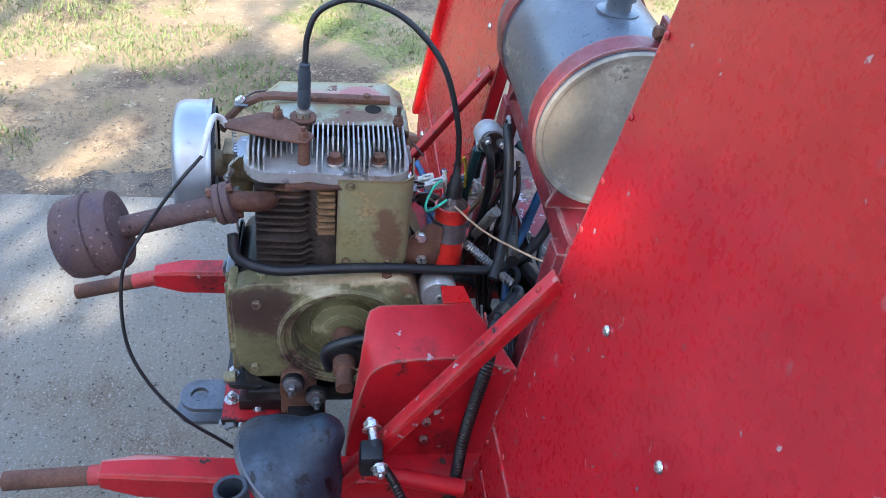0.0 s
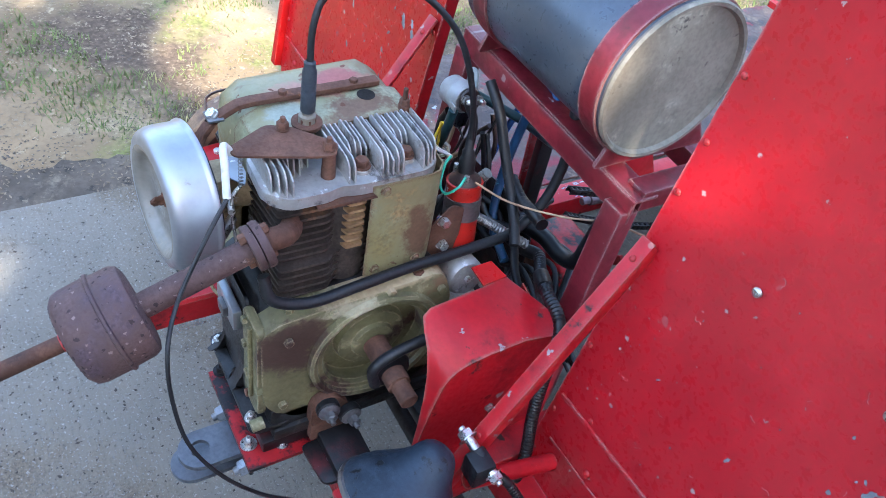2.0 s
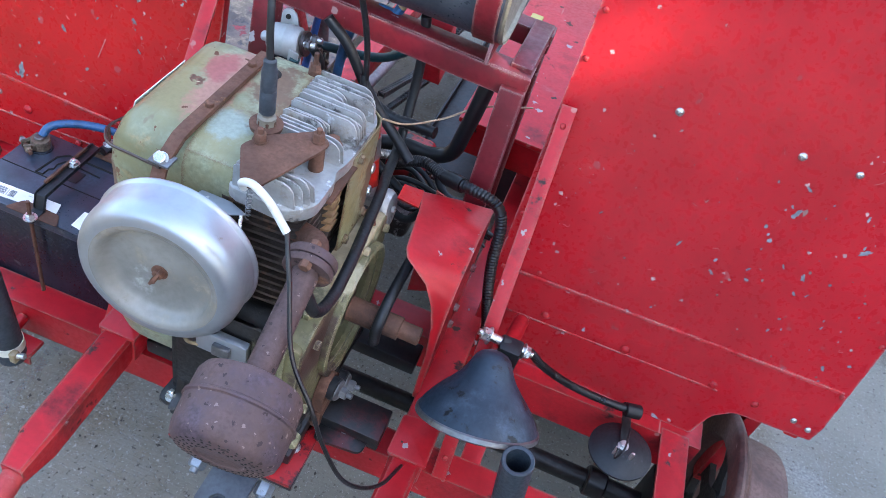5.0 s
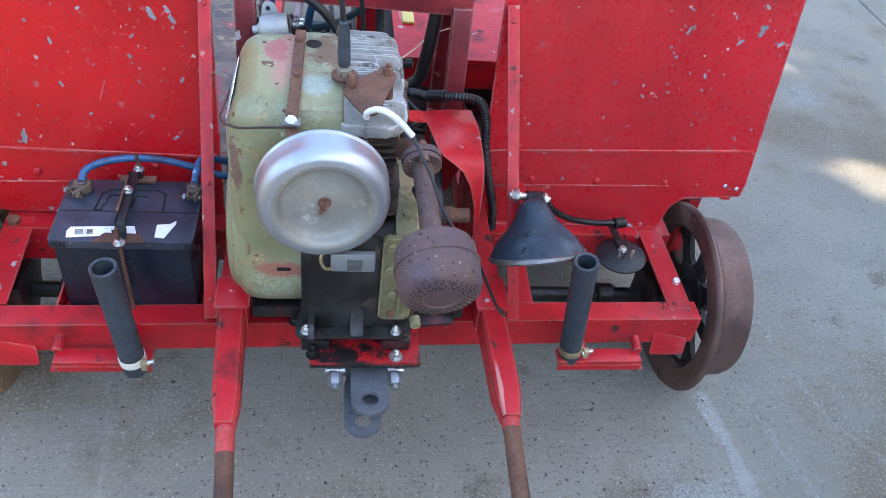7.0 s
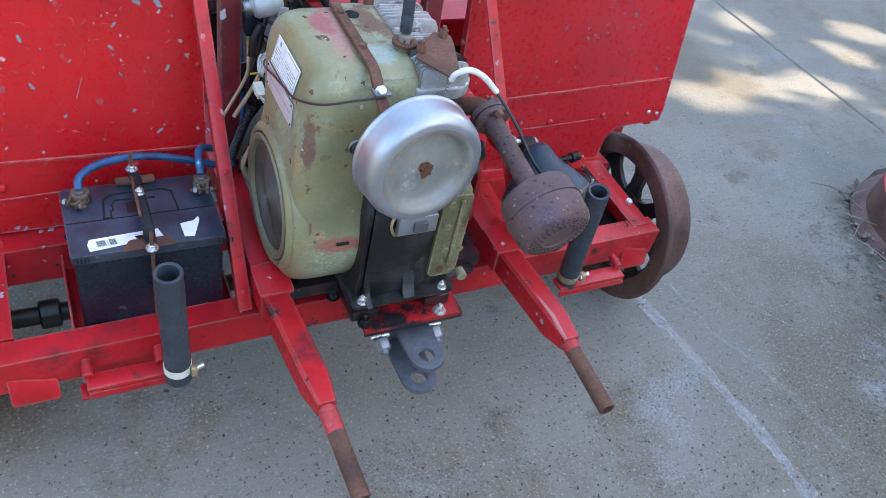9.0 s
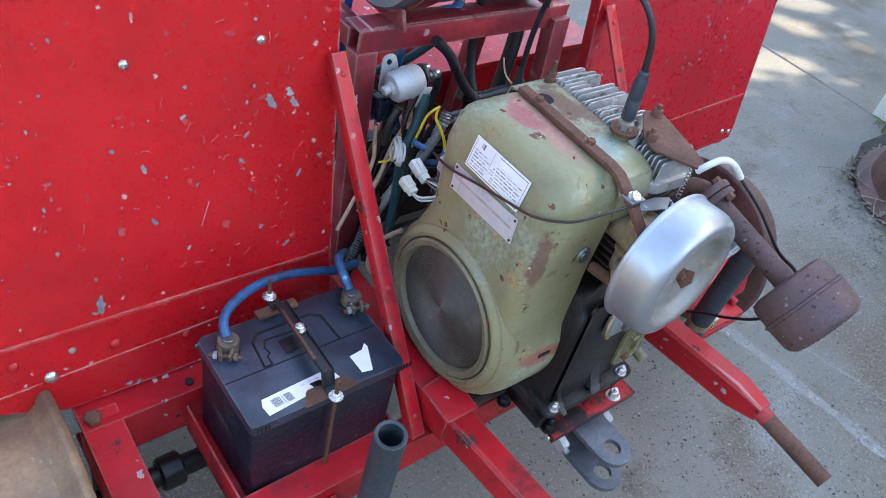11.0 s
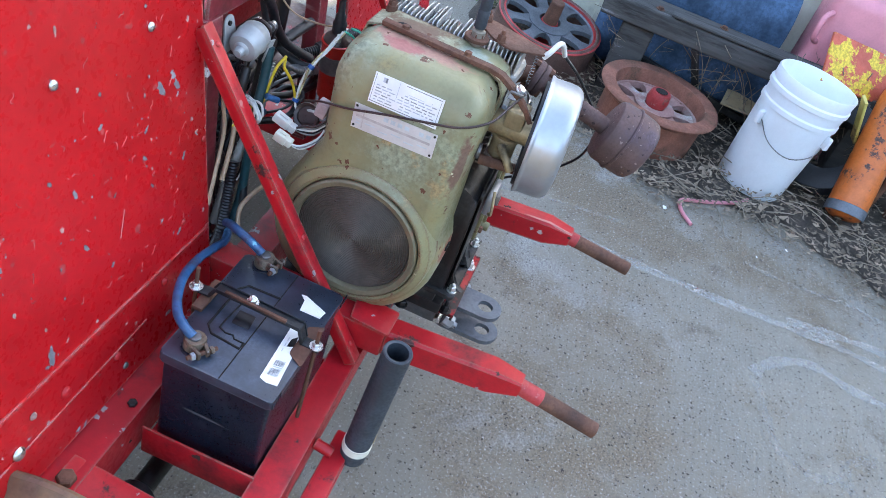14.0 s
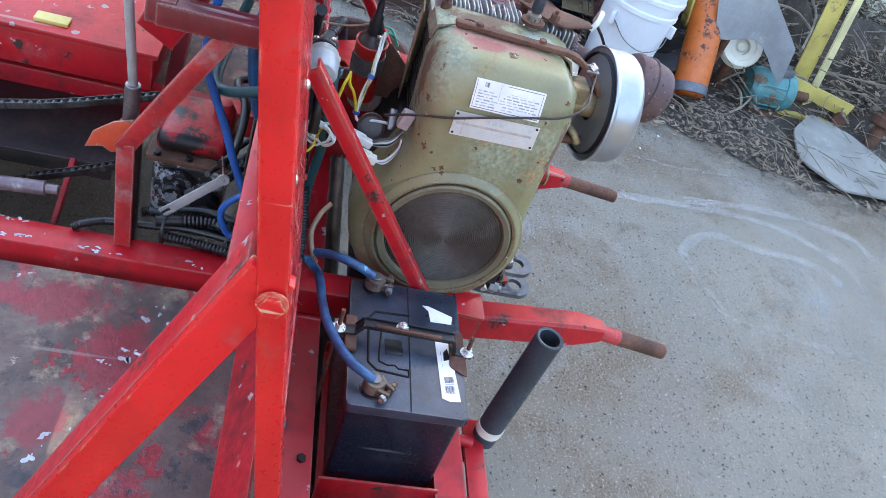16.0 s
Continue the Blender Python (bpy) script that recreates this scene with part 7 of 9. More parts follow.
part("filler_neck", lathe(bmesh.new(), [(0, 0), (0.030, 0), (0.030, 0.004), (0.018, 0.006), (0.017, 0.02), (0.022, 0.021), (0.022, 0.036), (0, 0.038)], (0.03, 0.559, 1.166), (0, 0, 1), 28), M_tank, tk)
part("outlet", rod(bmesh.new(), (-0.01, 0.54, 0.945), (-0.01, 0.535, 0.922), 0.008), M_brass, tk)

# ---------------------------------------------------------------- starter relay, wires and hoses behind the engine
so = thing("solenoid", (-0.165, 0.46, 0.80), "grey metal starter solenoid on the stand leg", "solenoid")
SA = Vector((1, 0.02, 0.16)).normalized()
part("can", lathe(bmesh.new(), [(0, -0.014), (0.006, -0.014), (0.008, -0.012), (0.0085, -0.003), (0.012, -0.001), (0.013, 0.001), (0.022, 0.003), (0.0255, 0.008), (0.0258, 0.030), (0.0272, 0.032), (0.0272, 0.035), (0.0258, 0.037), (0.0258, 0.050), (0.022, 0.056), (0, 0.056)], (-0.192, 0.453, 0.836), SA, 36), M_can, so)
part("ear", prism(bmesh.new(), rounded([(-0.022, -0.030), (0.022, -0.030), (0.012, 0.030), (-0.012, 0.030)], [0.003, 0.003, 0.011, 0.011]), (-0.174, 0.484, 0.846), (1, 0, 0.1), (-0.12, 0.1, 1), (0, 1, 0), 0.003, 0.0006), M_can, so)
part("ear_slot", rod(bmesh.new(), (-0.178, 0.4825, 0.864), (-0.178, 0.4895, 0.864), 0.0042, seg=14), M_hole, so)
part("washer", lathe(bmesh.new(), [(0, 0.060), (0.020, 0.060), (0.021, 0.062), (0.020, 0.066), (0, 0.066)], (-0.192, 0.453, 0.838), SA, 28), M_coilcap, so)
for dy, dz in ((-0.012, 0.008), (0.014, 0.004)):
    part("stud", rod(bmesh.new(), (-0.130, 0.453 + dy, 0.847 + dz), (-0.108, 0.454 + dy, 0.850 + dz), 0.005), M_bolt, so)
    bolt(so, (-0.124, 0.453 + dy, 0.848 + dz), (1, 0, 0.1), 0.014, 0.006, 0.009, 0.004, M_steel)
part("lug", box(bmesh.new(), (-0.009, -0.0015, -0.034), (0.009, 0.0015, 0.006), pose(-0.138, 0.428, 0.838, 10, 8, 0), 0.001), M_can, so)
rl = thing("relay", (-0.18, 0.477, 0.76), "small black plastic relay under the solenoid", "relay")
part("body", box(bmesh.new(), (-0.199, 0.462, 0.766), (-0.164, 0.492, 0.806), None, 0.003), M_blackp, rl)
for i in range(3):
    part("pin", box(bmesh.new(), (-0.194 + i * 0.010, 0.476, 0.752), (-0.188 + i * 0.010, 0.478, 0.766), None, 0.0003), M_bolt, rl)


def cable(name, pts, r, m, label, ribs=0.0):
    return solo(name, tube(bmesh.new(), pts, r, 8 if r < 0.004 else 12, 8, ribs), m, label, "cable")


cable("fuel_hose", [(0.085, 0.020, 0.800), (0.100, 0.028, 0.765), (0.103, 0.08, 0.743), (0.098, 0.155, 0.742), (0.088, 0.235, 0.738), (0.078, 0.310, 0.728), (0.064, 0.39, 0.715), (0.055, 0.455, 0.712), (0.047, 0.508, 0.750), (0.043, 0.532, 0.810), (0.040, 0.535, 0.875), (0.034, 0.53, 0.93)], 0.0085, M_rubber, "long black rubber fuel hose along the engine")
cable("conduit", [(0.05, 0.50, 0.655), (0.10, 0.485, 0.690), (0.148, 0.452, 0.704), (0.20, 0.425, 0.722), (0.248, 0.412, 0.722), (0.268, 0.405, 0.690), (0.276, 0.395, 0.62), (0.290, 0.385, 0.55), (0.312, 0.378, 0.47), (0.318, 0.37, 0.41)], 0.0105, M_wire, "black split conduit over the belt guard", 0.006)
solo("conduit_joiner", tube(bmesh.new(), [(0.150, 0.451, 0.705), (0.166, 0.442, 0.711), (0.184, 0.432, 0.717)], 0.0135, 14, 4), M_wire, "black plastic conduit joiner", "cable")
cable("earth_hose", [(-0.105, 0.468, 0.90), (-0.066, 0.470, 0.865), (-0.029, 0.470, 0.811), (0.010, 0.466, 0.768), (0.050, 0.455, 0.738), (0.085, 0.44, 0.715)], 0.0088, M_rubber, "thick dark rubber hose bent behind the coil")
cable("bay_hose", [(0.160, 0.555, 0.865), (0.158, 0.545, 0.83), (0.146, 0.54, 0.742), (0.134, 0.54, 0.690), (0.097, 0.54, 0.668), (0.045, 0.54, 0.666), (-0.01, 0.53, 0.655)], 0.0145, M_wire, "thick black hose bent behind the coil")
cable("starter_lead", [(-0.112, 0.440, 0.856), (-0.100, 0.45, 0.82), (-0.112, 0.455, 0.72), (-0.14, 0.44, 0.60), (-0.17, 0.42, 0.52)], 0.0075, M_rubber, "black rubber starter motor lead")
cable("tank_hose", [(-0.01, 0.535, 0.926), (-0.02, 0.535, 0.91), (-0.06, 0.54, 0.90), (-0.10, 0.56, 0.82), (-0.10, 0.54, 0.70), (-0.06, 0.51, 0.62), (0.02, 0.49, 0.60)], 0.0085, M_bluewire, "dark blue hose under the tank")
loop_rng = random.Random(8)
for k in range(5):
    a0, pts = loop_rng.uniform(0, 6.28), []
    for i in range(9):
        a = a0 + 0.85 * i
        rr = 0.019 + 0.005 * math.sin(i * 1.7 + k)
        pts.append((-0.176 + 0.5 * rr * math.cos(a) + 0.003 * k, 0.436 + rr * math.cos(a) - 0.002 * k, 0.722 + rr * math.sin(a)))
    cable("white_wire", pts, 0.0021, M_white, "coil of thin white wire")
cable("yellow_wire", [(-0.152, 0.420, 0.735), (-0.145, 0.417, 0.767), (-0.140, 0.412, 0.798), (-0.132, 0.407, 0.812), (-0.124, 0.404, 0.818)], 0.0025, M_yellow, "thin yellow wire loop by the solenoid")
cable("yellow_wire", [(-0.124, 0.405, 0.819), (-0.129, 0.402, 0.800), (-0.124, 0.393, 0.785), (-0.116, 0.386, 0.765), (-0.113, 0.379, 0.740)], 0.0025, M_yellow, "thin yellow wire loop by the solenoid")
cable("yellow_wire", [(-0.19, 0.452, 0.69), (-0.178, 0.440, 0.700), (-0.166, 0.436, 0.716), (-0.170, 0.43, 0.735)], 0.0022, M_yellow, "thin yellow wire among white loops")
for k, m in enumerate((M_white, M_yelpale, M_white)):
    base = [(-0.113, 0.379, 0.738), (-0.106, 0.375, 0.772), (-0.099, 0.368, 0.804), (-0.060, 0.362, 0.820), (-0.026, 0.356, 0.836), (-0.012, 0.352, 0.844)]
    cable("twisted_wire", [(x + 0.0022 * math.sin(2.1 * k + i * 1.6), y + 0.0028 * math.cos(2.1 * k + i * 1.6), z) for i, (x, y, z) in enumerate(base)], 0.0019, m, "pale twisted wire to the coil")
for a, b in (((-0.113, 0.379, 0.737), (-0.112, 0.378, 0.743)), ((-0.100, 0.369, 0.800), (-0.096, 0.367, 0.806))):
    solo("cable_tie", rod(bmesh.new(), a, b, 0.0058, seg=12), M_bluepl, "blue plastic tie round thin wires", "cable tie")
solo("wire_splice", rod(bmesh.new(), (-0.158, 0.414, 0.752), (-0.140, 0.398, 0.742), 0.0055, seg=12), M_bluewire, "blue crimp sleeve on a thin wire", "wire splice")
cable("loop_wire", [(-0.113, 0.379, 0.738), (-0.116, 0.374, 0.728), (-0.112, 0.362, 0.727), (-0.118, 0.345, 0.735), (-0.128, 0.325, 0.742)], 0.0023, M_white, "thin white wire towards the housing")
cable("green_wire", [(0.030, 0.355, 0.835), (0.040, 0.338, 0.828), (0.030, 0.325, 0.812), (0.012, 0.325, 0.815), (-0.004, 0.338, 0.838), (-0.012, 0.352, 0.845)], 0.0022, M_green, "thin green wire at the coil")
cable("tan_wire", [(0.042, 0.366, 0.832), (0.07, 0.42, 0.80), (0.11, 0.50, 0.78), (0.16, 0.56, 0.79), (0.24, 0.60, 0.80)], 0.0018, M_copper, "thin tan wire from the coil")
cable("tan_wire", [(-0.125, 0.472, 0.775), (-0.130, 0.470, 0.745), (-0.160, 0.462, 0.705), (-0.185, 0.45, 0.66), (-0.225, 0.44, 0.60)], 0.0045, M_copper, "pinkish tan cable by the post")
cable("tan_wire", [(-0.19, 0.477, 0.753), (-0.190, 0.472, 0.72), (-0.196, 0.462, 0.68), (-0.232, 0.45, 0.62), (-0.265, 0.44, 0.57)], 0.0036, M_copper, "pinkish tan cable by the post")
cable("white_cable", [(-0.20, 0.39, 0.47), (-0.215, 0.40, 0.50), (-0.20, 0.41, 0.535), (-0.175, 0.40, 0.56), (-0.165, 0.385, 0.58)], 0.0045, M_copper, "pale bent cable by the housing")
cable("green_hose", [(-0.136, 0.430, 0.83), (-0.143, 0.428, 0.790), (-0.158, 0.426, 0.735), (-0.165, 0.425, 0.690), (-0.157, 0.430, 0.612), (-0.160, 0.43, 0.54), (-0.18, 0.43, 0.48)], 0.0082, M_teal, "teal rubber hose behind the engine")
cable("conduit", [(-0.050, 0.462, 0.755), (-0.060, 0.456, 0.735), (-0.078, 0.452, 0.705), (-0.105, 0.450, 0.668), (-0.145, 0.450, 0.622), (-0.185, 0.45, 0.56), (-0.215, 0.45, 0.49)], 0.0098, M_ribgrey, "grey ribbed conduit behind the engine", 0.010)
cable("conduit", [(-0.172, 0.448, 0.800), (-0.186, 0.446, 0.770), (-0.190, 0.446, 0.735)], 0.0092, M_wire, "black ribbed conduit below the solenoid", 0.008)
cable("conduit", [(-0.19, 0.44, 0.62), (-0.215, 0.43, 0.56), (-0.235, 0.425, 0.50), (-0.24, 0.43, 0.46)], 0.0105, M_wire, "black ribbed conduit behind the engine", 0.006)
cable("conduit", [(-0.010, 0.482, 0.770), (0.03, 0.476, 0.760), (0.07, 0.468, 0.768), (0.11, 0.46, 0.775)], 0.0105, M_wire, "black ribbed conduit towards the coil", 0.008)
# near-black sheet added where the bay behind the engine lies in shade
bkp = thing("bay_shade_sheet", (-0.10, 0.505, 0.46), "dark sheet added behind the engine to stand for shade", "steel sheet")
part("sheet", prism(bmesh.new(), rounded([(-0.205, 0.457), (0.020, 0.457), (0.020, 0.640), (-0.060, 0.672), (-0.205, 0.660)], 0.012), (0, 0.505, 0), (1, 0, 0), (0, 0.05, 1), (0, 1, 0), 0.003, 0.0008), M_oilblack, bkp)
part("folded_edge", bar(bmesh.new(), (-0.205, 0.500, 0.460), (0.020, 0.500, 0.460), 0.012, 0.004, (0, 0, 1), 0.001), M_greasy, bkp)
rng = random.Random(5)
for i in range(9):
    x, y = rng.uniform(-0.22, -0.08), rng.uniform(0.475, 0.495)
    pts = [(x + rng.uniform(-0.03, 0.03), y + rng.uniform(-0.02, 0.02), 0.80 - 0.07 * k + rng.uniform(-0.02, 0.02)) for k in range(6)]
    cable("loom_wire", pts, rng.choice((0.002, 0.003, 0.0045)), rng.choice((M_wire, M_wire, M_rubber, M_coilcap)), "dark wire in the loom behind the engine")
for i in range(9):
    y0 = rng.uniform(0.42, 0.55)
    pts = [(0.24 - 0.08 * k + rng.uniform(-0.02, 0.02), y0 + rng.uniform(-0.03, 0.03) + 0.015 * k, 0.60 + rng.uniform(-0.035, 0.035)) for k in range(6)]
    cable("loom_wire", pts, rng.choice((0.003, 0.005, 0.0075)), rng.choice((M_wire, M_wire, M_rubber)), "dark wire in the loom behind the engine")
cable("conduit", [(0.018, 0.400, 0.735), (0.03, 0.43, 0.715), (0.055, 0.46, 0.700), (0.07, 0.48, 0.69)], 0.0088, M_steel, "grey ribbed conduit behind the engine", 0.006)
cn = thing("wire_connector", (-0.17, 0.367, 0.71), "white plastic wire connector with bundled leads", "connector")
for (x, y, z), long, m, tilt in (((-0.170, 0.367, 0.727), 0.021, M_white, -20), ((-0.200, 0.353, 0.716), 0.016, M_cream, -16)):
    q = pose(x, y, z, 0, 0, -88) @ Matrix.Rotation(math.radians(-tilt), 4, "Y")
    sh = part("shell", box(bmesh.new(), (-long, -0.009, -0.008), (long * 0.4, 0.009, 0.008), q, 0.002), m, cn)
    part("shell_end", box(bmesh.new(), (long * 0.3, -0.0075, -0.0065), (long, 0.0075, 0.0065), q, 0.0015), m, sh)
    part("latch", box(bmesh.new(), (-long * 0.7, -0.003, 0.0075), (long * 0.1, 0.003, 0.0105), q, 0.0008), m, sh)
for i in range(5):
    part("lead", tube(bmesh.new(), [(-0.170, 0.350 - 0.001 * i, 0.722 + 0.001 * i), (-0.166, 0.334, 0.718 + 0.0035 * i), (-0.163, 0.317, 0.722 + 0.004 * i), (-0.150, 0.300, 0.738 + 0.004 * i)], 0.0021, 6), (M_ribgrey, M_wire, M_white, M_ribgrey, M_coilcap)[i], cn)
for i in range(3):
    part("lead", tube(bmesh.new(), [(-0.202, 0.340, 0.712), (-0.196, 0.322, 0.708 + 0.003 * i), (-0.176, 0.304, 0.720 + 0.003 * i), (-0.162, 0.300, 0.738)], 0.0019, 6), (M_white, M_steel, M_white)[i], cn)
solo("plastic_sleeve", box(bmesh.new(), (-0.009, -0.010, -0.016), (0.009, 0.010, 0.016), pose(-0.176, 0.306, 0.786, 12, -8, 0), 0.003), M_blush, "cloudy pink plastic sleeve at the housing's edge", "plastic sleeve")
rg = thing("regulator", (-0.125, 0.345, 0.72), "round black regulator with a brown dished face", "regulator")
part("dish", lathe(bmesh.new(), [(0, 0.004), (0.018, 0.004), (0.022, 0.0), (0.025, 0.006), (0.023, 0.010), (0.018, 0.007)], (-0.118, 0.348, 0.722), (-0.9, 0.1, 0.5), 28), M_coilcap, rg)
part("tag", box(bmesh.new(), (-0.008, -0.006, -0.018), (0.008, 0.006, 0.018), pose(-0.118, 0.318, 0.745, 0, 30, 0), 0.002), M_steel, rg)

# ---------------------------------------------------------------- rear of the trolley
for x0, x1, nm in ((-0.86, -0.290, "worn red painted steel foot deck with bare scuffs"), (0.313, 0.86, "worn red painted steel foot deck with bare scuffs")):
    dk = thing("foot_deck", ((x0 + x1) / 2, 1.2, 0.40), nm, "deck", "foot decks")
    left_deck = dk if x0 < 0 else left_deck
    part("deck_plate", box(bmesh.new(), (x0, 0.47, 0.430), (x1, 2.2, 0.437), None, 0.002), M_floorplate, dk)
    # right edge runs deep, out of view, to keep light off the slab below
    part("deck_edge", box(bmesh.new(), (x0 if x0 < 0 else x1 - 0.03, 0.471, 0.395 if x0 < 0 else 0.19), (x0 + 0.03 if x0 < 0 else x1, 2.199, 0.4295), None, 0.002), M_red, dk)
fleck = random.Random(13)
for x, y, n in ((-0.464, 0.674, 5), (-0.442, 0.646, 5), (-0.472, 0.627, 4), (-0.525, 0.659, 6), (-0.499, 0.629, 4), (-0.369, 0.61, 5), (-0.604, 0.724, 4), (-0.633, 0.733, 3), (-0.38, 0.64, 3), (-0.33, 0.63, 3)):
    for _ in range(n):
        cx, cy, r = x + fleck.gauss(0, 0.011), y + fleck.gauss(0, 0.011), 0.001 * (1.4 + 9.0 * fleck.random() ** 2)
        w, o = fleck.uniform(0, 6), []
        for i in range(18):
            a = math.pi * i / 9
            q = r * fleck.uniform(0.6, 1.1) * (0.8 + 0.35 * math.sin(2 * a + w) + 0.25 * math.sin(3 * a + 2 * w))
            o.append((cx + q * math.cos(a), cy + q * math.sin(a)))
        part("paint_flake", prism(bmesh.new(), o, (0, 0, 0.4371), (1, 0, 0), (0, 1, 0), (0, 0, 1), 0.0004), M_flake, left_deck)
tb_ = thing("toe_board", (-0.60, 0.46, 0.437), "dark red steel toe board between deck and panel", "toe board")
part("board", prism(bmesh.new(), [(-0.860, 0.0), (-0.300, 0.0), (-0.300, 0.10), (-0.860, 0.10)], (0, 0.500, 0.438), (1, 0, 0), (0, -0.45, 1), (0, -1, -0.45), 0.004), M_red, tb_)
fl = solo("red_flap", prism(bmesh.new(), [(0.758, 0.746), (0.698, 0.709), (0.648, 0.805), (0.712, 0.845)], (0.0, 0, 0), (0, 1, 0), (0, 0, 1), (1, 0, 0), 0.05, 0.003), M_red, "small red steel box hanging behind the tank stand", "box")
sb = thing("seat_box", (0.35, 1.1, 0.44), "red steel seat box behind the engine bay", "seat box")
part("box_shell", box(bmesh.new(), (0.112, 0.745, 0.545), (0.66, 1.9, 0.620), None, 0.008), M_red, sb)
part("box_lid", box(bmesh.new(), (0.100, 0.735, 0.622), (0.67, 1.91, 0.634), None, 0.003), M_red, sb)
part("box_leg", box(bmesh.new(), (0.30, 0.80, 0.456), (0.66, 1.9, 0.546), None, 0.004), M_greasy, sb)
for y in (0.90, 1.20):
    part("hinge", box(bmesh.new(), (0.125, y, 0.634), (0.155, y + 0.06, 0.642), None, 0.002), M_yel, sb)
# unseen tail plate, added to shut light out from under the deck
eb = thing("unseen_tail_plate", (0, 2.2, 0.32), "unseen red cross plate added at the tail to keep light out", "beam")
part("beam", box(bmesh.new(), (-0.86, 2.205, 0.19), (0.86, 2.235, 0.455), None, 0.003), M_red, eb)
gb = thing("gearbox", (0.0, 0.64, 0.40), "greasy red and black gearbox between the long rails", "gearbox")
part("casing", box(bmesh.new(), (-0.072, 0.575, 0.40), (0.085, 0.705, 0.532), None, 0.016, 3), M_gear, gb)
part("flange", box(bmesh.new(), (-0.084, 0.566, 0.532), (0.094, 0.714, 0.545), None, 0.004), M_rust, gb)
part("top_plate", box(bmesh.new(), (-0.070, 0.578, 0.545), (0.082, 0.702, 0.584), None, 0.016, 3), M_greasyred, gb)
part("bearing_boss", lathe(bmesh.new(), [(0, 0.030), (0.016, 0.030), (0.020, 0.026), (0.020, 0.014), (0.036, 0.012), (0.040, 0.006), (0.040, 0)], (-0.072, 0.660, 0.478), (-1, 0, 0), 28), M_gear, gb)
part("bearing_boss", lathe(bmesh.new(), [(0, 0.040), (0.012, 0.040), (0.014, 0.022), (0.026, 0.018), (0.028, 0)], (-0.072, 0.603, 0.450), (-1, 0, 0), 24), M_oilblack, gb)
part("filler_neck", lathe(bmesh.new(), [(0.018, 0), (0.020, 0.02), (0.014, 0.032), (0.006, 0.034), (0, 0.034)], (0.03, 0.600, 0.580), (0, 0, 1), 22), M_greasyred, gb)
for k in range(6):
    bolt(gb, (-0.077 + 0.164 * (k % 2), 0.585 + 0.055 * (k // 2), 0.545), (0, 0, 1), 0.012, 0.007, 0.0, material=M_greasy)
for k in range(5):
    a = 1.2566 * k
    bolt(gb, (-0.083, 0.660 + 0.030 * math.cos(a), 0.478 + 0.030 * math.sin(a)), (-1, 0, 0), 0.009, 0.006, 0.0, material=M_steel)
sp_ = thing("spanner", (-0.185, 0.61, 0.50), "bare steel open-ended spanner hanging as a lever", "spanner")
SA0, SB0 = Vector((-0.188, 0.650, 0.520)), Vector((-0.182, 0.571, 0.598))
part("shank", bar(bmesh.new(), SA0, SB0, 0.004, 0.017, (0, 0.7, 0.7), 0.0015), M_can, sp_)
part("eye", lathe(bmesh.new(), [(0.004, -0.0025), (0.010, -0.0025), (0.010, 0.0025), (0.004, 0.0025)], SB0, (1, 0, 0), 18, close=True), M_can, sp_)
for e in (-1, 1):
    w = Vector((0, 0.70, 0.71)) * 0.006 * e
    part("jaw", bar(bmesh.new(), SA0 + w + Vector((0, -0.004, 0.004)), SA0 + w + Vector((0, 0.013, -0.013)), 0.004, 0.006, (0, 0.7, 0.7), 0.001), M_can, sp_)
part("pull_wire", rod(bmesh.new(), SB0, (-0.182, 0.578, 0.645), 0.0012, seg=8), M_bolt, sp_)
lv = thing("control_lever", (-0.20, 0.70, 0.45), "bare steel control rod with a clevis end", "lever")
part("rod", rod(bmesh.new(), (-0.208, 0.716, 0.755), (-0.250, 0.730, 1.04), 0.0068), M_can, lv)
part("clevis", rod(bmesh.new(), (-0.203, 0.719, 0.685), (-0.209, 0.716, 0.762), 0.0115), M_steel, lv)
part("pivot", box(bmesh.new(), (-0.212, 0.700, 0.440), (-0.190, 0.735, 0.690), None, 0.005), M_greasy, lv)
gl = thing("guide_frame", (-0.22, 0.70, 0.45), "bent red flat steel bracket on the long rail", "bracket")
part("upright", bar(bmesh.new(), (-0.228, 0.716, 0.456), (-0.236, 0.717, 0.672), 0.027, 0.008, (1, 0, 0), 0.002), M_redpale, gl)
part("slope", bar(bmesh.new(), (-0.236, 0.722, 0.660), (-0.225, 0.585, 0.892), 0.030, 0.008, (1, 0, 0.2), 0.002), M_redpale, gl)
part("hook", prism(bmesh.new(), [(0.776, 0.652), (0.765, 0.682), (0.736, 0.706), (0.708, 0.716), (0.703, 0.694), (0.713, 0.660), (0.738, 0.650), (0.750, 0.660)], (-0.236, 0, 0), (0, 1, 0), (0, 0, 1), (1, 0, 0), 0.005, 0.001), M_hookred, gl, "chipped orange hook plate")
def drive_chain(pts):
    """A roller chain: side plates and rollers by turns along a path."""
    path, step, bm = smooth_path(pts, 40), 0.0, bmesh.new()
    for a, b in zip(path, path[1:]):
        step += (b - a).length
        if step > 0.0125:
            step, d = 0.0, (b - a).normalized()
            rod(bm, b - Vector((0.0075, 0, 0)), b + Vector((0.0075, 0, 0)), 0.0050, seg=8)
            for e in (-0.0062, 0.0062):
                bar(bm, b + Vector((e, 0, 0)) - d * 0.008, b + Vector((e, 0, 0)) + d * 0.008, 0.002, 0.012, (0, 0, 1), 0.0006)
    return solo("drive_chain", bm, M_oilblack, "black oily roller drive chain", "chain")


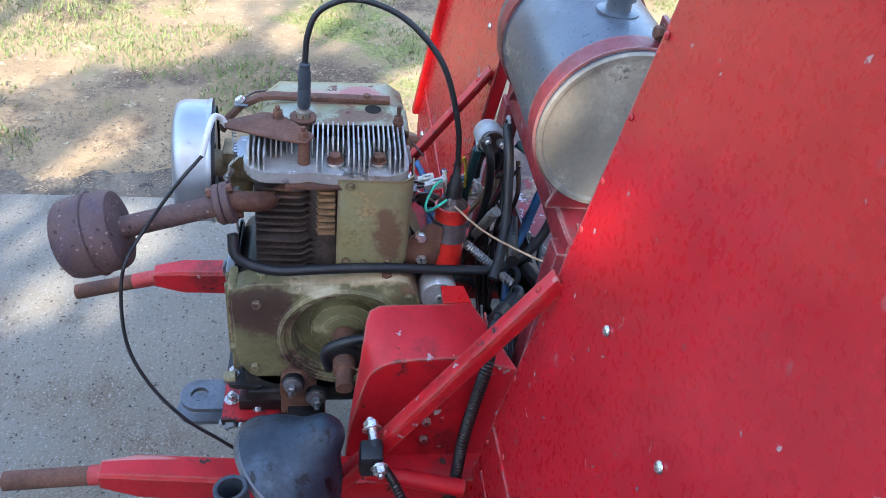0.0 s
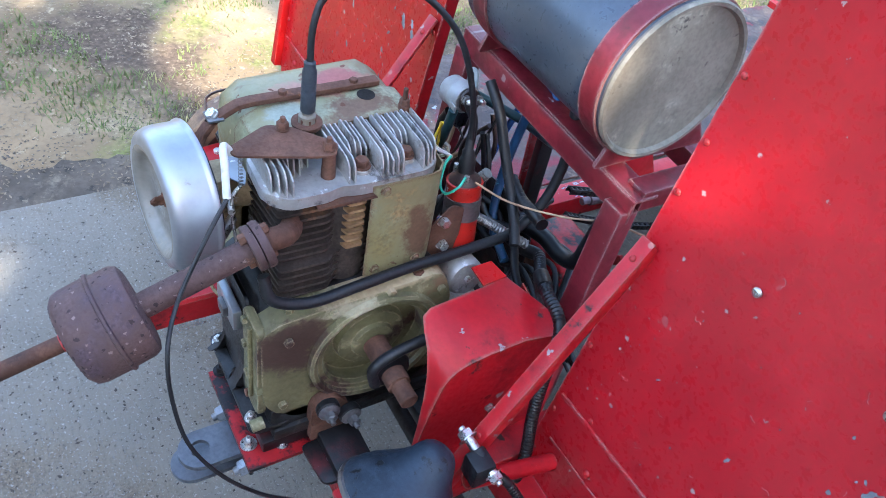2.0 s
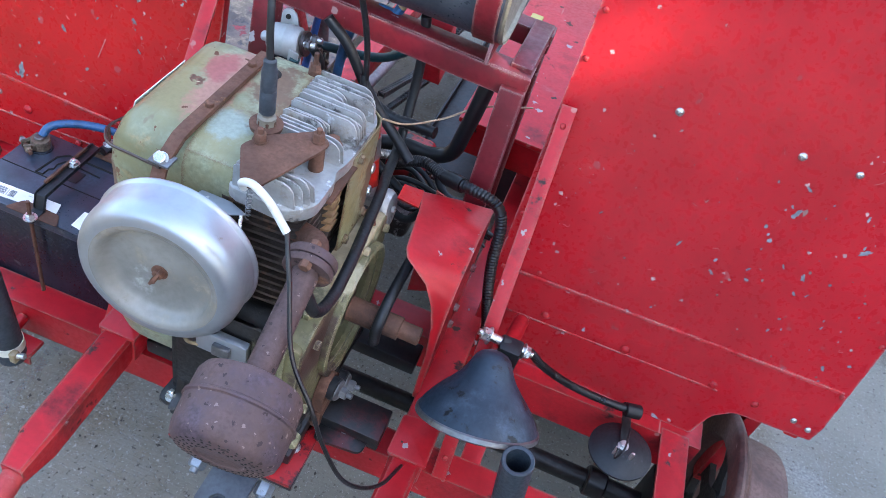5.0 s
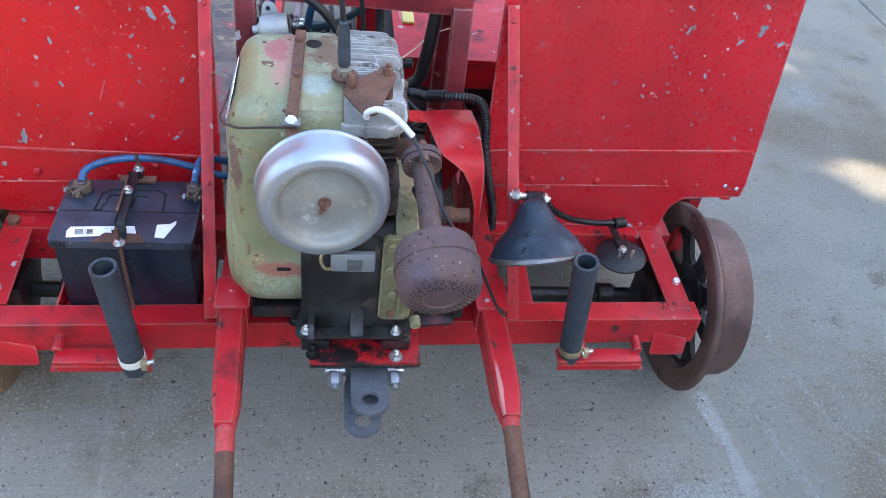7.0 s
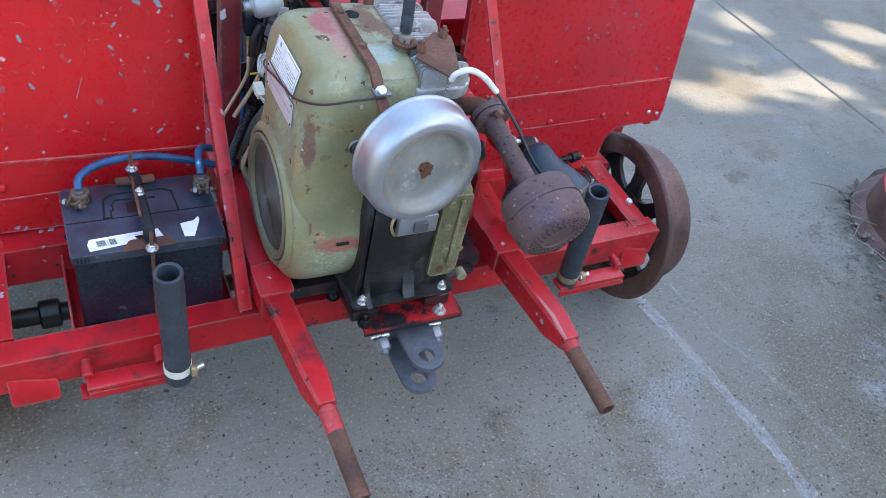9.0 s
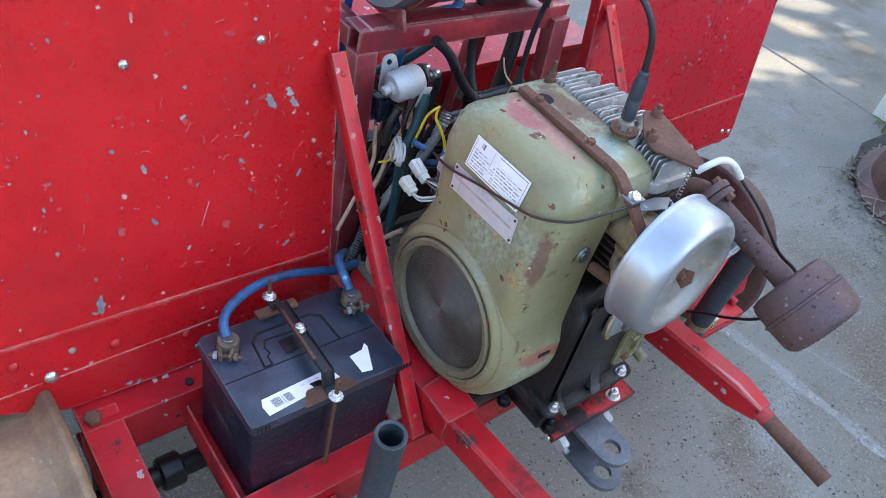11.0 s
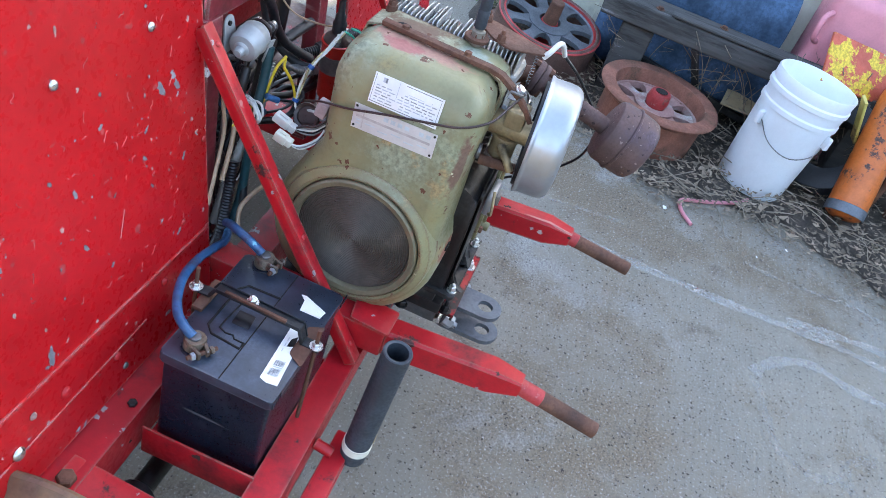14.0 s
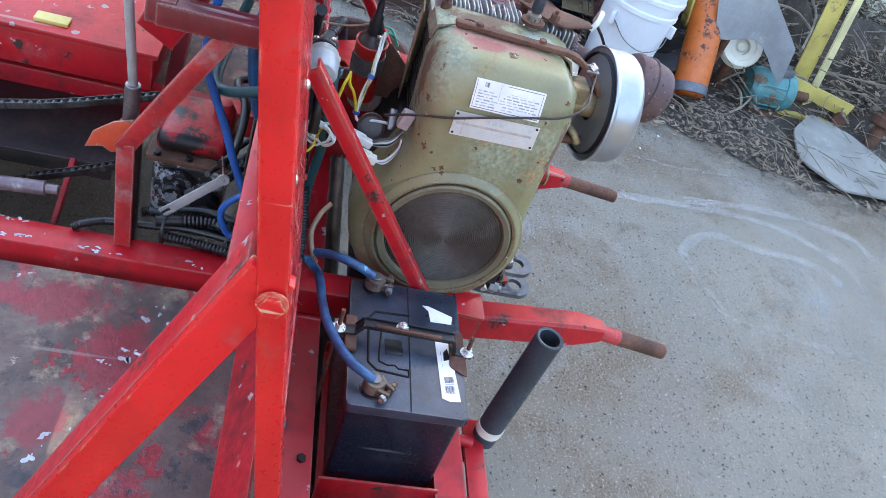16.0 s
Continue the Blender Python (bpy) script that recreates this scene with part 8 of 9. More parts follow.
drive_chain([(-0.05, 0.66, 0.663), (-0.05, 0.763, 0.626), (-0.05, 0.873, 0.587), (-0.05, 0.964, 0.563), (-0.06, 1.4, 0.46), (-0.06, 1.7, 0.40)])
drive_chain([(-0.10, 0.73, 0.535), (-0.10, 0.813, 0.495), (-0.10, 0.897, 0.46), (-0.10, 0.954, 0.435), (-0.09, 1.4, 0.30), (-0.06, 1.7, 0.24)])
ps = thing("link_rod", (-0.16, 0.9, 0.42), "purple-brown rusty link rod with a turned end", "rod")
part("rod", rod(bmesh.new(), (-0.160, 0.856, 0.490), (-0.155, 1.45, 0.44), 0.0125), M_linkrust, ps)
part("tip", rod(bmesh.new(), (-0.160, 0.836, 0.491), (-0.160, 0.860, 0.490), 0.0085), M_linkrust, ps)
solo("brace_bar", bar(bmesh.new(), (-0.13, 0.866, 0.33), (-0.01, 0.852, 0.445), 0.022, 0.010, (0, 1, 0), 0.002), M_greasyred, "greasy red steel bar under the deck", "bar")
up_ = thing("under_plate", (0.12, 1.3, 0.41), "dark brown steel plate under the seat box", "steel plate")
part("plate", box(bmesh.new(), (0.012, 0.79, 0.409), (0.242, 2.2, 0.416), None, 0.002), M_underplate, up_)
part("folded_edge", box(bmesh.new(), (0.006, 0.79, 0.396), (0.012, 2.2, 0.430), None, 0.002), M_underplate, up_)
cable("blue_cable", [(-0.19, 0.606, 0.96), (-0.18, 0.615, 0.905), (-0.18, 0.622, 0.82), (-0.18, 0.604, 0.761), (-0.18, 0.579, 0.698), (-0.18, 0.558, 0.635), (-0.185, 0.520, 0.548), (-0.21, 0.49, 0.49)], 0.0068, M_bluepl, "plain blue cable by the gearbox")
cable("blue_cable", [(-0.20, 0.520, 0.590), (-0.20, 0.544, 0.581), (-0.20, 0.566, 0.545), (-0.20, 0.553, 0.502), (-0.20, 0.530, 0.492), (-0.205, 0.50, 0.50)], 0.006, M_bluepl, "plain blue cable loop")
for pts, r in (([(-0.214, 0.800, 0.462), (-0.205, 0.783, 0.468), (-0.190, 0.744, 0.470), (-0.186, 0.678, 0.472), (-0.181, 0.611, 0.474), (-0.198, 0.51, 0.474), (-0.23, 0.44, 0.47)], 0.0075),
               ([(-0.150, 0.70, 0.468), (-0.149, 0.685, 0.472), (-0.160, 0.64, 0.474), (-0.165, 0.575, 0.474), (-0.160, 0.516, 0.474), (-0.19, 0.44, 0.472)], 0.0095),
               ([(-0.186, 0.672, 0.484), (-0.178, 0.630, 0.488), (-0.172, 0.575, 0.490), (-0.200, 0.51, 0.488), (-0.22, 0.45, 0.48)], 0.0105),
               ([(-0.200, 0.660, 0.466), (-0.204, 0.61, 0.466), (-0.212, 0.56, 0.467), (-0.224, 0.506, 0.468), (-0.24, 0.45, 0.47)], 0.0090),
               ([(-0.140, 0.640, 0.480), (-0.150, 0.590, 0.496), (-0.175, 0.53, 0.500), (-0.20, 0.47, 0.49)], 0.0075)):
    cable("loom_conduit", pts, r, M_wire, "black ribbed wiring conduit", 0.008)
for y in (0.655, 0.548):
    solo("cable_tie", lathe(bmesh.new(), [(0.030, -0.002), (0.032, -0.002), (0.032, 0.002), (0.030, 0.002)], (-0.182, y, 0.474), (0.1, 1, 0), 18, close=True), M_rubber, "black tie round the conduits", "cable tie")
cable("teal_hose", [(-0.21, 0.52, 0.80), (-0.16, 0.60, 0.76), (-0.05, 0.60, 0.78), (0.02, 0.58, 0.84)], 0.0085, M_teal, "teal rubber hose behind the engine")

# ---------------------------------------------------------------- yard beside the slab
sh_ = thing("wall_east", (2.70, -0.4, 0), "cream painted ribbed steel sheet wall", "wall", kind="structure")
prof, y = [], 0.672
while y > -3.2:
    prof += [(y, 0.0), (y - 0.085, 0.0), (y - 0.100, 0.018), (y - 0.125, 0.018), (y - 0.140, 0.0)]
    y -= 0.19
bm = bmesh.new()
fr = [(2.652 - d, y) for y, d in prof]
bk = [(2.660 - d, y) for y, d in prof]
prism(bm, fr + bk[::-1], (0, 0, 0.0), (1, 0, 0), (0, 1, 0), (0, 0, 1), 1.5)
part("ribbed_sheet", bm, M_cream, sh_)
for y in (0.60, 0.42, 0.23, 0.04):
    for z in (0.22, 0.75):
        part("roof_screw", lathe(bmesh.new(), [(0.009, 0), (0.008, 0.003), (0.004, 0.006), (0, 0.006)], (2.651, y, z), (-1, 0, 0), 10), M_steel, sh_)
solo("drain_pipe", rod(bmesh.new(), (2.58, 0.335, 0.0), (2.60, 0.22, 1.5), 0.045, 0.045, 24), M_rubber, "black plastic drain pipe leaning on the wall", "pipe")
# spare wheels lying on the ground
w1 = rail_wheel("spare_wheel", (2.20, 0.175, 0.035), (-0.15, -0.08, 1.0), "rusty spoked rail wheel with red rim and hub lying on leaves", M_wheel, M_hitch, M_redrust, 0.288, 8, "spare wheels", 1.5, 0.07)
w1_ax = Vector((-0.15, -0.08, 1.0)).normalized()
w1_c = Vector((2.20, 0.175, 0.035))
part("rim_edge", lathe(bmesh.new(), [(0.208, 0.152), (0.240, 0.152), (0.242, 0.157), (0.238, 0.160), (0.210, 0.160)], w1_c, w1_ax, 48, close=True), M_redrust, w1, "flaking red rim edge")
part("axle_stub", rod(bmesh.new(), w1_c + w1_ax * 0.14, w1_c + w1_ax * 0.25, 0.034, 0.030, 20), M_rust, w1)
w2 = rail_wheel("spare_wheel", (1.885, -0.385, 0.190), (0.02, 0.03, -1.0), "faded red spoked rail wheel lying flat", M_wheelred, M_faded, M_redrust, 0.256, 8, "spare wheels", 1.75)

part("bore", lathe(bmesh.new(), [(0, 0.0), (0.026, 0.0), (0.026, 0.002), (0, 0.002)], (1.885, -0.385, 0.2005), (0, 0, 1), 20), M_hole, w2)
bk_ = thing("bucket", (1.90, -0.92, 0.0), "white plastic bucket with a wire handle", "bucket")
bd = Vector((0.03, -0.05, 1)).normalized()
b0 = Vector((1.85, -0.865, 0.004))
part("tub", lathe(bmesh.new(), [(0.0000, 0.0052), (0.1256, 0.0052), (0.1339, 0.0000), (0.1371, 0.0077), (0.1529, 0.3457), (0.1591, 0.3482), (0.1591, 0.3648), (0.1539, 0.3713), (0.1569, 0.4097), (0.1633, 0.4123), (0.1633, 0.4289), (0.1569, 0.4353), (0.1601, 0.4763), (0.1569, 0.4814), (0.1529, 0.4763), (0.1339, 0.0256), (0.0000, 0.0155)], b0, bd, 56), M_bucket, bk_)
part("bail", tube(bmesh.new(), [b0 + bd * 0.30 + Vector((-0.09, 0.125, 0)), b0 + bd * 0.25 + Vector((-0.155, 0.07, 0)), b0 + bd * 0.225 + Vector((-0.172, -0.02, 0)), b0 + bd * 0.25 + Vector((-0.14, -0.10, 0)), b0 + bd * 0.30 + Vector((-0.07, -0.14, 0))], 0.0022, 6), M_steel, bk_, "bent wire bail")
for s in (1, -1):
    part("ear", box(bmesh.new(), (-0.022, -0.010, -0.026), (0.022, 0.010, 0.026), Matrix.Translation(b0 + bd * 0.305 + Vector((-0.085, 0.13 * s, 0))) @ Matrix.Rotation(radians(-35 * s), 4, "Z"), 0.005), M_bucket, bk_)
# shade cloth rolls, timber and blocks
for z, x, y0, y1 in ((0.165, 2.46, -0.02, -0.84), (0.455, 2.48, -0.06, -0.80)):
    bm = bmesh.new()
    prf = [(0, 0), (0.06, 0), (0.065, 0.01), (0.10, 0.008), (0.105, 0.0), (0.15, 0.0)]
    n = 16
    prf += [(0.158 + 0.006 * math.sin(i * 2.1) + 0.004 * math.sin(i * 5.3), 0.01 + (abs(y1 - y0) - 0.02) * i / n) for i in range(n + 1)] + [(0, abs(y1 - y0))]
    lathe(bm, prf, (x, y0, z), (0, -1, 0), 32)
    solo("shade_cloth_roll", bm, M_net, "rolled blue-grey shade cloth lying by the wall", "cloth roll", "cloth rolls")
tb = thing("timber_sleeper", (2.22, -0.65, 0.30), "split grey timber sleeper raised on blocks", "timber")
part("beam", box(bmesh.new(), (2.10, -1.35, 0.33), (2.28, -0.02, 0.42), pose(0, 0, 0), 0.012, 3), M_timber, tb)
for k in range(4):
    part("spike", hexhead(bmesh.new(), (2.15 + 0.08 * (k % 2), -0.25 - 0.28 * k, 0.42), (0, 0, 1), 0.022, 0.010, 0.02), M_rust, tb)
part("split_board", box(bmesh.new(), (2.098, -1.10, 0.425), (2.15, -0.30, 0.436), None, 0.003), M_timber, tb)
for x, y in ((2.13, -0.20), (2.16, -1.25)):
    bl = thing("block", (x + 0.07, y, 0.0), "dark grey timber packing block under the sleeper", "block", "blocks")
    part("stone", box(bmesh.new(), (x, y - 0.07, 0.0), (x + 0.13, y + 0.07, 0.329), None, 0.012, 2), M_timber, bl)
fb = thing("folded_frame", (2.25, -0.5, 0.1), "dark steel angle frame under the timber", "steel frame")
part("bar", bar(bmesh.new(), (2.27, -0.16, 0.17), (2.24, -0.85, 0.07), 0.03, 0.03), M_oilblack, fb)
part("bar", bar(bmesh.new(), (2.23, -0.60, 0.02), (2.25, -0.46, 0.30), 0.03, 0.03), M_oilblack, fb)
cbx = thing("cardboard", (2.2, -0.72, 0.0), "torn flat piece of brown cardboard", "cardboard")
part("sheet", prism(bmesh.new(), [(0, 0), (0.20, -0.03), (0.22, -0.20), (0.03, -0.17)], (2.16, -0.66, 0.14), (1, 0, 0.15), (0, 1, 0.1), (0, 0, 1), 0.006), surf("brown_card", (0.36, 0.27, 0.16), 0.15, 0.85, 0, 9, 90, 0.2), cbx)
# pink drum, painted board, orange cylinder
pk = thing("plastic_drum", (2.43, -1.09, 0.0), "faded pink plastic container with a handle", "container")
part("body", box(bmesh.new(), (2.30, -1.30, 0.0), (2.56, -0.88, 0.72), None, 0.05, 4), M_pink, pk)
part("grip", tube(bmesh.new(), [(2.31, -0.90, 0.62), (2.26, -0.87, 0.60), (2.25, -0.87, 0.52), (2.31, -0.90, 0.49)], 0.012, 10), M_pink, pk)
yb = thing("painted_board", (2.05, -1.25, 0.3), "broken red board with flaking yellow stripes", "board")
part("board", box(bmesh.new(), (-0.10, -0.17, -0.006), (0.10, 0.17, 0.006), pose(2.13, -1.07, 0.50, 12, -52, 12), 0.002), surf("red_yellow_flakes", (0.50, 0.09, 0.05), 0.2, 0.6, 0, 9, 90, 0.2, layers=(((0.62, 0.42, 0.04), 8, 0.47, 0.50, 0.6, 0), ((0.35, 0.34, 0.32), 6, 0.66, 0.70, 0.7, 0))), yb)
part("slat", box(bmesh.new(), (-0.022, -0.13, -0.006), (0.022, 0.13, 0.006), pose(1.94, -1.12, 0.38, 58, -20, 24), 0.002), M_yel, yb)
og = thing("gas_cylinder", (1.93, -1.30, 0.0), "leaning orange steel cylinder with chipped paint", "gas cylinder")
o0, od = Vector((1.775, -1.235, 0.05)), Vector((0.55, -0.03, 0.80)).normalized()
part("body", lathe(bmesh.new(), [(0, 0.0), (0.05, 0.0), (0.070, 0.012), (0.077, 0.035), (0.077, 0.50), (0.066, 0.55), (0.04, 0.585), (0, 0.595)], o0, od, 36), M_orange, og)
part("collar", lathe(bmesh.new(), [(0.0775, 0.01), (0.0795, 0.012), (0.0795, 0.05), (0.0775, 0.052)], o0, od, 36), M_hitch, og)
tyre = thing("tyre", (1.98, -1.13, 0.0), "old black tyre leaning behind the bucket", "tyre")
part("tread", lathe(bmesh.new(), [(0.11, -0.035), (0.16, -0.05), (0.20, -0.04), (0.215, 0.0), (0.20, 0.04), (0.16, 0.05), (0.11, 0.035)], (2.03, -1.12, 0.205), (-0.55, 0.45, 0.5), 40, close=True), M_rubber, tyre)
gs = thing("bent_sheet", (1.92, -1.45, 0.15), "bent grey sheet metal cover", "sheet metal")
bm = bmesh.new()
edge_low = [(-1.273, 0.291), (-1.33, 0.302), (-1.40, 0.325), (-1.45, 0.335), (-1.50, 0.315), (-1.55, 0.275), (-1.60, 0.225), (-1.650, 0.182), (-1.668, 0.178)]
prism(bm, edge_low + [(-1.652, 0.345), (-1.444, 0.53), (-1.37, 0.60), (-1.17, 0.56)], (1.90, 0, 0), (0.04, 1, 0), (0.12, 0, 1), (-1, 0, 0.1), 0.004, 0.001)
part("sheet", bm, M_sheet, gs)
part("leg", rod(bmesh.new(), (1.97, -1.36, 0.0), (1.96, -1.38, 0.38), 0.018), M_rust, gs)
pu = thing("pulley", (2.02, -1.49, 0.0), "cream painted cast pulley", "pulley")
part("wheel", lathe(bmesh.new(), [(0.0, 0.004), (0.020, 0.004), (0.024, -0.006), (0.034, -0.008), (0.038, 0.010), (0.062, 0.010), (0.066, 0.016), (0.090, 0.020), (0.096, 0.010), (0.086, -0.008), (0.096, -0.026), (0.0, -0.030)], (2.0, -1.485, 0.245), (-0.80, 0.18, 0.56), 40), M_cream, pu)
part("post", rod(bmesh.new(), (2.05, -1.50, 0.0), (2.02, -1.492, 0.22), 0.03), M_rust, pu)
tm = thing("electric_motor", (1.95, -1.70, 0.0), "chipped teal electric motor on its side", "motor")
part("body", lathe(bmesh.new(), [(0, 0), (0.07, 0), (0.086, 0.016), (0.092, 0.04), (0.092, 0.16), (0.096, 0.162), (0.096, 0.185), (0.080, 0.215), (0.03, 0.225), (0, 0.225)], (1.97, -1.59, 0.096), (-0.08, -0.99, 0.06), 36), M_tealp, tm)
part("shaft", rod(bmesh.new(), (1.953, -1.81, 0.108), (1.945, -1.90, 0.112), 0.024), M_rust, tm)
part("terminal_box", box(bmesh.new(), (1.92, -1.76, 0.17), (2.0, -1.68, 0.225), None, 0.010), M_hitch, tm)
for k in range(5):
    a = radians(150 + 30 * k)
    part("cooling_rib", bar(bmesh.new(), (1.965 + 0.093 * math.cos(a), -1.64, 0.098 + 0.093 * math.sin(a)), (1.958 + 0.093 * math.cos(a), -1.74, 0.104 + 0.093 * math.sin(a)), 0.006, 0.008), M_tealp, tm)
part("foot", box(bmesh.new(), (1.87, -1.79, 0.0), (2.03, -1.62, 0.014), None, 0.003), M_rust, tm)
yf = thing("yellow_stand", (2.02, -1.95, 0.0), "weathered yellow steel angle stand", "stand")
part("upright", bar(bmesh.new(), (2.02, -1.875, 0.06), (2.04, -1.76, 0.95), 0.085, 0.008, (-1, 0.1, 0.1), 0.002), M_yel, yf)
part("upright", bar(bmesh.new(), (2.00, -1.958, 0.06), (2.02, -1.842, 0.95), 0.075, 0.008, (-0.8, -0.5, 0.1), 0.002), M_yelpale, yf, "paler yellow flange")
part("foot_bar", bar(bmesh.new(), (1.955, -1.765, 0.165), (1.955, -2.16, 0.095), 0.012, 0.07), M_yel, yf)
part("foot_bar", bar(bmesh.new(), (1.96, -1.80, 0.01), (1.96, -2.10, 0.01), 0.06, 0.02), M_yel, yf)
part("roller", rod(bmesh.new(), (1.90, -2.10, 0.055), (1.96, -2.13, 0.06), 0.030), M_rust, yf)
rp = thing("pump_column", (1.75, -2.18, 0.0), "rusty cast iron column with a flange", "column")
part("stem", rod(bmesh.new(), (1.84, -2.28, 0.0), (1.98, -2.36, 0.62), 0.030), M_rust, rp)
part("flange", rod(bmesh.new(), (1.862, -2.292, 0.10), (1.873, -2.30, 0.15), 0.062), M_rust, rp)
solo("fibre_board", prism(bmesh.new(), rounded([(1.715, -1.765), (1.92, -1.95), (1.80, -2.12), (1.42, -2.30), (1.30, -2.16), (1.285, -1.82), (1.47, -1.68)], [0.05, 0.05, 0.02, 0.01, 0.01, 0.02, 0.06]), (0, 0, 0.006), (1, 0, 0.02), (0, 1, 0), (0, 0, 1), 0.010, 0.002), M_greyb, "torn grey fibre board lying on the slab", "board")
solo("cord", tube(bmesh.new(), [(1.325, -0.640, 0.008), (1.39, -0.600, 0.008), (1.46, -0.590, 0.009), (1.50, -0.64, 0.008), (1.55, -0.72, 0.008), (1.62, -0.81, 0.008), (1.68, -0.86, 0.008)], 0.0075, 10), M_pink, "short pink cord lying on the slab", "cord")
for x, y, s in ((1.36, -0.545, 0.022), (1.43, -1.02, 0.010), (1.30, -0.9, 0.008)):
    solo("paper_scrap", prism(bmesh.new(), [(0, 0), (s, s * 0.2), (s * 0.9, s * 0.8), (s * 0.1, s * 0.6)], (x, y, 0.003), (1, 0, 0.05), (0, 1, 0), (0, 0, 1), 0.0012), M_label, "small white paper scrap on the slab", "paper scrap", "paper scraps")

# ---------------------------------------------------------------- loose cover: litter, twigs, grass
def scatter(name, n, spot, size, material, label, category, flat=0.5, narrow=0.4, lift=0.004, seed=1, blade=False):
    r = np.random.default_rng(seed)
    verts, faces = [], []
    for _ in range(n):
        p = spot(r)
        if p is None:
            continue
        s = size * r.uniform(0.45, 1.0) * (1 + 0.9 * r.random() ** 3)
        a = r.uniform(0, 2 * math.pi)
        d, q = np.array([math.cos(a), math.sin(a), 0.0]), np.array([-math.sin(a), math.cos(a), 0.0])
        k = len(verts)
        c = np.array([p[0], p[1], p[2] + lift * r.uniform(0.3, 1.6)])
        if blade:
            lean = d * s * r.uniform(0.2, 0.9)
            verts += [c - q * s * narrow / 2, c + q * s * narrow / 2, c + lean + np.array([0, 0, s * r.uniform(0.5, 1.0)])]
            faces.append((k, k + 1, k + 2))
        else:
            t = r.uniform(-flat, flat, 4) * s
            verts += [c - d * s / 2 + [0, 0, abs(t[0])], c - q * s * narrow / 2 + [0, 0, abs(t[1]) * 0.6], c + d * s / 2 + [0, 0, abs(t[2])], c + q * s * narrow / 2 + [0, 0, abs(t[3]) * 0.6]]
            faces.append((k, k + 1, k + 2, k + 3))
    me = bpy.data.meshes.new(name)
    me.from_pydata([tuple(v) for v in verts], [], faces)
    me.materials.append(material)
    return tagged(new(name, me), label, category, kind="stuff")


def edge_x(y):
    """Where the litter strip begins on the slab."""
    return np.interp(y, [-3.2, -2.0, -1.58, -1.1, -0.9, -0.46, -0.2, 0.1, 0.4, 0.55], [1.15, 1.22, 1.27, 1.50, 1.55, 1.42, 1.62, 1.86, 1.95, 2.3])


bm = bmesh.new()
ys = np.linspace(-3.2, 0.55, 60)
lo = [bm.verts.new((edge_x(y) + 0.05 + 0.03 * math.sin(y * 23) + 0.02 * math.sin(y * 57), y, 0.0045)) for y in ys]
hi = [bm.verts.new((2.64, y, 0.0045)) for y in ys]
for i in range(len(ys) - 1):
    bm.faces.new((lo[i], hi[i], hi[i + 1], lo[i + 1]))
solo("litter_bed", bm, M_litterdirt, "dark soil and rotted litter against the wall", "litter bed", kind="structure")


def in_strip(r):
    y = r.uniform(-3.0, 0.5)
    x = edge_x(y) + abs(r.normal(0, 0.42)) - 0.02 + r.normal(0, 0.03)
    if x > 2.6 or (-2.28 < y < -1.70 and 1.28 < x < 1.86):
        return None
    return (x, y, 0.005 + (0.03 * r.random() if x > edge_x(y) + 0.15 else 0))


scatter("dead_leaves", 6500, in_strip, 0.029, M_leaf, "curled brown dead leaves", "leaves", 0.45, 0.42, 0.012, 3)
scatter("leaf_crumbs", 3500, lambda r: (edge_x(yy := r.uniform(-2.6, 0.5)) - abs(r.normal(0, 0.16)), yy, 0.001), 0.011, M_leaf, "crumbs of dead leaf on the slab", "leaves", 0.25, 0.5, 0.002, 4)
scatter("slab_specks", 6500, lambda r: (r.normal(0.45, 0.75) if r.random() < 0.6 else r.uniform(-1.0, 2.4), r.normal(-0.7, 0.6), 0.001), 0.0070, M_litterdirt, "dark crumbs of dirt on the slab", "dirt", 0.2, 0.6, 0.0015, 9)
rng = random.Random(8)
bm = bmesh.new()
for i in range(260):
    y = rng.uniform(-2.6, 0.45)
    x = float(edge_x(y)) + abs(rng.gauss(0, 0.35))
    if x > 2.5:
        continue
    a, n = rng.uniform(0, 6.28), rng.uniform(0.06, 0.28)
    z = 0.012 + rng.random() * 0.05
    p = Vector((x, y, z))
    d = Vector((math.cos(a), math.sin(a), rng.uniform(-0.05, 0.25))) * n
    mid = p + d * 0.5 + Vector((rng.gauss(0, 0.02), rng.gauss(0, 0.02), rng.uniform(0, 0.02)))
    tube(bm, [p, mid, p + d], rng.choice((0.0012, 0.0016, 0.0022)), 5, 3)
tagged(solo("dry_twigs", bm, M_twig, "dry pale twigs and stalks among the leaves", "twigs"), kind="stuff")
bm = bmesh.new()
for i in range(34):
    y = rng.uniform(-1.5, -0.15)
    p = Vector((rng.uniform(2.2, 2.3), y, 0.02))
    d = Vector((rng.uniform(-0.25, 0.1), rng.uniform(-0.3, 0.3), rng.uniform(0.25, 0.5)))
    tube(bm, [p, p + d * 0.5 + Vector((0, 0, 0.05)), p + d], 0.0018, 5, 4)
    for k in range(6):
        q = p + d * (0.35 + 0.1 * k)
        tube(bm, [q, q + Vector((rng.gauss(0, 0.04), rng.gauss(0, 0.04), rng.uniform(0, 0.05)))], 0.001, 4, 2)
tagged(solo("dead_weeds", bm, M_twig, "dead dry weeds standing beside the timber", "weeds"), kind="stuff")
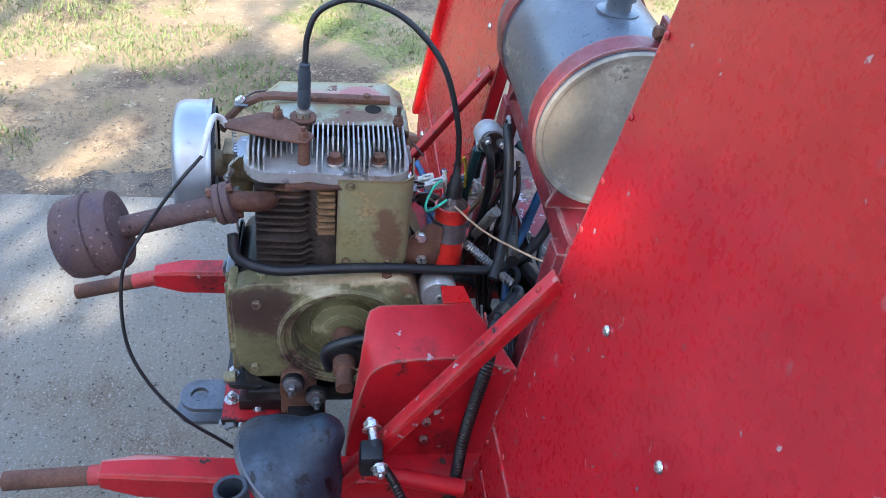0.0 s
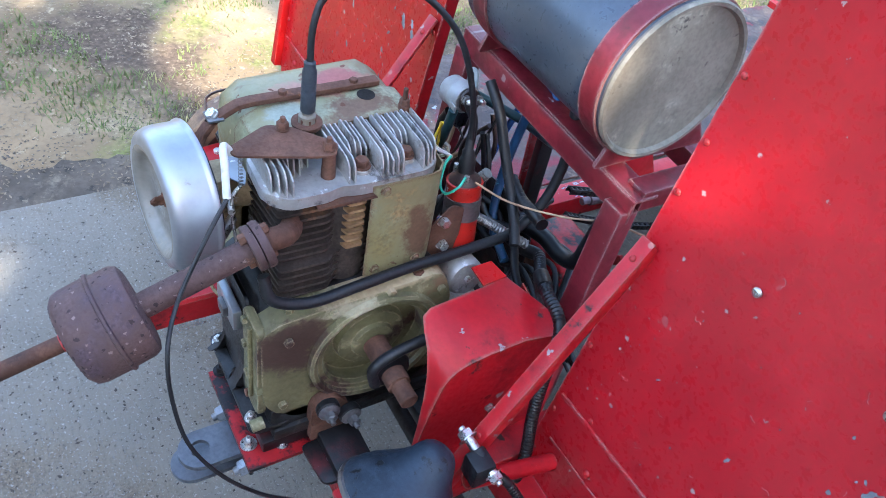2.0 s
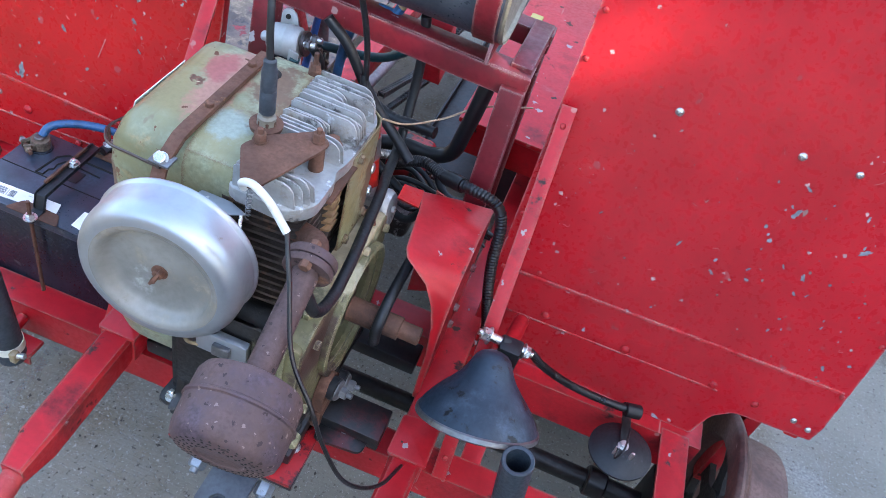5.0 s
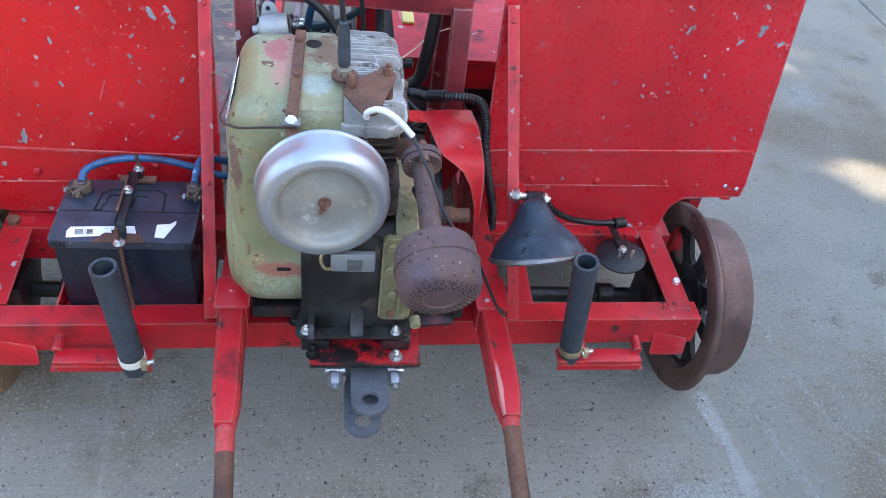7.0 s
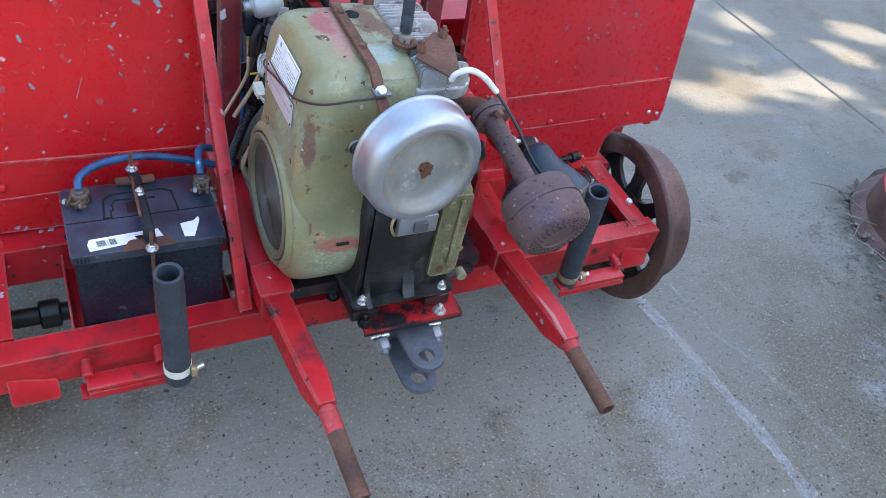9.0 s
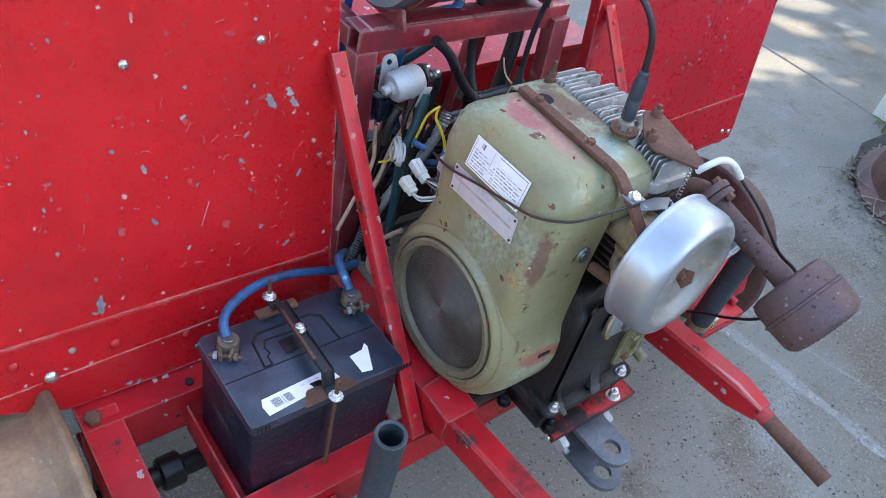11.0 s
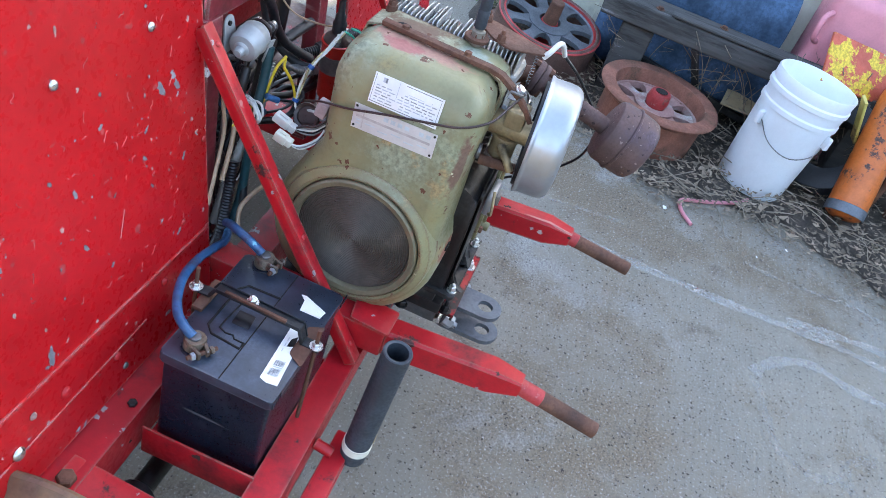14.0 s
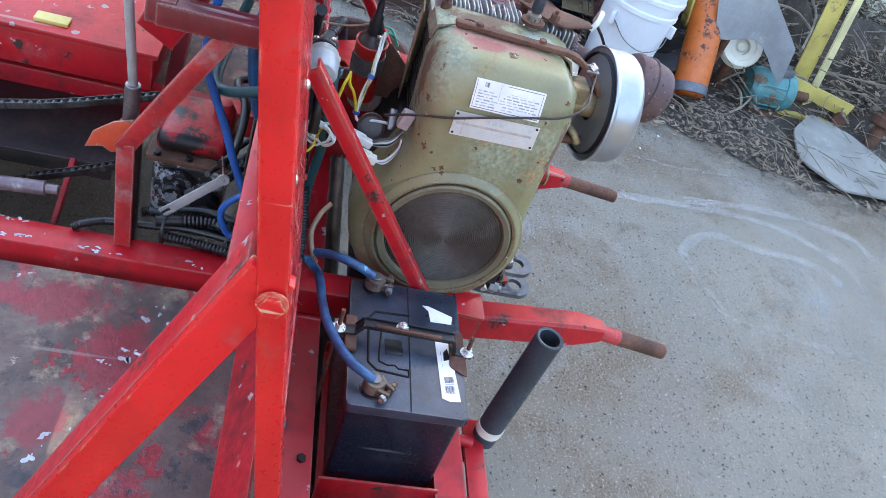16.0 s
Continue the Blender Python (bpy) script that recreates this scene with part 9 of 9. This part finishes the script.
# heap of rotted litter with dry branches against the wall
bm = bmesh.new()
bmesh.ops.create_grid(bm, x_segments=34, y_segments=60, size=0.5)
for v in bm.verts:
    fx, fy = v.co.x + 0.5, v.co.y + 0.5
    x, y = 1.95 + 0.70 * fx, -3.1 + 1.75 * fy
    h = 0.50 * min(1, fx * 1.5) * min(1, (1 - fy) * 3.5 + 0.05)
    v.co = Vector((x, y, 0.004 + h * (0.75 + 0.6 * noise.noise(Vector((x * 5, y * 5, 0)))) + 0.03 * noise.noise(Vector((x * 22, y * 22, 2)))))
solo("litter_heap", bm, M_litterdirt, "heap of rotted litter and soil against the wall", "litter heap", kind="structure")
bm = bmesh.new()
for i in range(320):
    fx, y = rng.random(), rng.uniform(-3.0, -1.35)
    x = 1.95 + 0.68 * fx
    p = Vector((x, y, 0.05 + 0.45 * min(1, fx * 1.5) * rng.uniform(0.5, 1.3)))
    a, n = rng.uniform(0, 6.28), rng.uniform(0.10, 0.42)
    d = Vector((math.cos(a), math.sin(a), rng.uniform(-0.35, 0.35))) * n
    if p.x + d.x > 2.62:
        d.x = -d.x
    tube(bm, [p, p + d * 0.5 + Vector((rng.gauss(0, 0.03), rng.gauss(0, 0.03), rng.uniform(0, 0.04))), p + d], rng.choice((0.0016, 0.0022, 0.0034, 0.006)), 5, 3)
tagged(solo("dry_branches", bm, M_twig, "tangle of dry branches on the litter heap", "branches"), kind="stuff")
noise.seed_set(3)


def grassy(r, thr=0.10):
    x, y = -1.25 - abs(r.normal(0, 2.4)), r.uniform(-4.5, 4.5)
    patch = noise.noise(Vector((x * 2.1, y * 2.1, 0.3))) + 0.5 * noise.noise(Vector((x * 4.1, y * 4.1, 1.3))) + 0.25 * noise.noise(Vector((x * 11, y * 11, 2.3)))
    if patch < -0.14 + 0.34 * r.random() + (0.25 if x > -1.65 else 0):
        return None
    return (x, y, -0.045)


scatter("heap_leaves", 2200, lambda r: (2.0 + 0.6 * (fx := r.random()), r.uniform(-3.0, -1.5), 0.06 + 0.36 * min(1, fx * 1.5) * r.uniform(0.8, 1.15)), 0.04, M_leaf, "dead leaves on the litter heap", "leaves", 0.5, 0.42, 0.02, 31)
scatter("grass", 270000, grassy, 0.023, M_grass, "short patchy dry grass", "grass", 0, 0.20, 0.0, 11, blade=True)
def littered(r):
    x, y = -1.12 - abs(r.normal(0, 1.9)), r.uniform(-4.5, 3.5)
    if noise.noise(Vector((x * 1.3, y * 1.3, 5.3))) + 0.6 * noise.noise(Vector((x * 4.5, y * 4.5, 7.3))) < 0.05:
        return None
    return (x, y, -0.045)


scatter("ground_litter", 42000, littered, 0.014, M_leafpale, "fallen leaves and bark crumbs on the dirt", "leaves", 0.3, 0.5, 0.003, 12)
def by_slab(r):
    x, y = -1.13 - abs(r.normal(0, 0.26)), r.uniform(-4.0, 3.5)
    if noise.noise(Vector((x * 2.2, y * 1.6, 9.3))) < -0.12:
        return None
    return (x, y, -0.045)


nrow = 260
verts, faces = [], []
for i in range(nrow):
    y = -4.2 + 8.0 * i / (nrow - 1)
    reach = 0.10 + 0.26 * max(0.0, 0.45 + noise.noise(Vector((3.1, y * 1.1, 0.7)))) + 0.12 * noise.noise(Vector((1.0, y * 5.0, 0.2))) + 0.05 * noise.noise(Vector((1.0, y * 17.0, 0.2)))
    for k in range(13):
        x = -1.118 - reach * k / 12
        h = 0.0035 * (1 - (k / 12) ** 2) + 0.010 * max(0.0, noise.noise(Vector((x * 14, y * 14, 0)))) * (1 - k / 12)
        verts.append((x, y, -0.0455 + h if k < 12 else -0.049))
    if i:
        faces += [((i - 1) * 13 + k, i * 13 + k, i * 13 + k + 1, (i - 1) * 13 + k + 1) for k in range(12)]
soil = bpy.data.meshes.new("mulch_strip")
soil.from_pydata(verts, [], [f[::-1] for f in faces])
soil.materials.append(M_mulch)
tagged(new("mulch_strip", soil), "dark soil strip along the slab's edge", "soil", kind="structure")
def past_strip(r):
    x, y = -1.20 - abs(r.normal(0, 0.30)), r.uniform(-4.0, 3.5)
    if noise.noise(Vector((x * 3.2, y * 2.6, 9.3))) < -0.20 + 0.3 * r.random():
        return None
    return (x, y, -0.046)


scatter("soil_crumbs", 16000, past_strip, 0.010, M_mulch, "crumbs of dark soil beside the slab", "soil", 0.2, 0.7, 0.002, 16)
scatter("edge_mulch", 9000, by_slab, 0.013, M_leafpale, "leaf crumbs on the dark soil", "mulch", 0.3, 0.35, 0.004, 15)
scatter("slab_edge_weeds", 260, lambda r: (2.62 - abs(r.normal(0, 0.05)), r.uniform(0.05, 0.62), 0.0), 0.045, M_grass, "small green weeds at the wall foot", "weeds", 0, 0.10, 0.0, 14, blade=True)

# ---------------------------------------------------------------- the tree whose crown shades the yard
def shade_tree(at, crown, radius, depth, n, seed, label, core=None, gaps=()):
    """A tree: tapered trunk, limbs reaching into the crown, and a crown of clumped leaves that faces the sun."""
    r = np.random.default_rng(seed)
    t = thing("tree", at, label, "tree", "shade trees")
    c = Vector(crown)
    bm = bmesh.new()
    fork = Vector(at).lerp(Vector((crown[0], crown[1], 0)), 0.25) + Vector((0, 0, crown[2] * 0.45))
    tube(bm, [at, Vector(at).lerp(fork, 0.5) + Vector((0.1, 0.05, 0)), fork], 0.22, 14, 6)
    part("trunk", bm, M_bark, t)
    u = SUN_DIR.orthogonal().normalized()
    v = SUN_DIR.cross(u)
    for k in range(9):
        a = 2 * math.pi * k / 9
        end = c + (u * math.cos(a) + v * math.sin(a)) * radius * 0.6
        part("limb", tube(bmesh.new(), [fork, fork.lerp(end, 0.5) + Vector((0, 0, 0.4)), end], 0.055, 8, 5), M_bark, t)
    verts, faces = [], []
    holes = [((Vector(q) - c).dot(u), (Vector(q) - c).dot(v), w) for q, w in gaps]
    U, V, D, C = np.array(u), np.array(v), np.array(SUN_DIR), np.array(c)
    while len(faces) < n:
        rr = radius * math.sqrt(r.random())
        a = r.uniform(0, 2 * math.pi)
        off = np.array([rr * math.cos(a), rr * math.sin(a)])
        keep = 0.30
        if core is not None:
            dd = math.hypot(off[0] - core[0], off[1] - core[1])
            spot = C + U * off[0] + V * off[1]
            spot = spot - D * (spot[2] / D[2])
            keep = 1.0 if dd < core[2] else 0.40 if spot[0] > 0.8 and spot[1] > -0.2 else 0.085
        if r.random() > keep:
            continue
        cc = C + U * off[0] + V * off[1] + D * r.normal(0, depth)
        m = int(r.integers(6, 22))
        for _ in range(m):
            p = cc + r.normal(0, 0.11, 3)
            pu, pv = (p - C) @ U, (p - C) @ V
            if any(math.hypot(pu - a0, pv - b0_) < w for a0, b0_, w in holes):
                continue
            x, y = r.normal(size=3), r.normal(size=3)
            x /= np.linalg.norm(x)
            y -= x * (x @ y)
            y /= np.linalg.norm(y)
            s = r.uniform(0.05, 0.10)
            k = len(verts)
            verts += [p - x * s, p - y * s * 0.42, p + x * s, p + y * s * 0.42]
            faces.append((k, k + 1, k + 2, k + 3))
    me = bpy.data.meshes.new("crown")
    me.from_pydata([tuple(q) for q in verts], [], faces)
    me.materials.append(M_crown)
    ob = new("crown", me)
    ob.parent = t
    ob.matrix_parent_inverse = Matrix.Translation(-t.location)
    return t


CROWN = Vector((0.35, 0.05, 0.45)) + SUN_DIR * 9.0
GAPS = [((0.17, 0.485, 1.05), 0.085), ((-0.9, -0.75, 0.0), 0.11), ((-0.97, -0.42, 0.0), 0.08),
        ((-0.62, -0.60, 0), 0.11), ((-0.84, -0.36, 0), 0.09), ((-0.57, -0.42, 0), 0.07), ((-1.0, -0.5, 0), 0.08), ((-0.61, 0.78, 0.437), 0.10), ((-0.44, 0.797, 0.437), 0.09),
        ((-2.24, -1.07, -0.045), 0.3), ((-1.5, -0.6, -0.045), 0.12), ((-2.43, -0.47, -0.045), 0.25), ((-2.5, 0.1, -0.045), 0.2), ((-1.31, -0.71, -0.045), 0.1)]
GAPS += [((x, y, 0), 0.13) for x, y in ((1.95, 1.14), (2.28, 1.19), (2.97, 1.40), (2.67, 1.70), (3.36, 1.54), (2.6, 1.15))]
gap_rng = random.Random(5)
GAPS += [((gap_rng.uniform(-5.2, -1.7), gap_rng.uniform(-3.0, 3.6), -0.045), gap_rng.uniform(0.10, 0.34)) for _ in range(28)]
shade_tree((CROWN.x + 1.5, CROWN.y - 3.6, -0.045), CROWN, 5.2, 0.6, 80000, 21, "leafy tree with a broad crown shading the yard", (0.0, 0.0, 1.6), GAPS)

# plain unseen walls added to close the yard and block low sky
M_skyblock = surf("sky_block_brown", (0.16, 0.13, 0.10), 0.25, 0.85, 0, 1.2, 30, 0.3, stretch=(6, 6, 0.6))
for nm, lo, hi in (("unseen_wall_north", (-13, 11.0, -0.045), (13, 11.2, 4.2)), ("unseen_wall_south", (-13, -9.2, -0.045), (13, -9.0, 3.4)), ("unseen_wall_west", (-13.2, -9, -0.045), (-13.0, 11, 3.6)), ("unseen_wall_far_east", (9.0, -9, -0.045), (9.2, 11, 3.0))):
    solo(nm, box(bmesh.new(), lo, hi), M_skyblock, "plain brown wall added out of view to block low sky", "wall", kind="structure")
